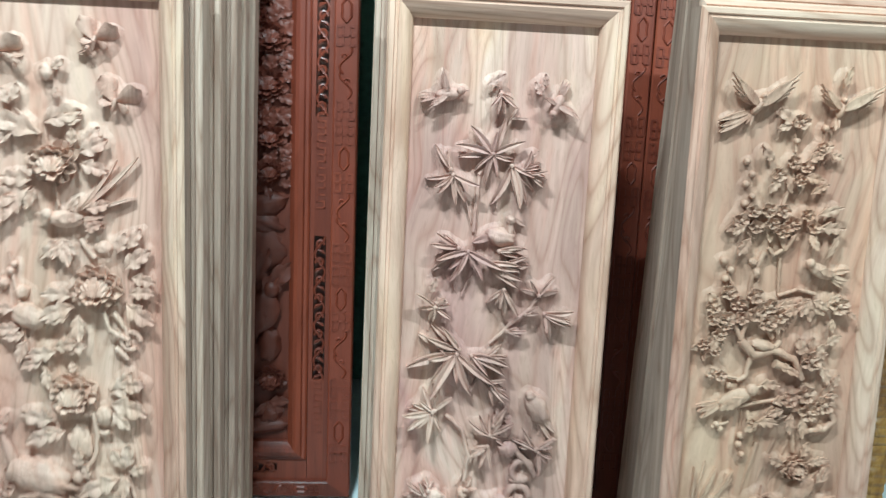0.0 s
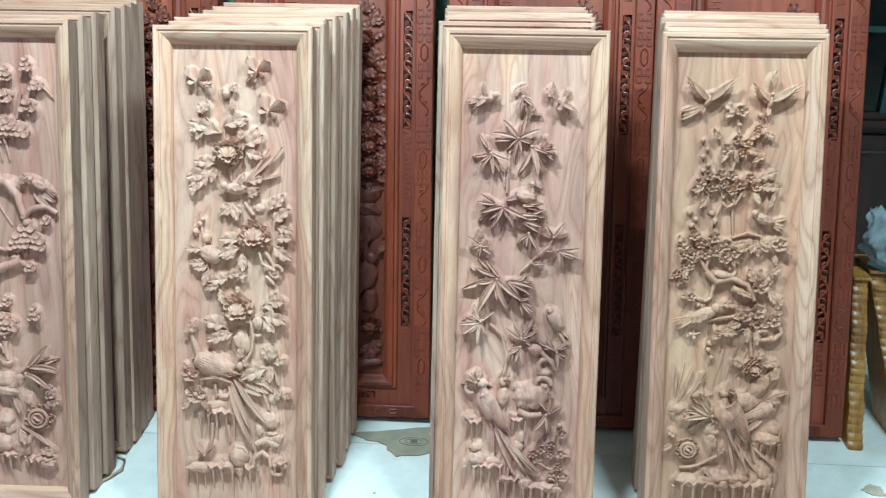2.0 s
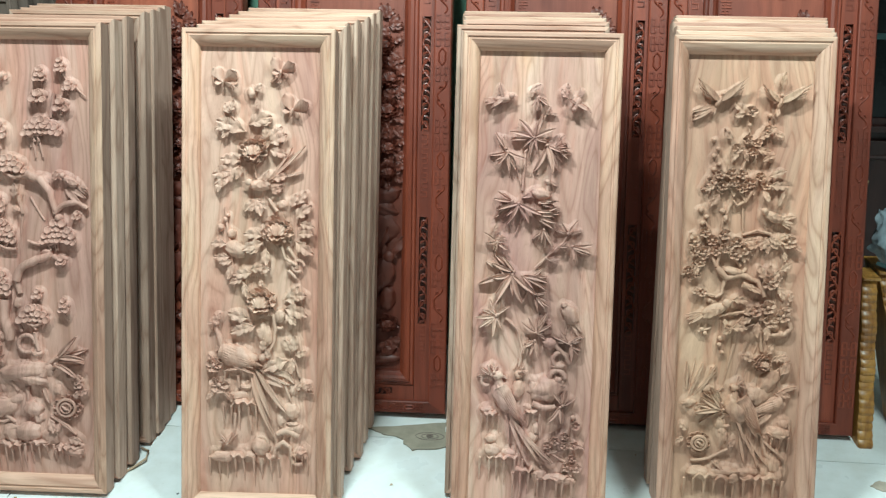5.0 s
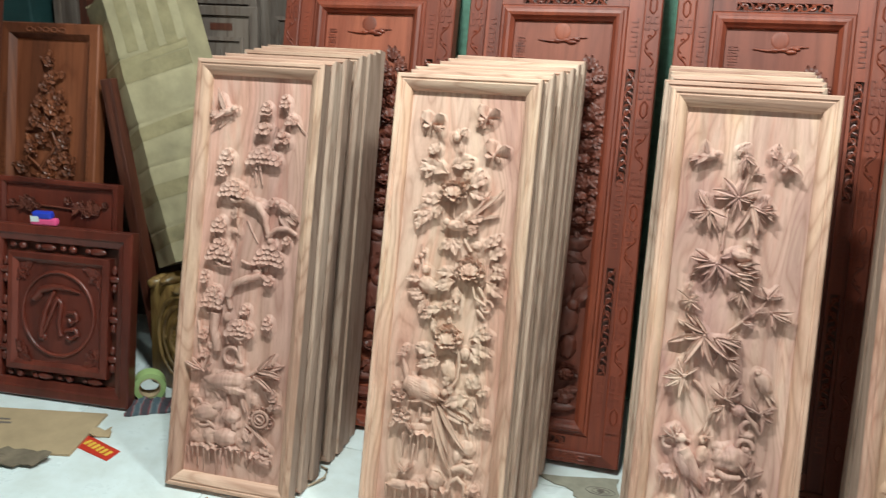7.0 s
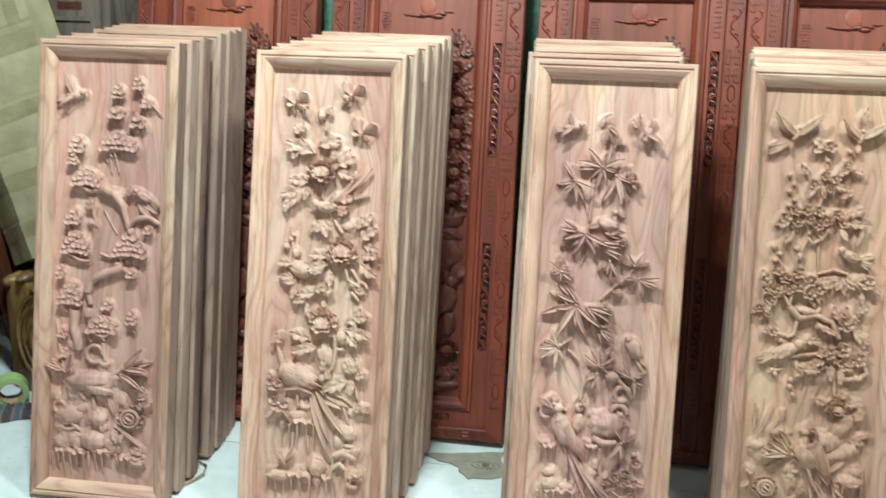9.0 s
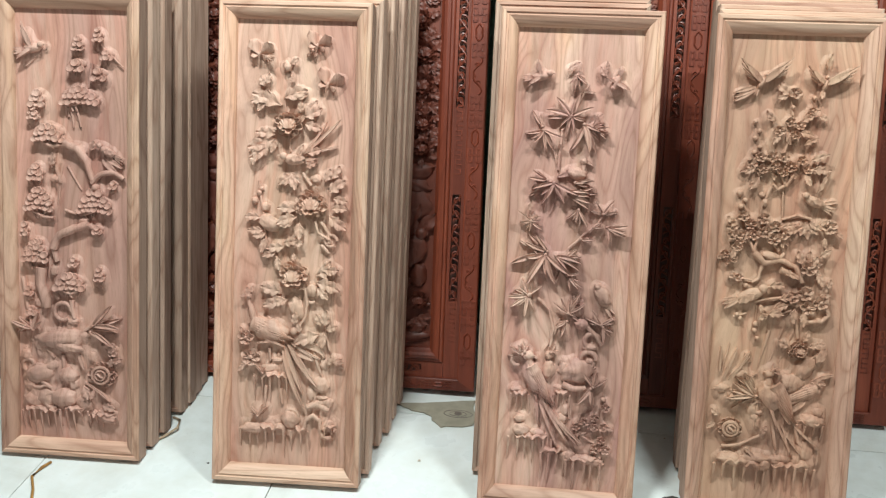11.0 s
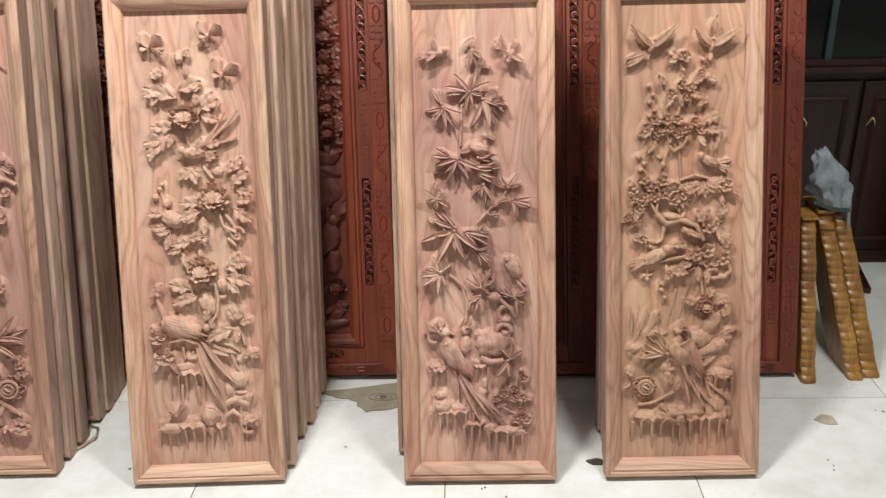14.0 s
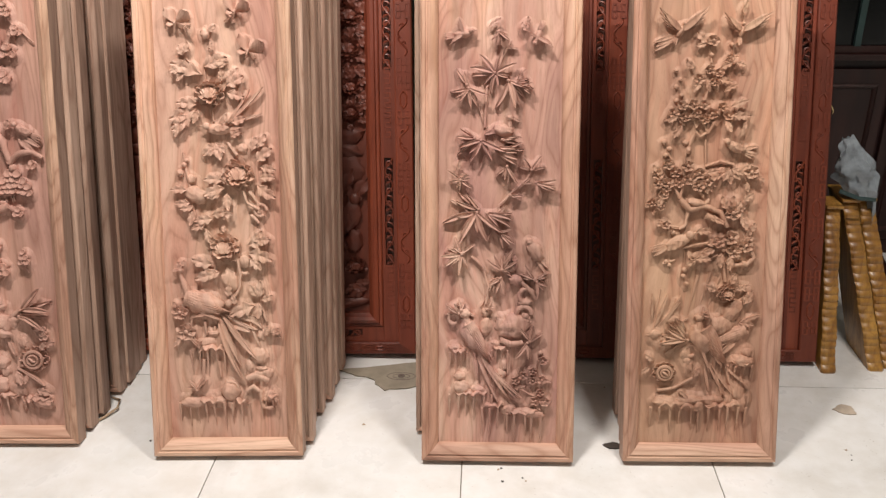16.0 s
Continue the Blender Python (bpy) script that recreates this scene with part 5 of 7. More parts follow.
carve.branch([(-0.096, 0.472), (-0.067, 0.482)], 0.0029, 0.0024, 0.005)
carve.beads((-0.088, 0.478, 0.0053))
carve.beads((-0.081, 0.470, 0.0053))
carve.beads((-0.045, 0.459, 0.0064))
carve.beads((-0.047, 0.444, 0.0059))
carve.beads((-0.040, 0.426, 0.0053))
carve.branch([(-0.045, 0.504), (-0.044, 0.432)], 0.0023, 0.0018, 0.003)
carve.leaf(-0.023, 0.484, 10, 0.035)
carve.branch([(-0.003, 0.482), (0.031, 0.493)], 0.0029, 0.0023, 0.006)
carve.blossom(-0.032, 0.484, 0.009)
carve.leaf(-0.020, 0.481, 200, 0.026)
carve.leaf(-0.111, 0.318, 70, 0.089, 0.041, 0.003, 0.0, 0.01)
carve.leaf(-0.105, 0.319, 50, 0.083, 0.041, 0.003, 0.0, 0.01)
carve.leaf(-0.093, 0.319, 62, 0.089, 0.040, 0.003, 0.0, 0.01)
carve.leaf(-0.117, 0.330, 90, 0.071, 0.042, 0.003, 0.0, 0.01)
carve.leaf(-0.071, 0.339, 80, 0.053, 0.08, 0.003, 0.0, 0.01)
carve.leaf(-0.086, 0.307, 35, 0.065, 0.06, 0.003, 0.0, 0.01)
carve.lump(-0.065, 0.339, 0.014, 0.012, 0)
carve.lump(-0.110, 0.306, 0.018, 0.011, 0)
carve.branch([(-0.094, 0.332), (-0.049, 0.371)], 0.0024, 0.0018, 0.002)
carve.branch([(-0.112, 0.337), (-0.098, 0.411)], 0.0024, 0.0018, 0.001)
carve.branch([(-0.012, 0.445), (-0.030, 0.359)], 0.0058, 0.0023, -0.001)
carve.branch([(0.017, 0.453), (-0.007, 0.366)], 0.0058, 0.0023, -0.001)
carve.branch([(0.043, 0.448), (0.011, 0.361)], 0.0047, 0.0017, -0.001)
carve.peony(0.052, 0.405, 0.021)
carve.leaf(0.072, 0.413, 20, 0.029)
carve.leaf(0.031, 0.411, 160, 0.029)
carve.leaf(0.059, 0.424, 60, 0.029)
carve.leaf(0.083, 0.419, 10, 0.023)
carve.lump(0.069, 0.364, 0.021, 0.030, -35, 0.004, 0.016)
carve.leaf(0.083, 0.377, 50, 0.041, 0.2, 0.008, 0.0, 0.01)
carve.leaf(0.091, 0.377, 60, 0.041, 0.25)
carve.lump(0.042, 0.326, 0.035, 0.023, 35, 0.003, 0.014)
carve.plumage(0.100, 0.318, 205, 0.085, 0.017, 0.014)
carve.leaf(0.100, 0.341, 20, 0.035, 0.15, 0.008, 0.0, 0.01)
carve.spray(0.083, 0.334, -30, 40, 4, 0.032)
carve.leaf(0.103, 0.378, 80, 0.035, 0.2)
carve.leaf(0.053, 0.345, -130, 0.047, 0.2, 0.008, 0.0, 0.01)
carve.lump(-0.003, 0.296, 0.025, 0.036, 25, 0.006, 0.018)
carve.plumage(0.004, 0.322, -58, 0.092, 0.019, 0.021)
carve.branch([(-0.007, 0.321), (-0.010, 0.339)], 0.0094, 0.0065, 0.010)
carve.lump(-0.009, 0.347, 0.012, 0.009, 0, 0.01, 0.01)
carve.bamboo(-0.004, 0.354, 20, 60, 4, 0.020)
carve.leaf(0.003, 0.339, -60, 0.018, 0.3, 0.008, 0.0, 0.01)
carve.leaf(0.008, 0.312, -65, 0.088, 0.144, 0.008, 0.0, 0.01)
carve.leaf(0.023, 0.307, -75, 0.082, 0.050, 0.008, 0.0, 0.01)
carve.leaf(-0.009, 0.299, -72, 0.088, 0.050, 0.008, 0.0, 0.01)
carve.leaf(0.084, 0.310, -150, 0.064, 0.18, 0.008, 0.0, 0.01)
carve.leaf(0.080, 0.291, -140, 0.053, 0.16, 0.008, 0.0, 0.01)
carve.bamboo(-0.035, 0.295, 160, 35, 5, 0.047)
carve.bamboo(-0.039, 0.310, 130, 30, 4, 0.041)
carve.leaf(-0.032, 0.286, 190, 0.041, 0.1, 0.008, 0.0, 0.5)
carve.leaf(-0.054, 0.303, 100, 0.030)
carve.leaf(0.015, 0.239, -65, 0.094, 0.043, 0.008, 0.0, 0.1)
carve.leaf(0.025, 0.233, -60, 0.088, 0.042, 0.008, 0.0, 0.2)
carve.leaf(0.031, 0.227, -75, 0.071, 0.042, 0.008, 0.0, 0.01)
carve.leaf(0.048, 0.240, -50, 0.088, 0.042, 0.008, 0.0, 0.3)
carve.leaf(0.007, 0.232, -80, 0.065, 0.07, 0.008, 0.0, 0.01)
carve.rose(-0.085, 0.214, 0.027)
carve.leaf(-0.113, 0.244, 150, 0.024)
carve.leaf(-0.120, 0.225, 200, 0.024)
carve.leaf(-0.102, 0.276, 60, 0.030)
carve.lump(-0.039, 0.261, 0.013, 0.020, 0)
carve.lump(-0.032, 0.242, 0.011, 0.014, 0)
carve.branch([(-0.102, 0.170), (-0.061, 0.176), (-0.018, 0.200)], 0.0036, 0.0036, 0.006)
carve.leaf(-0.018, 0.206, 50, 0.024)
carve.leaf(-0.055, 0.173, -30, 0.036, 0.15)
carve.branch([(-0.084, 0.258), (-0.061, 0.278)], 0.0030, 0.0024, 0.004)
carve.ring(-0.025, 0.267, 0.014, 0.0047)
carve.lump(-0.026, 0.230, 0.009, 0.018, 0)
carve.lump(0.095, 0.243, 0.027, 0.014, -8, 0.004, 0.016)
carve.rock(0.060, 0.118, 0.232, 0.044, 3)
carve.lump(0.105, 0.262, 0.015, 0.015, 0)
carve.lump(0.088, 0.169, 0.020, 0.026, 10)
carve.lump(0.101, 0.144, 0.015, 0.026, 0)
carve.branch([(0.060, 0.229), (0.068, 0.192), (0.088, 0.169)], 0.0053, 0.0053, 0.005)
carve.lump(-0.077, 0.141, 0.033, 0.014, -4, 0.003, 0.016)
carve.lump(-0.023, 0.147, 0.036, 0.013, 0, 0.003, 0.016)
carve.lump(0.030, 0.147, 0.030, 0.014, 0)
carve.lump(-0.005, 0.135, 0.014, 0.015, 0, 0.008, 0.012)
carve.rock(-0.115, 0.001, 0.129, 0.057, 5)
carve.rock(0.001, 0.110, 0.129, 0.056, 5)
carve.lump(0.090, 0.135, 0.024, 0.018, 0)
carve.ground(0.138, 0.045, 1.085)


# ---- tall red panels behind ----
RW, RH, RT, RLEAN, RYB = 0.55, 1.40, 0.05, 0.2934, 0.461
RED_OUTER = [(0, RT), (0, 0.003), (0.003, 0), (0.046, 0), (0.049, 0.002), (0.050, 0.014), (0.050, RT)]
RED_INNER = [(0, 0.026), (0, 0.012), (0.004, 0.008), (0.010, 0.008), (0.013, 0.002), (0.022, -0.001), (0.030, 0.002), (0.034, 0.008), (0.040, 0.014), (0.042, 0.026)]
SLOTS = ((0.258, 0.564), (0.806, 1.125))


def add_bar(bm, x0, x1, z0, z1, y=0.0, up=0.0022):
    add_box(bm, x0, x1, y - up, y + 0.001, z0, z1)


def fret(bm, x, z, s, turn):
    """One square fret of raised strokes, s across."""
    w = s * 0.13

    def stroke(u0, u1, v0, v1):
        if turn:
            u0, u1, v0, v1 = v0, v1, u0, u1
        add_bar(bm, x + u0 * s, x + u1 * s, z + v0 * s, z + v1 * s)

    k = w / s
    for v in (-0.5, -0.18, 0.18, 0.5):
        stroke(-0.5, 0.5, v - k / 2, v + k / 2)
    for u in (-0.5, 0.5):
        stroke(u - k / 2, u + k / 2, -0.5, -0.18)
        stroke(u - k / 2, u + k / 2, 0.18, 0.5)
    stroke(-k / 2, k / 2, -0.5, 0.5)


def scroll_motif(bm, x, z, s, vertical, kind):
    """Shallow scrolls between the frets: a lozenge of two curls, or one curling stem."""
    lines = []
    if kind == "lozenge":
        for sign in (-1, 1):
            lines.append([(sign * 0.30 * s * math.sin(math.pi * i / 8) * (1 + 0.25 * math.sin(3 * math.pi * i / 8)), (i / 8 - 0.5) * 1.3 * s) for i in range(9)])
    else:
        side = 1 if kind == "curl" else -1
        lines.append([(side * 0.34 * s * math.sin(1.5 * math.pi * i / 9 + 0.4), (i / 9 - 0.5) * 1.4 * s) for i in range(10)])
        lines.append([(side * (0.05 + 0.17 * math.cos(0.8 * i)) * s * (1 - i / 12), (0.22 + 0.17 * math.sin(0.8 * i) * (1 - i / 12)) * s) for i in range(8)])
    for line in lines:
        add_tube(bm, [(x + a, -0.0002, z + b) if vertical else (x + b, -0.0002, z + a) for a, b in line], 0.0026, 4)


def fret_band(parent, x0, z0, x1, z1, size=0.036):
    bm = bmesh.new()
    vertical = abs(z1 - z0) > abs(x1 - x0)
    length = abs(z1 - z0) if vertical else abs(x1 - x0)
    n = max(3, int(length / (1.3 * size)))
    for i in range(n):
        t = (i + 0.5) / n
        x, z = x0 + (x1 - x0) * t, z0 + (z1 - z0) * t
        kind = ("fret", "lozenge", "fret", "fret", "curl", "turned")[i % 6]
        if kind == "fret":
            fret(bm, x, z, size, vertical)
        else:
            scroll_motif(bm, x, z, size, vertical, kind)
    return tagged(part("fretwork", bm, RED, parent, "shallow carved fret border"), kind="stuff")


def pierced_scroll(x, z0, z1, vertical=True):
    """Openwork of scrolling stems inside a slot."""
    bm = bmesh.new()
    n = max(3, round((z1 - z0) / 0.036))
    for i in range(n):
        c = z0 + (z1 - z0) * (i + 0.5) / n
        side = 1 if i % 2 else -1
        half = (z1 - z0) / n / 2
        curl = []
        for k in range(13):
            a = k / 12 * 5.2
            r = 0.0098 * (1 - k / 15)
            curl.append((x + side * (r * math.cos(a) - 0.001), 0.0145, c + r * math.sin(a) * 1.3))
        stem = [(x - side * 0.0105 * math.cos(math.pi * k / 6), 0.0145, c - half + 2 * half * k / 6) for k in range(7)]
        leaf = [(x + side * 0.010, 0.0145, c - half), (x + side * 0.005, 0.0135, c - half * 0.7), (x - side * 0.006, 0.0145, c - half * 0.5)]
        for line, r in ((curl, 0.0031), (stem, 0.0029), (leaf, [0.0015, 0.0040, 0.0012])):
            add_tube(bm, line if vertical else [(q[2], q[1], q[0]) for q in line], r, 5)
    return bm


def slotted_band(parent, x0, x1, z0, z1, slots, half=0.0125):
    """A recessed board with slots cut through it, pieced round the slots."""
    xc = (x0 + x1) / 2
    ya, yb = 0.0125, 0.024
    pieces = [(x0, xc - half, z0, z1), (xc + half, x1, z0, z1)]
    z = z0
    for a, b in slots:
        pieces.append((xc - half, xc + half, z, a))
        z = b
    pieces.append((xc - half, xc + half, z, z1))
    for xa, xb, za, zb in pieces:
        part("band_piece", box(xa, xb, ya, yb, za, zb), RED, parent)


def red_panel(label, m):
    p = thing("red_carved_panel", label, "carved panel", "row of tall red panels", m)
    for side, bm in frame_members(RW, RH, RED_OUTER, 0.0, 0.0, 0.68).items():
        smooth(part("frame_stile" if side in ("left", "right") else "frame_rail", bm, RED, p), 25)
    half = RW / 2
    for sx in (-1, 1):
        fret_band(p, sx * (half - 0.025), 0.075, sx * (half - 0.025), RH - 0.075)
        xa, xb = sx * (half - 0.050), sx * (half - 0.092)
        slotted_band(p, min(xa, xb), max(xa, xb), 0.034, RH - 0.050, SLOTS)
        for a, b in SLOTS:
            # added dark strip, stands for the shade seen through the slot
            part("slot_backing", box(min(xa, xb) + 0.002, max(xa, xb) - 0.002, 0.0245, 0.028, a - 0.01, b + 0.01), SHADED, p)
            tagged(smooth(part("pierced_scrollwork", pierced_scroll((xa + xb) / 2, a, b), RED, p), 60), kind="stuff")
        key = bmesh.new()
        for z in [0.62 + 0.0135 * i for i in range(15)] + [1.16 + 0.0135 * i for i in range(8)] + [0.14 + 0.0135 * i for i in range(9)]:
            xm = (xa + xb) / 2
            add_box(key, xm - 0.009, xm + 0.009, 0.0112, 0.0132, z, z + 0.0035)
            add_box(key, xm - 0.009 if int(z * 1000) % 2 else xm + 0.006, xm - 0.006 if int(z * 1000) % 2 else xm + 0.009, 0.0112, 0.0132, z, z + 0.0135)
        tagged(part("key_pattern", key, RED, p), kind="stuff")
    fret_band(p, -half + 0.06, 0.017, half - 0.06, 0.017, 0.022)
    fret_band(p, -half + 0.075, RH - 0.025, half - 0.075, RH - 0.025)
    for za, zb, zc in ((0.034, 0.078, 0.060), (RH - 0.100, RH - 0.050, RH - 0.086)):
        xe = half - 0.093
        for x0, x1, z0, z1 in ((-xe, -0.12, za, zb), (0.12, xe, za, zb), (-0.12, 0.12, za, zc - 0.011), (-0.12, 0.12, zc + 0.011, zb)):
            part("band_piece", box(x0, x1, 0.0125, 0.024, z0, z1), RED, p)
        # same added strip of shade behind the cross slots
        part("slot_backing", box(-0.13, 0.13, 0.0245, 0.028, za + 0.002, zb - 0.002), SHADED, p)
        tagged(smooth(part("pierced_scrollwork", pierced_scroll(zc, -0.12, 0.12, False), RED, p), 60), kind="stuff")
    for side, bm in frame_members(RW - 0.186, RH - 0.179, RED_INNER, 0, 0.078).items():
        smooth(part("inner_moulding", bm, RED, p), 30)
    part("field", box(-half + 0.130, half - 0.130, 0.0245, 0.036, 0.114, RH - 0.138), REDFIELD, p)
    return p


def red_pose(x, tilt):
    """Leaning back, and tilted a little sideways on one lower corner."""
    return pose(x, RYB, RT * math.sin(RLEAN) + RW / 2 * math.sin(radians(abs(tilt))) * 0.5, -math.degrees(RLEAN), tilt, 0)


RED_X = ((-1.035, -0.6), (-0.436, -0.8), (0.147, -0.5), (0.697, -0.3))
red_panels = [red_panel("tall red-brown wood panel carved with peonies", red_pose(*RED_X[0]))]


def carve_red(panel):
    """Sun and cloud above, a stem of peonies beside, a garden stone and bird below."""
    c = Carver(panel, 0.0245, CARVED, 77)
    c.material = REDFIELD
    c.lump(0.0, 1.228, 0.023, 0.023, 0, 0.0, 0.0035, "carved_sun", 0.0)
    c.material = RED
    c.branch([(-0.068, 1.203), (-0.03, 1.199), (0.02, 1.203)], 0.0012, 0.0045, 0.003)
    c.branch([(0.02, 1.206), (0.045, 1.211), (0.072, 1.212)], 0.0045, 0.0012, 0.003)
    for x, z, w in ((0.015, 1.203, 0.012), (0.03, 1.198, 0.014), (0.042, 1.206, 0.010), (-0.012, 1.201, 0.012)):
        c.lump(x, z, w, 0.006, 0, 0.001, 0.008, "carved_cloud", 0.3)
    for i in range(4):
        z = 1.150 + 0.016 * i
        text = bmesh.new()
        for x0, x1, z0, z1 in ((-0.134 + 0.004 * (i % 2), -0.104, 0.0, 0.004), (-0.124, -0.118, 0.003, 0.010), (-0.130, -0.110 + 0.003 * (i % 2), 0.008, 0.011)):
            add_box(text, x0, x1, 0.0225, 0.0255, z + z0, z + z1)
        part("carved_bar", text, RED, panel)
    c.material = CARVED
    for x, z, r in ((0.085, 1.045, 0.030), (0.100, 0.955, 0.036), (0.065, 0.99, 0.032), (0.095, 0.865, 0.036), (0.055, 0.82, 0.034), (0.100, 0.760, 0.030), (0.02, 0.92, 0.03), (-0.03, 0.72, 0.035), (0.10, 0.690, 0.028)):
        c.peony(x, z, r, 0.010)
        for a in (20, 75, 150, 215, 260, 320):
            c.leaf(x + r * 0.7 * math.cos(radians(a)), z + r * 0.7 * math.sin(radians(a)), a + 10, r * 1.2, 0.34, 0.012)
    for x, z, a in ((0.085, 1.12, 70), (0.095, 1.10, 20), (0.075, 1.085, 130), (0.11, 1.00, -20), (0.115, 0.91, 10), (0.115, 0.81, -10), (0.12, 0.72, 20)):
        c.spray(x, z, a, 45, 3, 0.040)
    c.branch([(0.02, 0.40), (0.06, 0.60), (0.05, 0.80), (0.07, 1.05)], 0.008, 0.003, 0.006)
    c.lump(0.085, 0.625, 0.048, 0.026, 10, 0.0, 0.020)
    c.lump(0.075, 0.590, 0.055, 0.020, -14, 0.0, 0.018)
    c.lump(0.06, 0.53, 0.07, 0.050, 0, 0.0, 0.012)
    c.bird(0.085, 0.40, 62, 0.15, (), 0.012, 0.6, 0.28)
    c.leaf(0.085, 0.43, 55, 0.10, 0.25, 0.014)
    c.leaf(0.070, 0.45, 75, 0.09, 0.22, 0.012)
    c.lump(0.100, 0.33, 0.026, 0.036, 0, 0.0, 0.018)
    c.spray(0.075, 0.29, 150, 60, 4, 0.05)
    c.peony(0.105, 0.255, 0.028, 0.008)
    c.spray(0.10, 0.205, -60, 90, 5, 0.045)
    c.lump(0.075, 0.150, 0.065, 0.018, 5, 0.0, 0.018)
    c.lump(0.105, 0.175, 0.026, 0.016, 25, 0.0, 0.018)
    c.lump(-0.06, 0.17, 0.06, 0.03, 0, 0.0, 0.016)


carve_red(red_panels[0])


# ---- things beside the pale panels: the corner with framed carvings ----
def lean_pose(x, y, yaw, lean, lift=0.0):
    return pose(x, y, lift, -math.degrees(lean), 0, math.degrees(yaw))


def square_panel():
    w, h, lean = 0.522, 0.557, 0.22
    p = thing("square_framed_panel", "square red-brown framed carving with a ring, leaning upright", "carved panel", "", lean_pose(-1.932, 0.31, 0.0726, lean, 0.04 * math.sin(lean)))
    prof = [(0, 0.04), (0, 0.004), (0.004, 0), (0.028, 0.0), (0.034, 0.005), (0.052, 0.011), (0.055, 0.016), (0.055, 0.04)]
    framed(p, w, h, prof, DEEPRED)
    inner = [(0, 0.034), (0, 0.006), (0.004, 0.002), (0.020, 0.001), (0.026, 0.005), (0.034, 0.012), (0.034, 0.034)]
    framed(p, 0.362, 0.385, inner, DEEPRED, 0.0, 0.085, "inner_stile", "inner_rail")
    part("field", box(-0.16, 0.16, 0.014, 0.026, 0.112, 0.443), DEEPRED, p)
    for sx, n in ((-1, 3), (1, 3)):
        for i in range(n):
            z = 0.15 + 0.128 * i
            bm = bmesh.new()
            add_blob(bm, (sx * 0.195, 0.016, z), 0.022, 0.010, 0.012, 0, 10, 6)
            add_blob(bm, (sx * 0.195, 0.016, z + 0.028), 0.010, 0.008, 0.016, 0, 8, 6)
            add_blob(bm, (sx * 0.195, 0.016, z - 0.028), 0.010, 0.008, 0.016, 0, 8, 6)
            smooth(part("spacer_knob", bm, DEEPRED, p), 70)
    for z in (0.070, 0.487):
        for i in range(4):
            x = -0.135 + 0.09 * i
            bm = bmesh.new()
            add_blob(bm, (x, 0.016, z), 0.030 if i % 2 else 0.014, 0.010, 0.012, 0, 10, 6)
            add_blob(bm, (x - 0.035, 0.016, z), 0.012, 0.007, 0.009, 0, 8, 6)
            smooth(part("spacer_knob", bm, DEEPRED, p), 70)
    # added dark sheet, stands for shade in the openwork holes
    part("backing", box(-0.225, 0.225, 0.034, 0.0395, 0.05, 0.51), SHADED, p)
    c = Carver(p, 0.014, DEEPRED, 91)
    bm = bmesh.new()
    add_tube(bm, [(0.128 * math.cos(t), 0.012, 0.277 + 0.135 * math.sin(t)) for t in [2 * math.pi * k / 40 for k in range(41)]], 0.006, 6)
    smooth(part("carved_ring", bm, DEEPRED, p), 70)
    for pts, r0, r1 in (
        ([(-0.082, 0.322), (-0.060, 0.352), (-0.02, 0.362), (0.03, 0.362), (0.078, 0.357)], 0.015, 0.004),
        ([(-0.012, 0.350), (-0.038, 0.300), (-0.056, 0.235), (-0.056, 0.200)], 0.006, 0.011),
        ([(-0.054, 0.205), (-0.030, 0.262), (0.000, 0.330), (0.013, 0.312), (0.006, 0.252), (0.014, 0.208)], 0.006, 0.008),
        ([(0.036, 0.284), (0.062, 0.288), (0.072, 0.268), (0.052, 0.252), (0.040, 0.266)], 0.006, 0.006),
        ([(0.030, 0.226), (0.062, 0.236), (0.074, 0.216), (0.050, 0.200), (0.034, 0.206)], 0.007, 0.007),
    ):
        c.branch(pts, r0, r1, 0.005)
    c.lump(-0.074, 0.330, 0.020, 0.014, 40, 0.002, 0.011, "carved_stroke", 0.1)
    c.lump(-0.054, 0.198, 0.015, 0.012, 0, 0.002, 0.010, "carved_stroke", 0.1)
    for sx in (-1, 1):
        for z, sz in ((0.145, -1), (0.41, 1)):
            for i in range(6):
                c.leaf(sx * 0.143, z + sz * 0.008, math.degrees(math.atan2(-sz, -sx)) + (i - 2.5) * 24, 0.056 if i in (0, 5) else 0.044, 0.26, 0.004)
            c.blossom(sx * 0.128, z - sz * 0.008, 0.012, 0.004)
    return p


square_panel()


def side_frame():
    lean = 0.2
    p = thing("long_framed_panel", "dark red wooden frame with carved flowers, half hidden", "carved panel", "", lean_pose(-1.995, 0.385, 0.05, lean, 0.035 * math.sin(lean)))
    prof = [(0, 0.035), (0, 0.003), (0.003, 0), (0.014, 0.0), (0.018, 0.004), (0.024, 0.010), (0.026, 0.035)]
    framed(p, 0.44, 0.685, prof, DEEPRED)
    part("field", box(-0.196, 0.196, 0.014, 0.026, 0.025, 0.66), DEEPRED, p)
    c = Carver(p, 0.014, CARVED, 17)
    for x in (-0.12, 0.08, 0.13):
        c.plum(x, 0.605, 0.10, 0.03, 5, 0.016, 0.004)
        c.spray(x, 0.60, 180, 60, 4, 0.03)
        c.spray(x, 0.60, 0, 60, 4, 0.03)
    c.branch([(-0.2, 0.585), (-0.1, 0.60), (0.05, 0.595), (0.17, 0.61)], 0.004, 0.003, 0.004)
    return p


side_frame()


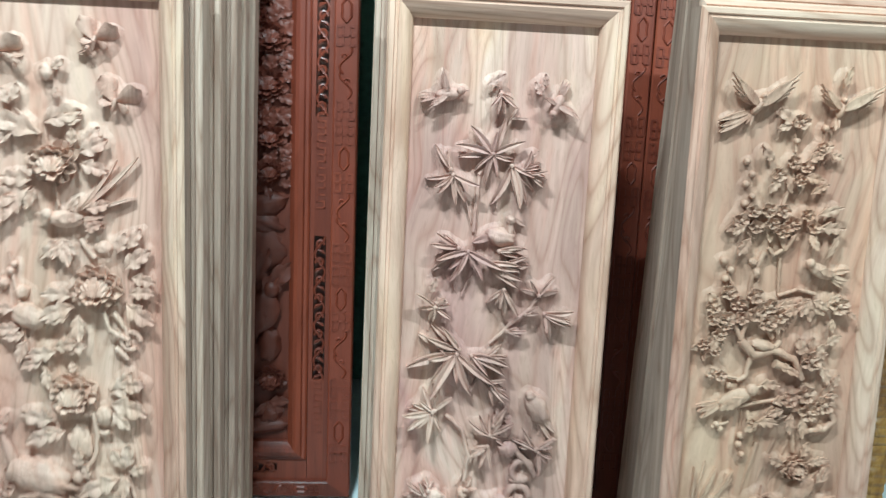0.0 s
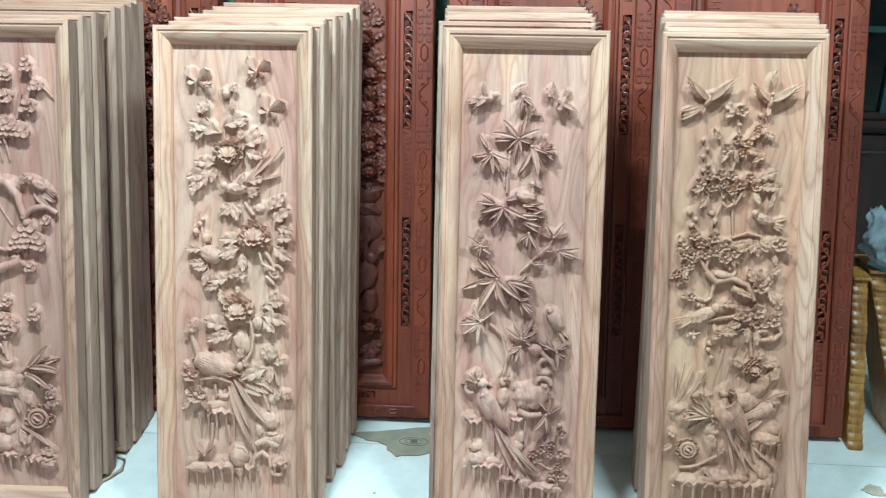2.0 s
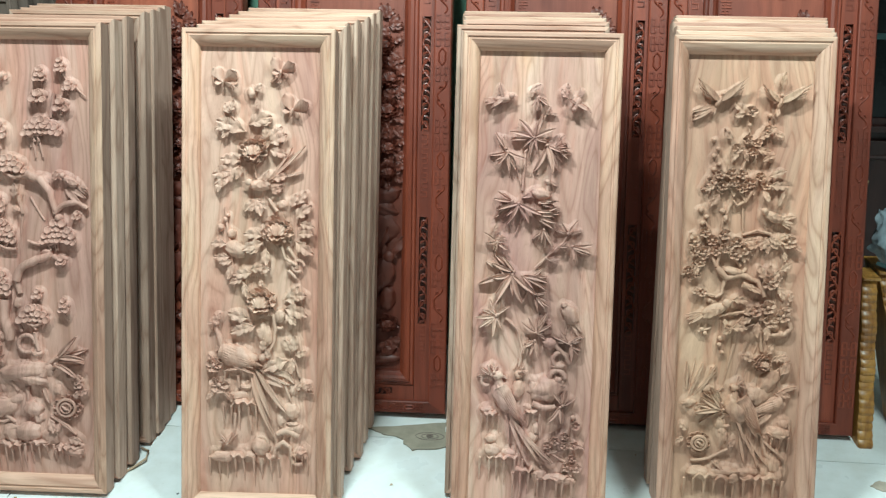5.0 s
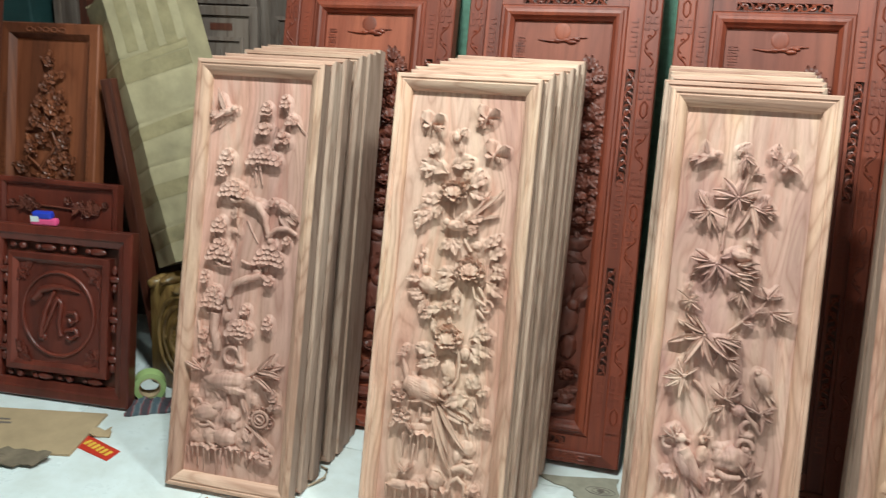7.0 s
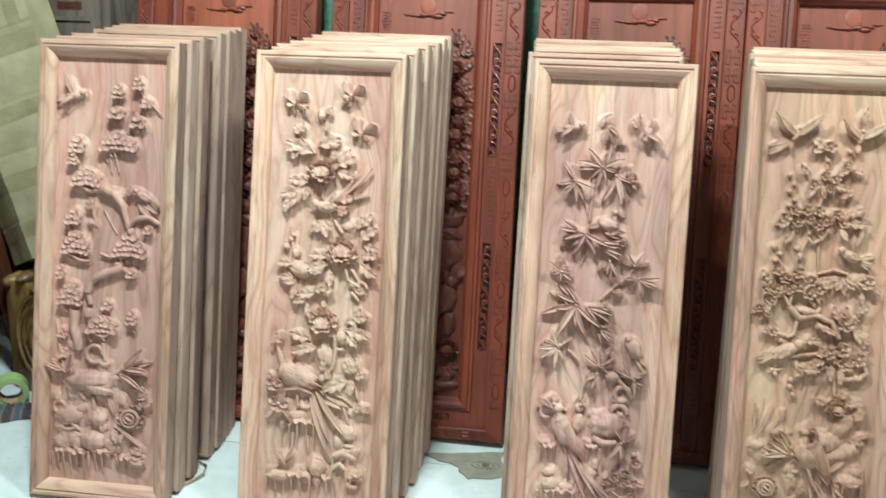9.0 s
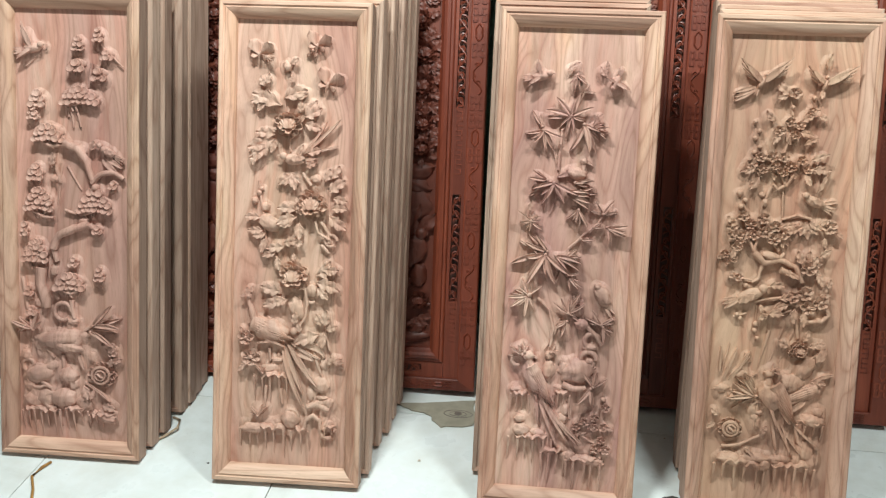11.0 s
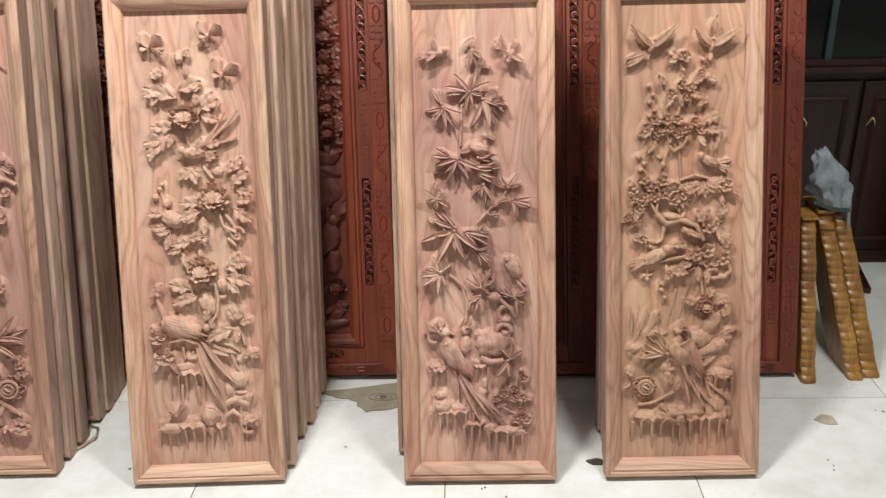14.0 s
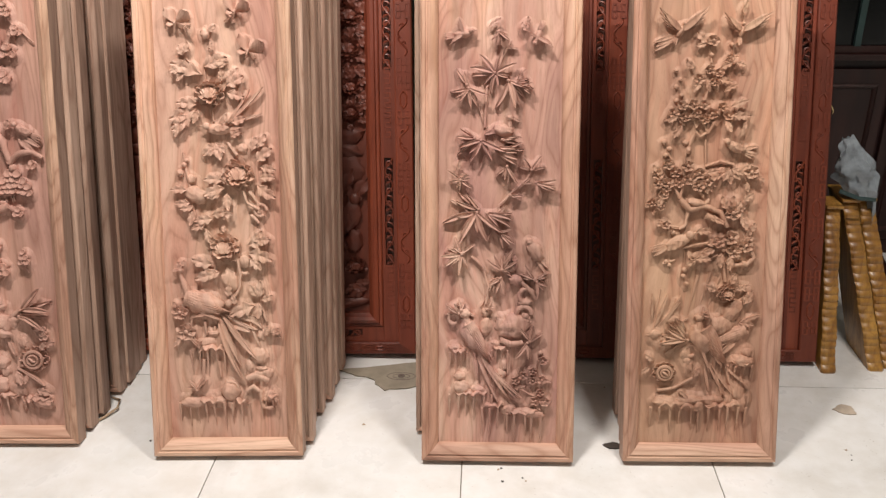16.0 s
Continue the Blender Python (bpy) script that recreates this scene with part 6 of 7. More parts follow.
def tall_brown_panel():
    lean = 0.23
    p = thing("tall_framed_panel", "tall brown framed panel with carved flowering branch", "carved panel", "", lean_pose(-2.095, 0.43, 0.06, lean, 0.05 * math.sin(lean)))
    prof = [(0, 0.05), (0, 0.004), (0.004, 0), (0.034, 0.002), (0.042, 0.012), (0.050, 0.024), (0.050, 0.05)]
    framed(p, 0.37, 1.175, prof, BROWN)
    part("field", box(-0.137, 0.137, 0.026, 0.036, 0.048, 1.127), BROWN, p)
    trim_bm = bmesh.new()
    for i in range(5):
        add_tube(trim_bm, [(-0.07 + 0.03 * i + 0.012 * math.cos(t), -0.0004, 1.152 + 0.007 * math.sin(t)) for t in [k * 0.6 for k in range(11)]], 0.0022, 5)
    part("carved_crest", trim_bm, BROWN, p)
    for sx in (-1, 1):
        bm = bmesh.new()
        for i in range(16):
            add_box(bm, sx * 0.160 - 0.006, sx * 0.160 + 0.006, -0.0006, 0.003, 0.66 + 0.018 * i, 0.672 + 0.018 * i)
        part("carved_border", bm, BROWN, p)
    c = Carver(p, 0.026, BROWN, 53)
    c.branch([(0.02, 0.62), (-0.03, 0.70), (0.03, 0.78), (-0.02, 0.88), (0.01, 0.95), (0.0, 1.04)], 0.007, 0.003, 0.008)
    c.branch([(0.03, 0.78), (0.06, 0.72), (0.09, 0.66)], 0.005, 0.003, 0.008)
    c.branch([(-0.03, 0.70), (-0.08, 0.74), (-0.10, 0.68)], 0.005, 0.003, 0.008)
    for x, z, r in ((0.0, 1.05, 0.018), (0.01, 1.0, 0.022), (-0.015, 0.97, 0.018), (0.015, 0.90, 0.026), (-0.04, 0.86, 0.026), (0.04, 0.85, 0.024), (0.06, 0.79, 0.024), (-0.02, 0.80, 0.02), (0.085, 0.70, 0.022), (0.06, 0.66, 0.022), (-0.09, 0.70, 0.022), (-0.11, 0.65, 0.02), (0.03, 0.72, 0.022), (-0.03, 0.63, 0.024), (0.01, 0.68, 0.024), (0.10, 0.62, 0.022), (-0.06, 0.77, 0.022), (-0.06, 0.66, 0.022), (0.04, 0.93, 0.018), (-0.03, 0.92, 0.02), (0.0, 0.84, 0.02), (0.07, 0.74, 0.02), (-0.11, 0.60, 0.022), (0.04, 0.60, 0.022)):
        c.blossom(x, z, r * 1.25, 0.016)
        c.leaf(x, z, c.rnd.uniform(0, 360), r * 2.2, 0.32, 0.012)
        c.leaf(x, z, c.rnd.uniform(0, 360), r * 2.2, 0.32, 0.010)
        c.leaf(x, z, c.rnd.uniform(0, 360), r * 1.6, 0.3, 0.009)
    return p


tall_brown_panel()


def edge_board(x, y, w, h, lean, yaw, material, label, name="stored_board", t=0.04, lift=0.0):
    p = thing(name, label, "board", "", lean_pose(x, y, yaw, lean, t * math.sin(lean) + lift))
    part("board", box(-w / 2, w / 2, 0, t, 0, h, 0.003), material, p)
    part("edge_strip", box(-w / 2 + 0.02, -w / 2 + 0.035, -0.004, 0.001, 0.02, h - 0.02), material, p)
    return p


end_board = edge_board(-2.47, 0.37, 0.32, 1.7, 0.10, 0.12, SHADED, "dark brown wooden board leaning at the end of the corner")
end_board.matrix_world = pose(-2.47, 0.37, 0.03, -6, 8, 5)
edge_board(-2.62, 0.62, 0.60, 1.05, 0.18, 0.08, SHADED, "dark carved board stored behind brown panels")


def carton():
    """A tall carton wound with clear tape, tilted sideways and back, its front creased into two faces."""
    m = pose(-1.722, 0.585, 0.385, -9, -21.3, -4)
    p = thing("wrapped_carton", "tall greenish cardboard carton wrapped in packing tape, tilted", "carton", "", m)
    w, d, h, ridge = 0.345, 0.16, 0.885, 0.135
    seams = (0.115, 0.31, 0.455, 0.665)

    def front(x, z):
        y = 0.035 - 0.065 * x / ridge if x < ridge else -0.03 + 0.085 * (x - ridge) / (w - ridge)
        groove = sum(0.0035 * max(0.0, 1 - abs(z - q - 0.02 * x) / 0.007) for q in seams)
        return y + groove + 0.006 * noise.noise(Vector((x * 9, z * 6, 3))) + 0.002 * noise.noise(Vector((x * 30, z * 22, 9)))

    def skin(x0, x1, z0, z1, slope, off, nx, nz, bm):
        rows = [[bm.verts.new((x0 + (x1 - x0) * i / nx, front(x0 + (x1 - x0) * i / nx, z0 + (z1 - z0) * j / nz + slope * i / nx) - off, z0 + (z1 - z0) * j / nz + slope * i / nx)) for i in range(nx + 1)] for j in range(nz + 1)]
        for ra, rb in zip(rows, rows[1:]):
            for i in range(nx):
                bm.faces.new((ra[i], ra[i + 1], rb[i + 1], rb[i]))
        return rows

    bm = bmesh.new()
    rows = skin(0, w, 0, h, 0, 0, 23, 130, bm)
    back = [[bm.verts.new((x, d, h * j / 130)) for x in (0, w)] for j in range(131)]
    for j in range(130):
        for v in ((rows[j][0], rows[j + 1][0], back[j + 1][0], back[j][0]), (rows[j][-1], back[j][1], back[j + 1][1], rows[j + 1][-1]), (back[j][0], back[j + 1][0], back[j + 1][1], back[j][1])):
            bm.faces.new(v)
    bm.faces.new(rows[0][::-1] + back[0])
    bm.faces.new(rows[-1] + back[-1][::-1])
    smooth(part("carton_body", bm, TAPED, p), 25)
    for z, t, slope in ((0.055, 0.05, 0.02), (0.20, 0.05, 0.012), (0.385, 0.046, 0.03), (0.58, 0.05, 0.016), (0.625, 0.03, 0.025)):
        bm = bmesh.new()
        skin(0.0, w, z, z + t, slope, 0.0012, 23, 10, bm)
        smooth(part("tape_band", bm, TAPE, p, "glossy olive packing tape"), 25)
    for x, z in ((0.05, 0.71), (0.165, 0.68), (0.225, 0.66), (0.285, 0.67)):
        bm = bmesh.new()
        skin(x, x + 0.036, z, h - 0.002, 0.0, 0.0018, 4, 30, bm)
        smooth(part("tape_strip", bm, TAPE, p, "strip of packing tape down the carton"), 25)
    bm = bmesh.new()
    skin(0.0, ridge, h - 0.085, h - 0.002, 0.0, 0.0024, 8, 12, bm)
    smooth(part("tape_band", bm, TAPE, p, "olive packing tape over the carton corner"), 25)
    for x0, x1, tilt in ((0.0, 0.16, 7), (0.165, 0.34, -5)):
        part("top_flap", box(x0, x1, 0.03, d, h + 0.001, h + 0.006, 0.001, pose(0, 0, h + 0.003, 0, 0, 0) @ pose(0, 0, 0, 4, -tilt * 0.3, 0) @ pose(0, 0, -h - 0.003)), TAPED, p)
    # solid dark strip in place of the shade between the flaps
    part("flap_gap", box(0.05, 0.31, 0.05, 0.12, h + 0.004, h + 0.0075), SHADED, p, "dark strip for the shade between the carton flaps")
    return p


carton()
beam_m = pose(-1.70, 0.56, 0.012, -5, -10.5, 0)
beam = thing("dark_beam", "dark brown wooden beam leaning beside the carton", "beam", "", beam_m)
part("beam_body", box(-0.018, 0.022, 0, 0.045, 0, 1.0, 0.003), SHADED, beam)
part("beam_groove", box(-0.006, 0.010, -0.0015, 0.002, 0.02, 0.98), SHADED, beam)


def gold_block():
    p = thing("honey_carved_block", "honey-coloured carved wooden block with an oval medallion", "carved block", "", lean_pose(-1.60, 0.50, -0.25, 0.08))
    bm = box(-0.13, 0.13, 0, 0.12, 0.0, 0.36, 0.012)
    smooth(part("block_body", bm, DARK_HONEY, p), 30)
    for i in range(5):
        x = -0.115 + 0.057 * i
        bm = bmesh.new()
        add_blob(bm, (x, 0.05, 0.37 - 0.018 * abs(i - 1)), 0.034, 0.07, 0.022, 0.2, 10, 6, 0.3)
        smooth(part("carved_curl", bm, DARK_HONEY, p), 70)
    for r in (0.105, 0.08, 0.045):
        bm = bmesh.new()
        add_tube(bm, [(0.02 + r * math.cos(t), -0.001, 0.19 + r * 1.35 * math.sin(t)) for t in [2 * math.pi * k / 24 for k in range(25)]], 0.009 if r > 0.05 else 0.014, 6)
        smooth(part("medallion_ring", bm, DARK_HONEY, p), 70)
    c = Carver(p, 0.0, DARK_HONEY, 5)
    c.spray(0.02, 0.19, 90, 170, 7, 0.06)
    return p


gold_block()


def tape_roll(x, y):
    p = thing("tape_roll", "roll of lime green tape standing on its edge", "tape roll", "", pose(x, y, 0.05, 90, 0, 35))
    bm = bmesh.new()
    n = 28
    prof = [(0.034, -0.022), (0.050, -0.022), (0.050, 0.022), (0.034, 0.022)]
    rings = [[bm.verts.new((r * math.cos(2 * math.pi * k / n), r * math.sin(2 * math.pi * k / n), z)) for r, z in prof] for k in range(n)]
    for k in range(n):
        a, b = rings[k], rings[(k + 1) % n]
        for j in range(4):
            bm.faces.new((a[j], a[(j + 1) % 4], b[(j + 1) % 4], b[j]))
    smooth(part("tape", bm, GREEN, p), 40)
    bm = bmesh.new()
    prof = [(0.031, -0.0225), (0.0338, -0.0225), (0.0338, 0.0225), (0.031, 0.0225)]
    rings = [[bm.verts.new((r * math.cos(2 * math.pi * k / n), r * math.sin(2 * math.pi * k / n), z)) for r, z in prof] for k in range(n)]
    for k in range(n):
        a, b = rings[k], rings[(k + 1) % n]
        for j in range(4):
            bm.faces.new((a[j], a[(j + 1) % 4], b[(j + 1) % 4], b[j]))
    smooth(part("core", bm, CARD, p), 40)


tape_roll(-1.655, 0.43)


def striped_cloth_material():
    m, nt, b = nodes_of("striped_cloth")
    vec = coords(nt, (60, 18, 0), (0, 0, 0), (0, 0, 0.5))
    w = nt.nodes.new("ShaderNodeTexWave")
    w.inputs["Scale"].default_value = 0.12
    w.inputs["Distortion"].default_value = 1.5
    link(nt, vec, w.inputs["Vector"])
    link(nt, ramp(nt, w.outputs["Fac"], [(0.2, (0.06, 0.05, 0.06)), (0.45, (0.22, 0.05, 0.06)), (0.6, (0.20, 0.19, 0.19)), (0.9, (0.08, 0.10, 0.12))]), b.inputs["Base Color"])
    b.inputs["Roughness"].default_value = 0.9
    bump(nt, b, noise_tex(nt, coords(nt, (1, 1, 1)), 300, 2), 0.3, 0.001)
    return m


STRIPED = striped_cloth_material()


def rag(name, label, category, x, y, turn, sx, sy, lift, material, seed, n=16, fold=9.0):
    p = thing(name, label, category, "", pose(x, y, 0, 0, 0, turn))
    bm = bmesh.new()
    top, low = [], []
    for i in range(n + 1):
        a, b = [], []
        for j in range(n + 1):
            u, v = i / n * 2 - 1, j / n * 2 - 1
            edge = (1 - abs(u) ** 3) * (1 - abs(v) ** 3)
            q = Vector((u * fold * 0.35, v * fold * 0.5, seed))
            h = lift * (0.25 + 0.9 * abs(noise.noise(q)) + 0.5 * abs(noise.noise(q * 2.1))) * (0.15 + 0.85 * edge) + 0.003
            px = u * sx * (1 + 0.14 * noise.noise(Vector((v * 2, seed, 1))))
            py = v * sy * (1 + 0.18 * noise.noise(Vector((u * 2, seed, 4))))
            a.append(bm.verts.new((px, py, h)))
            b.append(bm.verts.new((px, py, 0.0005)))
        top.append(a)
        low.append(b)
    for i in range(n):
        for j in range(n):
            bm.faces.new((top[i][j], top[i + 1][j], top[i + 1][j + 1], top[i][j + 1]))
            bm.faces.new((low[i][j], low[i][j + 1], low[i + 1][j + 1], low[i + 1][j]))
        for j in (0, n):
            bm.faces.new((top[i][j], low[i][j], low[i + 1][j], top[i + 1][j]))
            bm.faces.new((top[j][i], top[j][i + 1], low[j][i + 1], low[j][i]))
    smooth(part("folds", bm, material, p), 60)
    return p


rag("striped_rag", "folded dark striped rag lying on the floor", "cloth", -1.625, 0.375, 30, 0.068, 0.045, 0.04, STRIPED, 2.0)


def flat_piece(name, label, category, pts, material, z0=0.0005, t=0.003, ragged=0.0, seed=1, curl=0.0):
    """A thin flat piece on the floor with a given outline; ragged roughens its edge."""
    r = random.Random(seed)
    p = thing(name, label, category, "", pose(pts[0][0], pts[0][1], 0))
    o = Vector(pts[0])
    line = []
    for (xa, ya), (xb, yb) in zip(pts, pts[1:] + pts[:1]):
        steps = 6 if ragged else 1
        for k in range(steps):
            q = k / steps
            line.append(Vector((xa + (xb - xa) * q + (r.uniform(-ragged, ragged) if k else 0), ya + (yb - ya) * q + (r.uniform(-ragged, ragged) if k else 0))) - o)
    bm = bmesh.new()
    mid = sum(line, Vector((0, 0))) / len(line)
    far = max((v - mid).length for v in line)

    def lift(v):
        return curl * ((v - mid).length / far) ** 2 * (1 + math.sin(5 * math.atan2(v.y, v.x))) / 2

    lo = [bm.verts.new((v.x, v.y, z0 + lift(v))) for v in line]
    hi = [bm.verts.new((v.x, v.y, z0 + t + lift(v))) for v in line]
    cl, ch = bm.verts.new((mid.x, mid.y, z0)), bm.verts.new((mid.x, mid.y, z0 + t))
    n = len(line)
    for k in range(n):
        e = (k + 1) % n
        bm.faces.new((lo[k], lo[e], hi[e], hi[k]))
        bm.faces.new((ch, hi[k], hi[e]))
        bm.faces.new((cl, lo[e], lo[k]))
    part("sheet", bm, material, p)
    return p


card = flat_piece("cardboard_sheet", "flattened brown cardboard with faded print on the floor", "cardboard", [(-2.42, 0.14), (-2.127, 0.204), (-1.716, 0.293), (-1.668, 0.060), (-1.80, 0.030), (-1.922, -0.008), (-2.30, -0.10)], CARD, 0.001, 0.006)
for i in range(5):
    bar = bmesh.new()
    add_box(bar, 0, 0.11 - 0.02 * (i % 3), 0, 0.010, 0.0072, 0.0078, 0, pose(0.36, -0.085 + 0.022 * i, 0, 0, 0, 14))
    part("print_bar", bar, GREYPRINT, card, "faded grey printed bar")
flat_piece("torn_card_scrap", "torn curled scrap of grey cardboard", "cardboard", [(-1.93, 0.0), (-1.80, 0.035), (-1.70, 0.03), (-1.72, -0.03), (-1.80, -0.045), (-1.90, -0.05)], TORN, 0.009, 0.004, 0.008, 3, 0.022)
flat_piece("torn_card_scrap", "ragged dark torn flap of cardboard", "cardboard", [(-2.20, -0.02), (-2.06, 0.01), (-1.93, 0.0), (-1.96, -0.06), (-2.08, -0.08), (-2.18, -0.09)], TORN, 0.009, 0.004, 0.010, 5, 0.03)
flat_piece("torn_card_scrap", "small torn scrap of cardboard", "cardboard", [(-1.99, -0.09), (-1.90, -0.08), (-1.88, -0.12), (-1.97, -0.14)], TORN, 0.001, 0.003, 0.006, 8, 0.012)
flat_piece("torn_card_scrap", "crumpled scrap of cardboard beside a red label", "cardboard", [(-1.70, 0.20), (-1.64, 0.215), (-1.625, 0.18), (-1.68, 0.165)], CARD, 0.001, 0.003, 0.006, 9, 0.02)
tag = flat_piece("red_label", "red paper label with yellow lettering on the floor", "label", [(-1.700, 0.176), (-1.548, 0.128), (-1.553, 0.073), (-1.692, 0.110)], REDPRINT, 0.001, 0.0012)
for i in range(6):
    bar = bmesh.new()
    add_box(bar, 0, 0.012, 0, 0.026, 0.0023, 0.0028, 0, pose(0.022 + 0.019 * i, -0.047 - 0.0065 * i, 0, 0, 0, -18))
    part("letter_bar", bar, YELLOWPRINT, tag, "yellow letter bar")
packet = thing("small_packet", "small blue, white and pink packet on the frame", "packet", "", pose(-1.995, 0.440, 0.5525, 0, 0, 8))
part("packet_body", box(-0.045, 0.045, -0.012, 0.012, 0.0, 0.022, 0.006), PINKPRINT, packet)
part("packet_top", box(-0.035, 0.030, -0.0125, 0.0125, 0.020, 0.044, 0.006), BLUEPRINT, packet, "blue packet top")
part("packet_label", box(-0.040, -0.012, -0.0135, -0.0115, 0.012, 0.030), WHITEPRINT, packet, "white packet label")


# ---- dim store behind the corner ----
def grey_panel(x, y, w, h, lean, lift=0.0):
    p = thing("grey_framed_panel", "greyish framed carved panel stored in the dim back", "carved panel", "stored grey panels", lean_pose(x, y, 0.05, lean, lift + 0.03 * math.sin(lean)))
    prof = [(0, 0.03), (0, 0.003), (0.003, 0), (0.03, 0.001), (0.034, 0.006), (0.036, 0.03)]
    framed(p, w, h, prof, GREY_WOOD)
    part("field", box(-w / 2 + 0.034, w / 2 - 0.034, 0.010, 0.02, 0.034, h - 0.034), GREY_WOOD, p)
    framed(p, w - 0.11, h - 0.16, [(0, 0.012), (0, 0.004), (0.012, 0.003), (0.016, 0.012)], GREY_WOOD, 0, 0.06, "inner_stile", "inner_rail")
    # no cut here: a thin dark plate stands for the slot's shade
    part("slot", box(-0.04, 0.04, 0.0085, 0.012, h - 0.078, h - 0.055), SHADED, p)
    c = Carver(p, 0.010, GREY_WOOD, 3)
    c.branch([(0, h - 0.30), (0.005, h - 0.2), (0, h - 0.14)], 0.004, 0.002, 0.003)
    c.lump(0, h - 0.19, 0.018, 0.006, 0, 0, 0.006, "carved_pot", 0)
    return p


grey_panel(-1.60, 0.80, 0.27, 1.22, 0.09)
grey_panel(-1.66, 0.93, 0.28, 1.25, 0.06)
grey_panel(-1.40, 1.02, 0.30, 1.28, 0.06)
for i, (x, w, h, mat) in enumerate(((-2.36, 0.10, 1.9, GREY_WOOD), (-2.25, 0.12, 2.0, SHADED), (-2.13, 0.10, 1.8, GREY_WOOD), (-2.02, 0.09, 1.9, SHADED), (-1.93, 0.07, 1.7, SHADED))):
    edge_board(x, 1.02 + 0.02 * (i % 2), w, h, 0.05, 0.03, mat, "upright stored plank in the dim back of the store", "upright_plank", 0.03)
drum = thing("teal_box", "dull teal metal box on dark storage", "box", "", pose(-2.60, 0.98, 1.06, 0, 0, 4))
part("box_body", box(-0.16, 0.16, 0, 0.25, 0.0, 0.28, 0.008), TEAL, drum)
part("box_lid", box(-0.165, 0.165, -0.005, 0.255, 0.225, 0.240, 0.004), TEAL, drum)
shelf = thing("dark_shelf", "dark wooden shelf unit in the dim back", "shelf", "", pose(-2.30, 1.10, 0))
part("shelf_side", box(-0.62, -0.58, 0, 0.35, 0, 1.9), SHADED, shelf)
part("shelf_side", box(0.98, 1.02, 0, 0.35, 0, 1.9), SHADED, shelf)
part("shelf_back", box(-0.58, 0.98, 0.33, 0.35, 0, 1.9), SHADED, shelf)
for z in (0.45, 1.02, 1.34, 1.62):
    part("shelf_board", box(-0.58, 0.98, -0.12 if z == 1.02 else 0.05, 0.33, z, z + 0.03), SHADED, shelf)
rag_m = thing("crimson_bundle", "crimson cloth bundle on the dark shelf", "cloth", "", pose(-1.83, 1.14, 1.052))
bm = bmesh.new()
add_blob(bm, (0, 0.12, 0.15), 0.16, 0.10, 0.18, 0, 14, 9, 0.4)
smooth(part("cloth", bm, CRIMSON, rag_m), 80)
pole = thing("teal_pole", "thin teal metal pole standing in the store", "pole", "", pose(-1.80, 0.92, 0))
bm = bmesh.new()
add_tube(bm, [(0, 0, 0), (0, 0, 1.0), (0.01, 0, 2.0)], 0.012, 10)
smooth(part("pole_tube", bm, TEAL, pole), 60)


# ---- the other side: honey-coloured brackets, bag, dim doors ----
def bracket(x, y, dx, dy, h, w, label, deep=0.11):
    """A board stood on end, its near edge cut in steps and hollows."""
    p = thing("honey_bracket", label, "bracket", "honey brackets", pose(x, y, 0))
    prof = []
    n = 170
    for i in range(n + 1):
        s = i / n
        cut = 0.0045 * (1 - abs(math.sin(math.pi * 21 * s))) + 0.004 * (1 - math.cos(2 * math.pi * 4.2 * s)) + 0.010 * max(0.0, s - 0.85) / 0.15
        prof.append((s * h, cut))
    bm = bmesh.new()
    rings = []
    for z, cut in prof:
        s = z / h
        cx, cy = dx * s, dy * s
        rings.append([bm.verts.new(q) for q in ((cx - w / 2, cy + cut + 0.005, z), (cx - w / 2 + 0.006, cy + cut, z), (cx + w / 2 - 0.006, cy + cut, z), (cx + w / 2, cy + cut + 0.005, z), (cx + w / 2, cy + deep * (1 - 0.3 * s), z), (cx - w / 2, cy + deep * (1 - 0.3 * s), z))])
    for a, b in zip(rings, rings[1:]):
        for k in range(6):
            bm.faces.new((a[k], a[(k + 1) % 6], b[(k + 1) % 6], b[k]))
    bm.faces.new(rings[0][::-1])
    bm.faces.new(rings[-1])
    smooth(part("bracket_body", bm, GOLD, p), 35)
    top = bmesh.new()
    add_box(top, dx - w / 2 - 0.004, dx + w / 2 + 0.004, dy - 0.002, dy + 0.7 * deep + 0.004, h, h + 0.010, 0.003)
    part("bracket_cap", top, GOLD, p)
    return p


bracket(0.998, 0.425, 0.01, 0.19, 0.42, 0.040, "honey-coloured stepped wooden bracket standing on end")
bracket(1.135, 0.440, -0.075, 0.20, 0.43, 0.042, "honey-coloured stepped bracket leaning against its neighbour", 0.17)
bracket(1.184, 0.452, -0.075, 0.20, 0.43, 0.044, "worn honey-coloured stepped bracket, outermost of the group", 0.17)


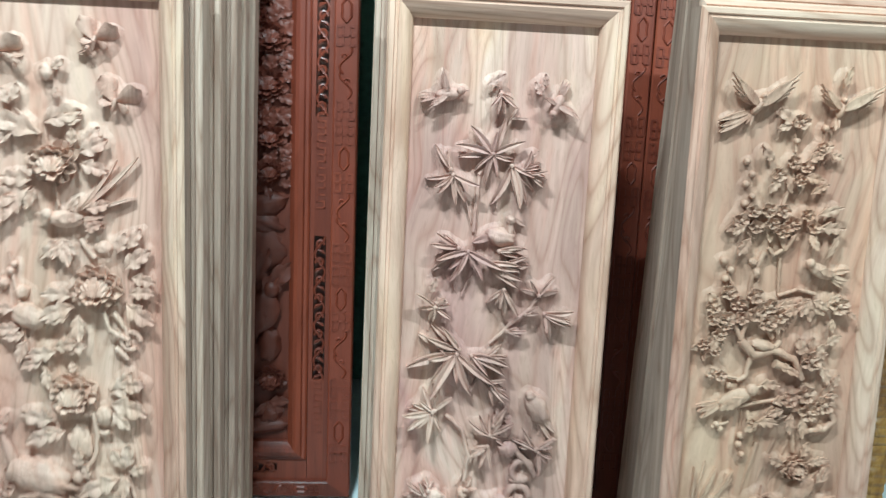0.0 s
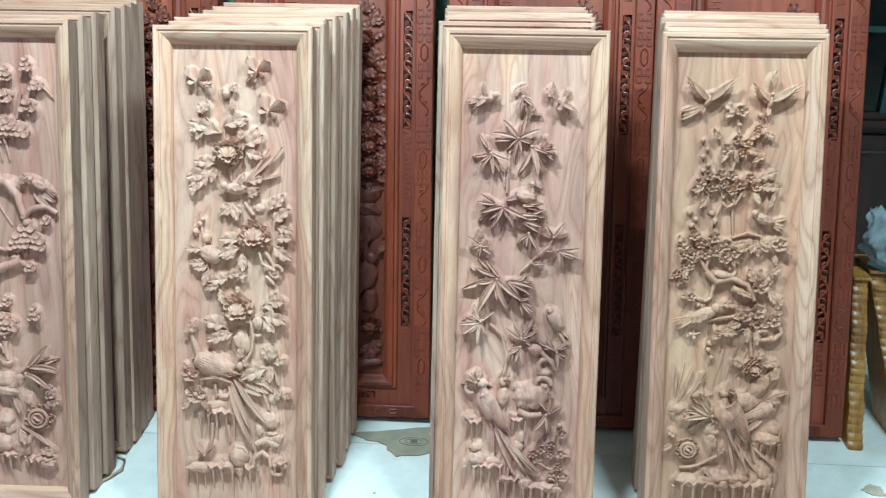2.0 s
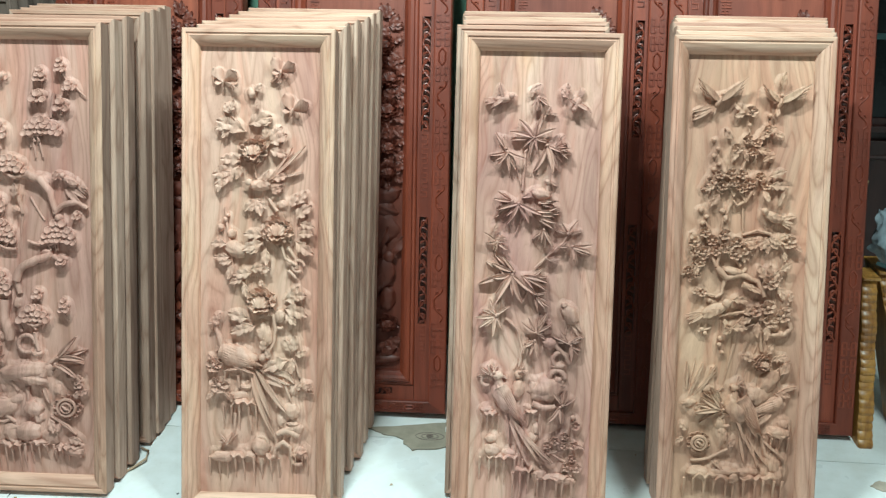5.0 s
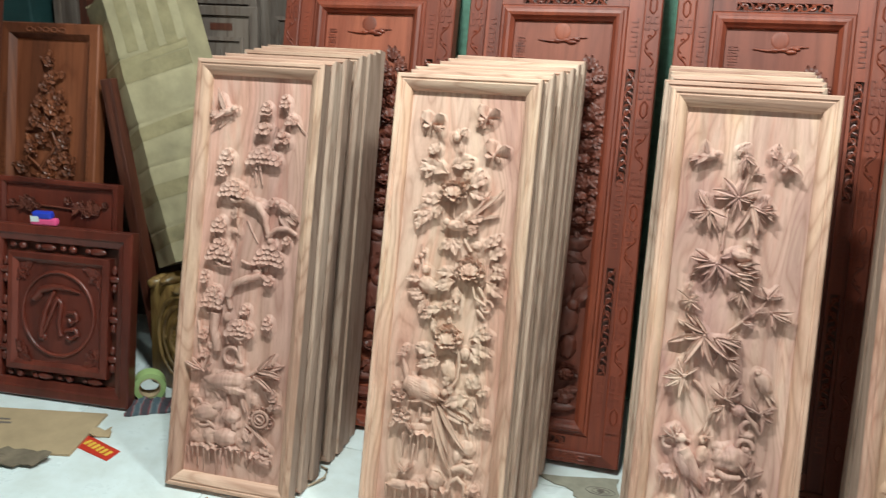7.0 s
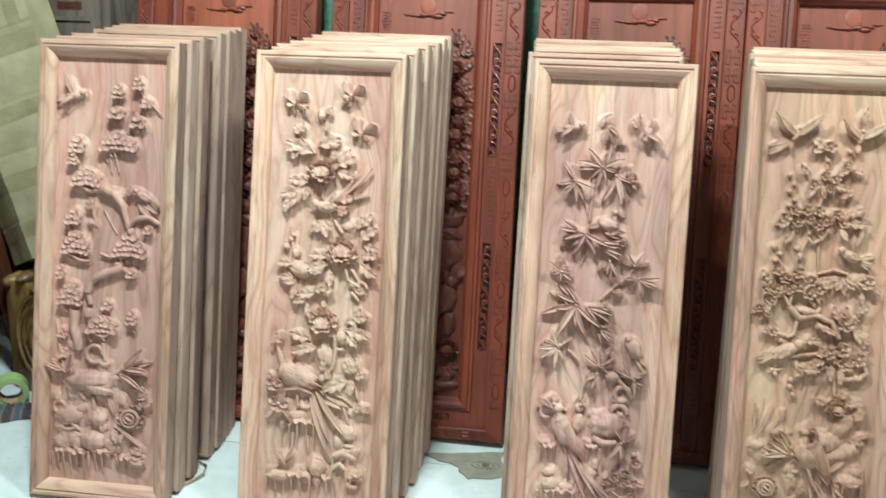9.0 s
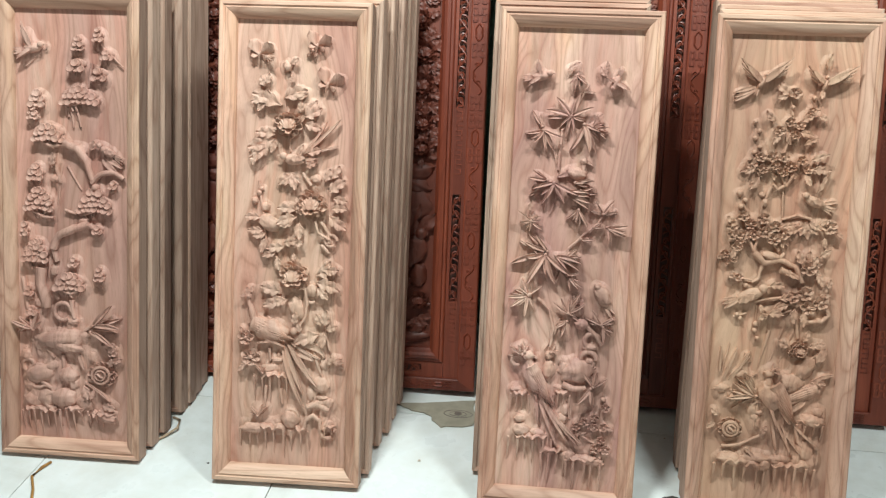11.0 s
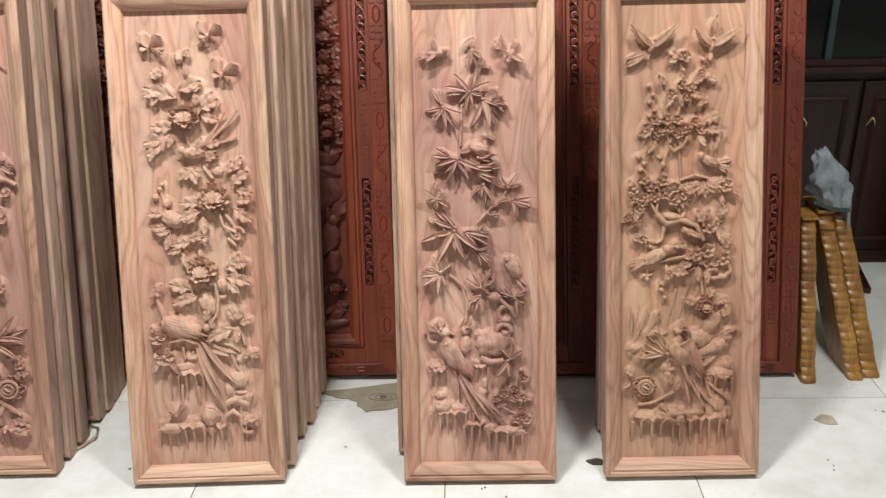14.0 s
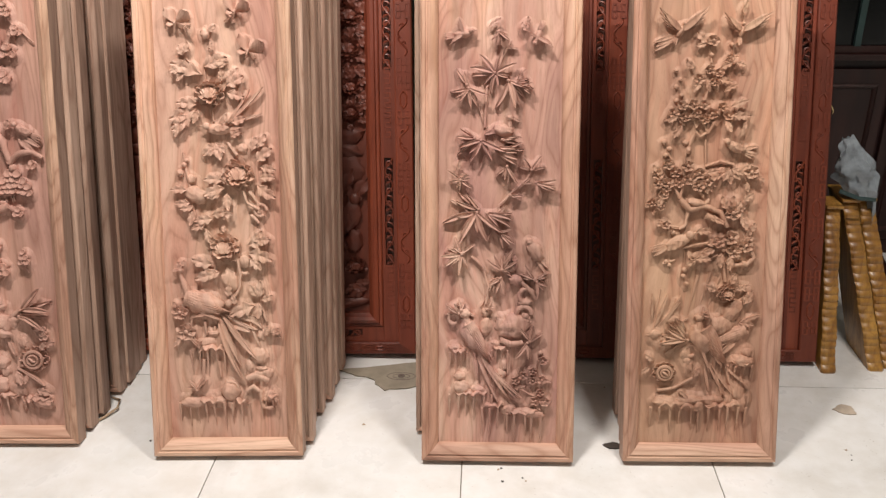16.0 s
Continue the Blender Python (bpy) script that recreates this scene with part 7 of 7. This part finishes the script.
def plastic_bag():
    p = thing("plastic_bag", "crumpled grey plastic bag with a teal stripe", "bag", "", pose(1.035, 0.655, 0.449))
    bm = bmesh.new()
    n, rows = 36, 24
    rings = []
    for i in range(rows + 1):
        s = i / rows
        ring = []
        for k in range(n):
            a = 2 * math.pi * k / n
            q = Vector((math.cos(a) * 1.3, math.sin(a) * 1.3, s * 3.0))
            r = (0.034 + 0.012 * math.sin(math.pi * s)) * (1 - 0.62 * s ** 2.2) * (1 + 0.40 * noise.noise(q * 1.7) + 0.5 * abs(noise.noise(Vector((q.x * 4.6, q.y * 4.6, q.z * 1.4)))))
            lean = 0.065 * (1 - s) - 0.01
            ring.append(bm.verts.new((r * math.cos(a) * 1.15 + lean, r * math.sin(a) * 0.8, 0.001 + 0.165 * s + 0.02 * noise.noise(q) * s - (0.09 * (1 - s) if r * math.cos(a) * 1.15 + lean > 0.085 else 0))))
        rings.append(ring)
    for a, b in zip(rings, rings[1:]):
        for k in range(n):
            bm.faces.new((a[k], a[(k + 1) % n], b[(k + 1) % n], b[k]))
    bm.faces.new(rings[0][::-1])
    bm.faces.new(rings[-1])
    smooth(part("film", bm, PLASTIC, p), 45)
    stripe = bmesh.new()
    add_tube(stripe, [(-0.03, -0.052, 0.03), (0.02, -0.060, 0.012), (0.07, -0.056, 0.006)], 0.006, 5, 0.5)
    part("bag_stripe", stripe, TEAL, p, "teal stripe near the bag hem")


plastic_bag()


def low_cupboard():
    p = thing("dark_cupboard", "dark reddish-brown cupboard with brass handles", "cupboard", "", pose(0, 1.24, 0))
    x0, x1, h = 0.86, 1.64, 0.70
    part("cupboard_body", box(x0, x1, 0.02, 0.45, 0.0, h, 0.004), MAHOGANY, p)
    part("top_ledge", box(x0 - 0.02, x1 + 0.01, -0.015, 0.46, h, h + 0.022, 0.004), MAHOGANY, p)
    part("plinth", box(x0, x1, 0.004, 0.02, 0.0, 0.05), MAHOGANY, p)
    for i in range(3):
        a = x0 + 0.01 + i * 0.258
        b = a + 0.245
        door = part("cupboard_door", box(a, b, 0.0, 0.019, 0.055, h - 0.03, 0.003), MAHOGANY, p)
        for side, bm in frame_members(b - a - 0.07, h - 0.17, [(0, 0.002), (0, -0.004), (0.006, -0.008), (0.014, -0.004), (0.018, 0.002)], (a + b) / 2, 0.09).items():
            part("door_moulding", bm, MAHOGANY, door)
        hx = (1.09, 1.19, 1.42)[i]
        bm = bmesh.new()
        add_tube(bm, [(hx - 0.014, -0.006, 0.520), (hx - 0.010, -0.018, 0.535), (hx, -0.020, 0.552), (hx + 0.010, -0.018, 0.535), (hx + 0.014, -0.006, 0.520)], 0.003, 8)
        smooth(part("door_handle", bm, BRASS, door, "bright brass pull"), 60)
    for side, bm in frame_members(0.76, 1.15, [(0, 0.03), (0, 0.0), (0.022, 0.0), (0.022, 0.03)], 1.25, h + 0.024).items():
        part("glass_frame", bm, MAHOGANY, p, "dark glazing bar")
    part("glass_pane", box(0.89, 1.61, 0.012, 0.018, h + 0.046, h + 1.15), BLACK, p, "black reflective glass")
    part("glazing_bar", box(1.235, 1.255, -0.004, 0.011, h + 0.046, h + 1.15), TEAL, p, "dull teal upright bar")
    part("glazing_bar", box(0.89, 1.61, -0.005, 0.010, h + 0.30, h + 0.318), TEAL, p, "dull teal cross bar")


low_cupboard()
edge_board(1.86, 1.06, 0.66, 2.0, 0.03, -0.1, MAHOGANY, "dark red-brown door leaf standing on end", "door_leaf", 0.045)
plank = thing("dark_plank", "dark brown plank lying on the tiles", "plank", "", pose(1.405, 1.12, 0.0, 0, 0, -12))
part("plank_body", box(-0.03, 0.03, -0.13, 0.13, 0.0, 0.022, 0.003), MAHOGANY, plank)
part("plank_groove", box(-0.005, 0.005, -0.125, 0.125, 0.021, 0.0235), MAHOGANY, plank)

# ---- litter on the floor ----
scrap = flat_piece("grey_scrap", "torn flat scrap of grey board with a knot ring", "scrap", [(-0.385, 0.395), (-0.152, 0.442), (-0.148, 0.325), (-0.235, 0.300), (-0.292, 0.365)], SCRAP, 0.001, 0.003, 0.006, 11, 0.003)
for turn, (rx, ry, wide) in enumerate(((0.007, 0.004, 0.004), (0.024, 0.011, 0.0012), (0.040, 0.018, 0.0012))):
    bm = bmesh.new()
    add_tube(bm, [(0.190 + rx * math.cos(q * 0.35), -0.025 + ry * math.sin(q * 0.35), 0.0042) for q in range(19)], wide, 5)
    part("knot_ring", bm, GREYPRINT, scrap, "dark knot ring in the board")
flat_piece("wood_chip", "greyish brown wood chip on the tiles", "wood chip", [(0.945, 0.255), (0.975, 0.280), (1.000, 0.270), (1.000, 0.235), (0.970, 0.235)], PALECHIP, 0.0008, 0.002, 0.002, 12)
flat_piece("dark_chip", "small dark wood chip on the tiles", "wood chip", [(0.33, 0.085), (0.355, 0.097), (0.378, 0.087), (0.37, 0.072), (0.345, 0.070)], CHIP, 0.0008, 0.003, 0.002, 13)
chips = random.Random(21)
for i in range(16):
    x, y = chips.uniform(0.05, 0.20), chips.uniform(-0.06, 0.0)
    if i > 4:
        x, y = chips.choice(((0.33, -0.13), (0.98, 0.05), (1.10, 0.30), (-0.05, -0.16), (-0.83, 0.25), (-0.32, 0.16), (0.40, 0.30), (1.13, 0.17), (-0.75, 0.05)))
        x, y = x + chips.uniform(-0.08, 0.08), y + chips.uniform(-0.04, 0.04)
    a, s = chips.uniform(0, 3), chips.uniform(0.003, 0.009)
    flat_piece("wood_crumb", "tiny brown wood crumb on the tiles", "wood chip", [(x, y), (x + s * math.cos(a), y + s * math.sin(a)), (x + s * math.cos(a + 1.1), y + 0.8 * s * math.sin(a + 1.1))], CHIP if i % 3 else SHAVING, 0.0006, 0.0015)


def cord(label, pts, r, material):
    p = thing("loose_strip", label, "strip", "", pose(pts[0][0], pts[0][1], 0))
    bm = bmesh.new()
    add_tube(bm, [(x - pts[0][0], y - pts[0][1], z) for x, y, z in pts], r, 6, 0.6)
    smooth(part("strip", bm, material, p), 60)


cord("curled brown bark strip lying beside a stack", [(-0.970, 0.125, 0.004), (-0.950, 0.150, 0.006), (-0.930, 0.185, 0.010), (-0.940, 0.225, 0.008), (-0.965, 0.240, 0.004)], 0.0035, SHAVING)
cord("orange-brown strip lying on the tiles", [(-1.185, 0.005, 0.004), (-1.195, -0.02, 0.005), (-1.20, -0.055, 0.004), (-1.17, -0.10, 0.004), (-1.14, -0.16, 0.004)], 0.004, GOLD)


for spot in RED_X[1:]:
    red_panels.append(copy_thing(red_panels[0], red_pose(*spot)))
structure("wall_partition", box(-1.3, 0.98, 0.93, 0.98, 0, 1.9), GREENMESH, "green mesh-covered partition behind the red panels")


# ---- floor tiles ----
tile_mesh = None
gap = 0.0012
for i in range(-7, 6):
    for j in range(-8, 4):
        x, y = -0.015 + i * TILE_W, 0.36 + j * TILE_W
        if x + TILE_W < X0 or x > X1 or y + TILE_W < Y0 or y > Y1:
            continue
        if tile_mesh is None:
            bm = box(gap, TILE_W - gap, gap, TILE_W - gap, -0.004, 0.0, 0.0008)
            ob = part("tile", bm, TILE, floor)
            tile_mesh = ob.data
        else:
            ob = new("tile", tile_mesh)
            ob.parent = floor
        ob.location = (x, y, 0)
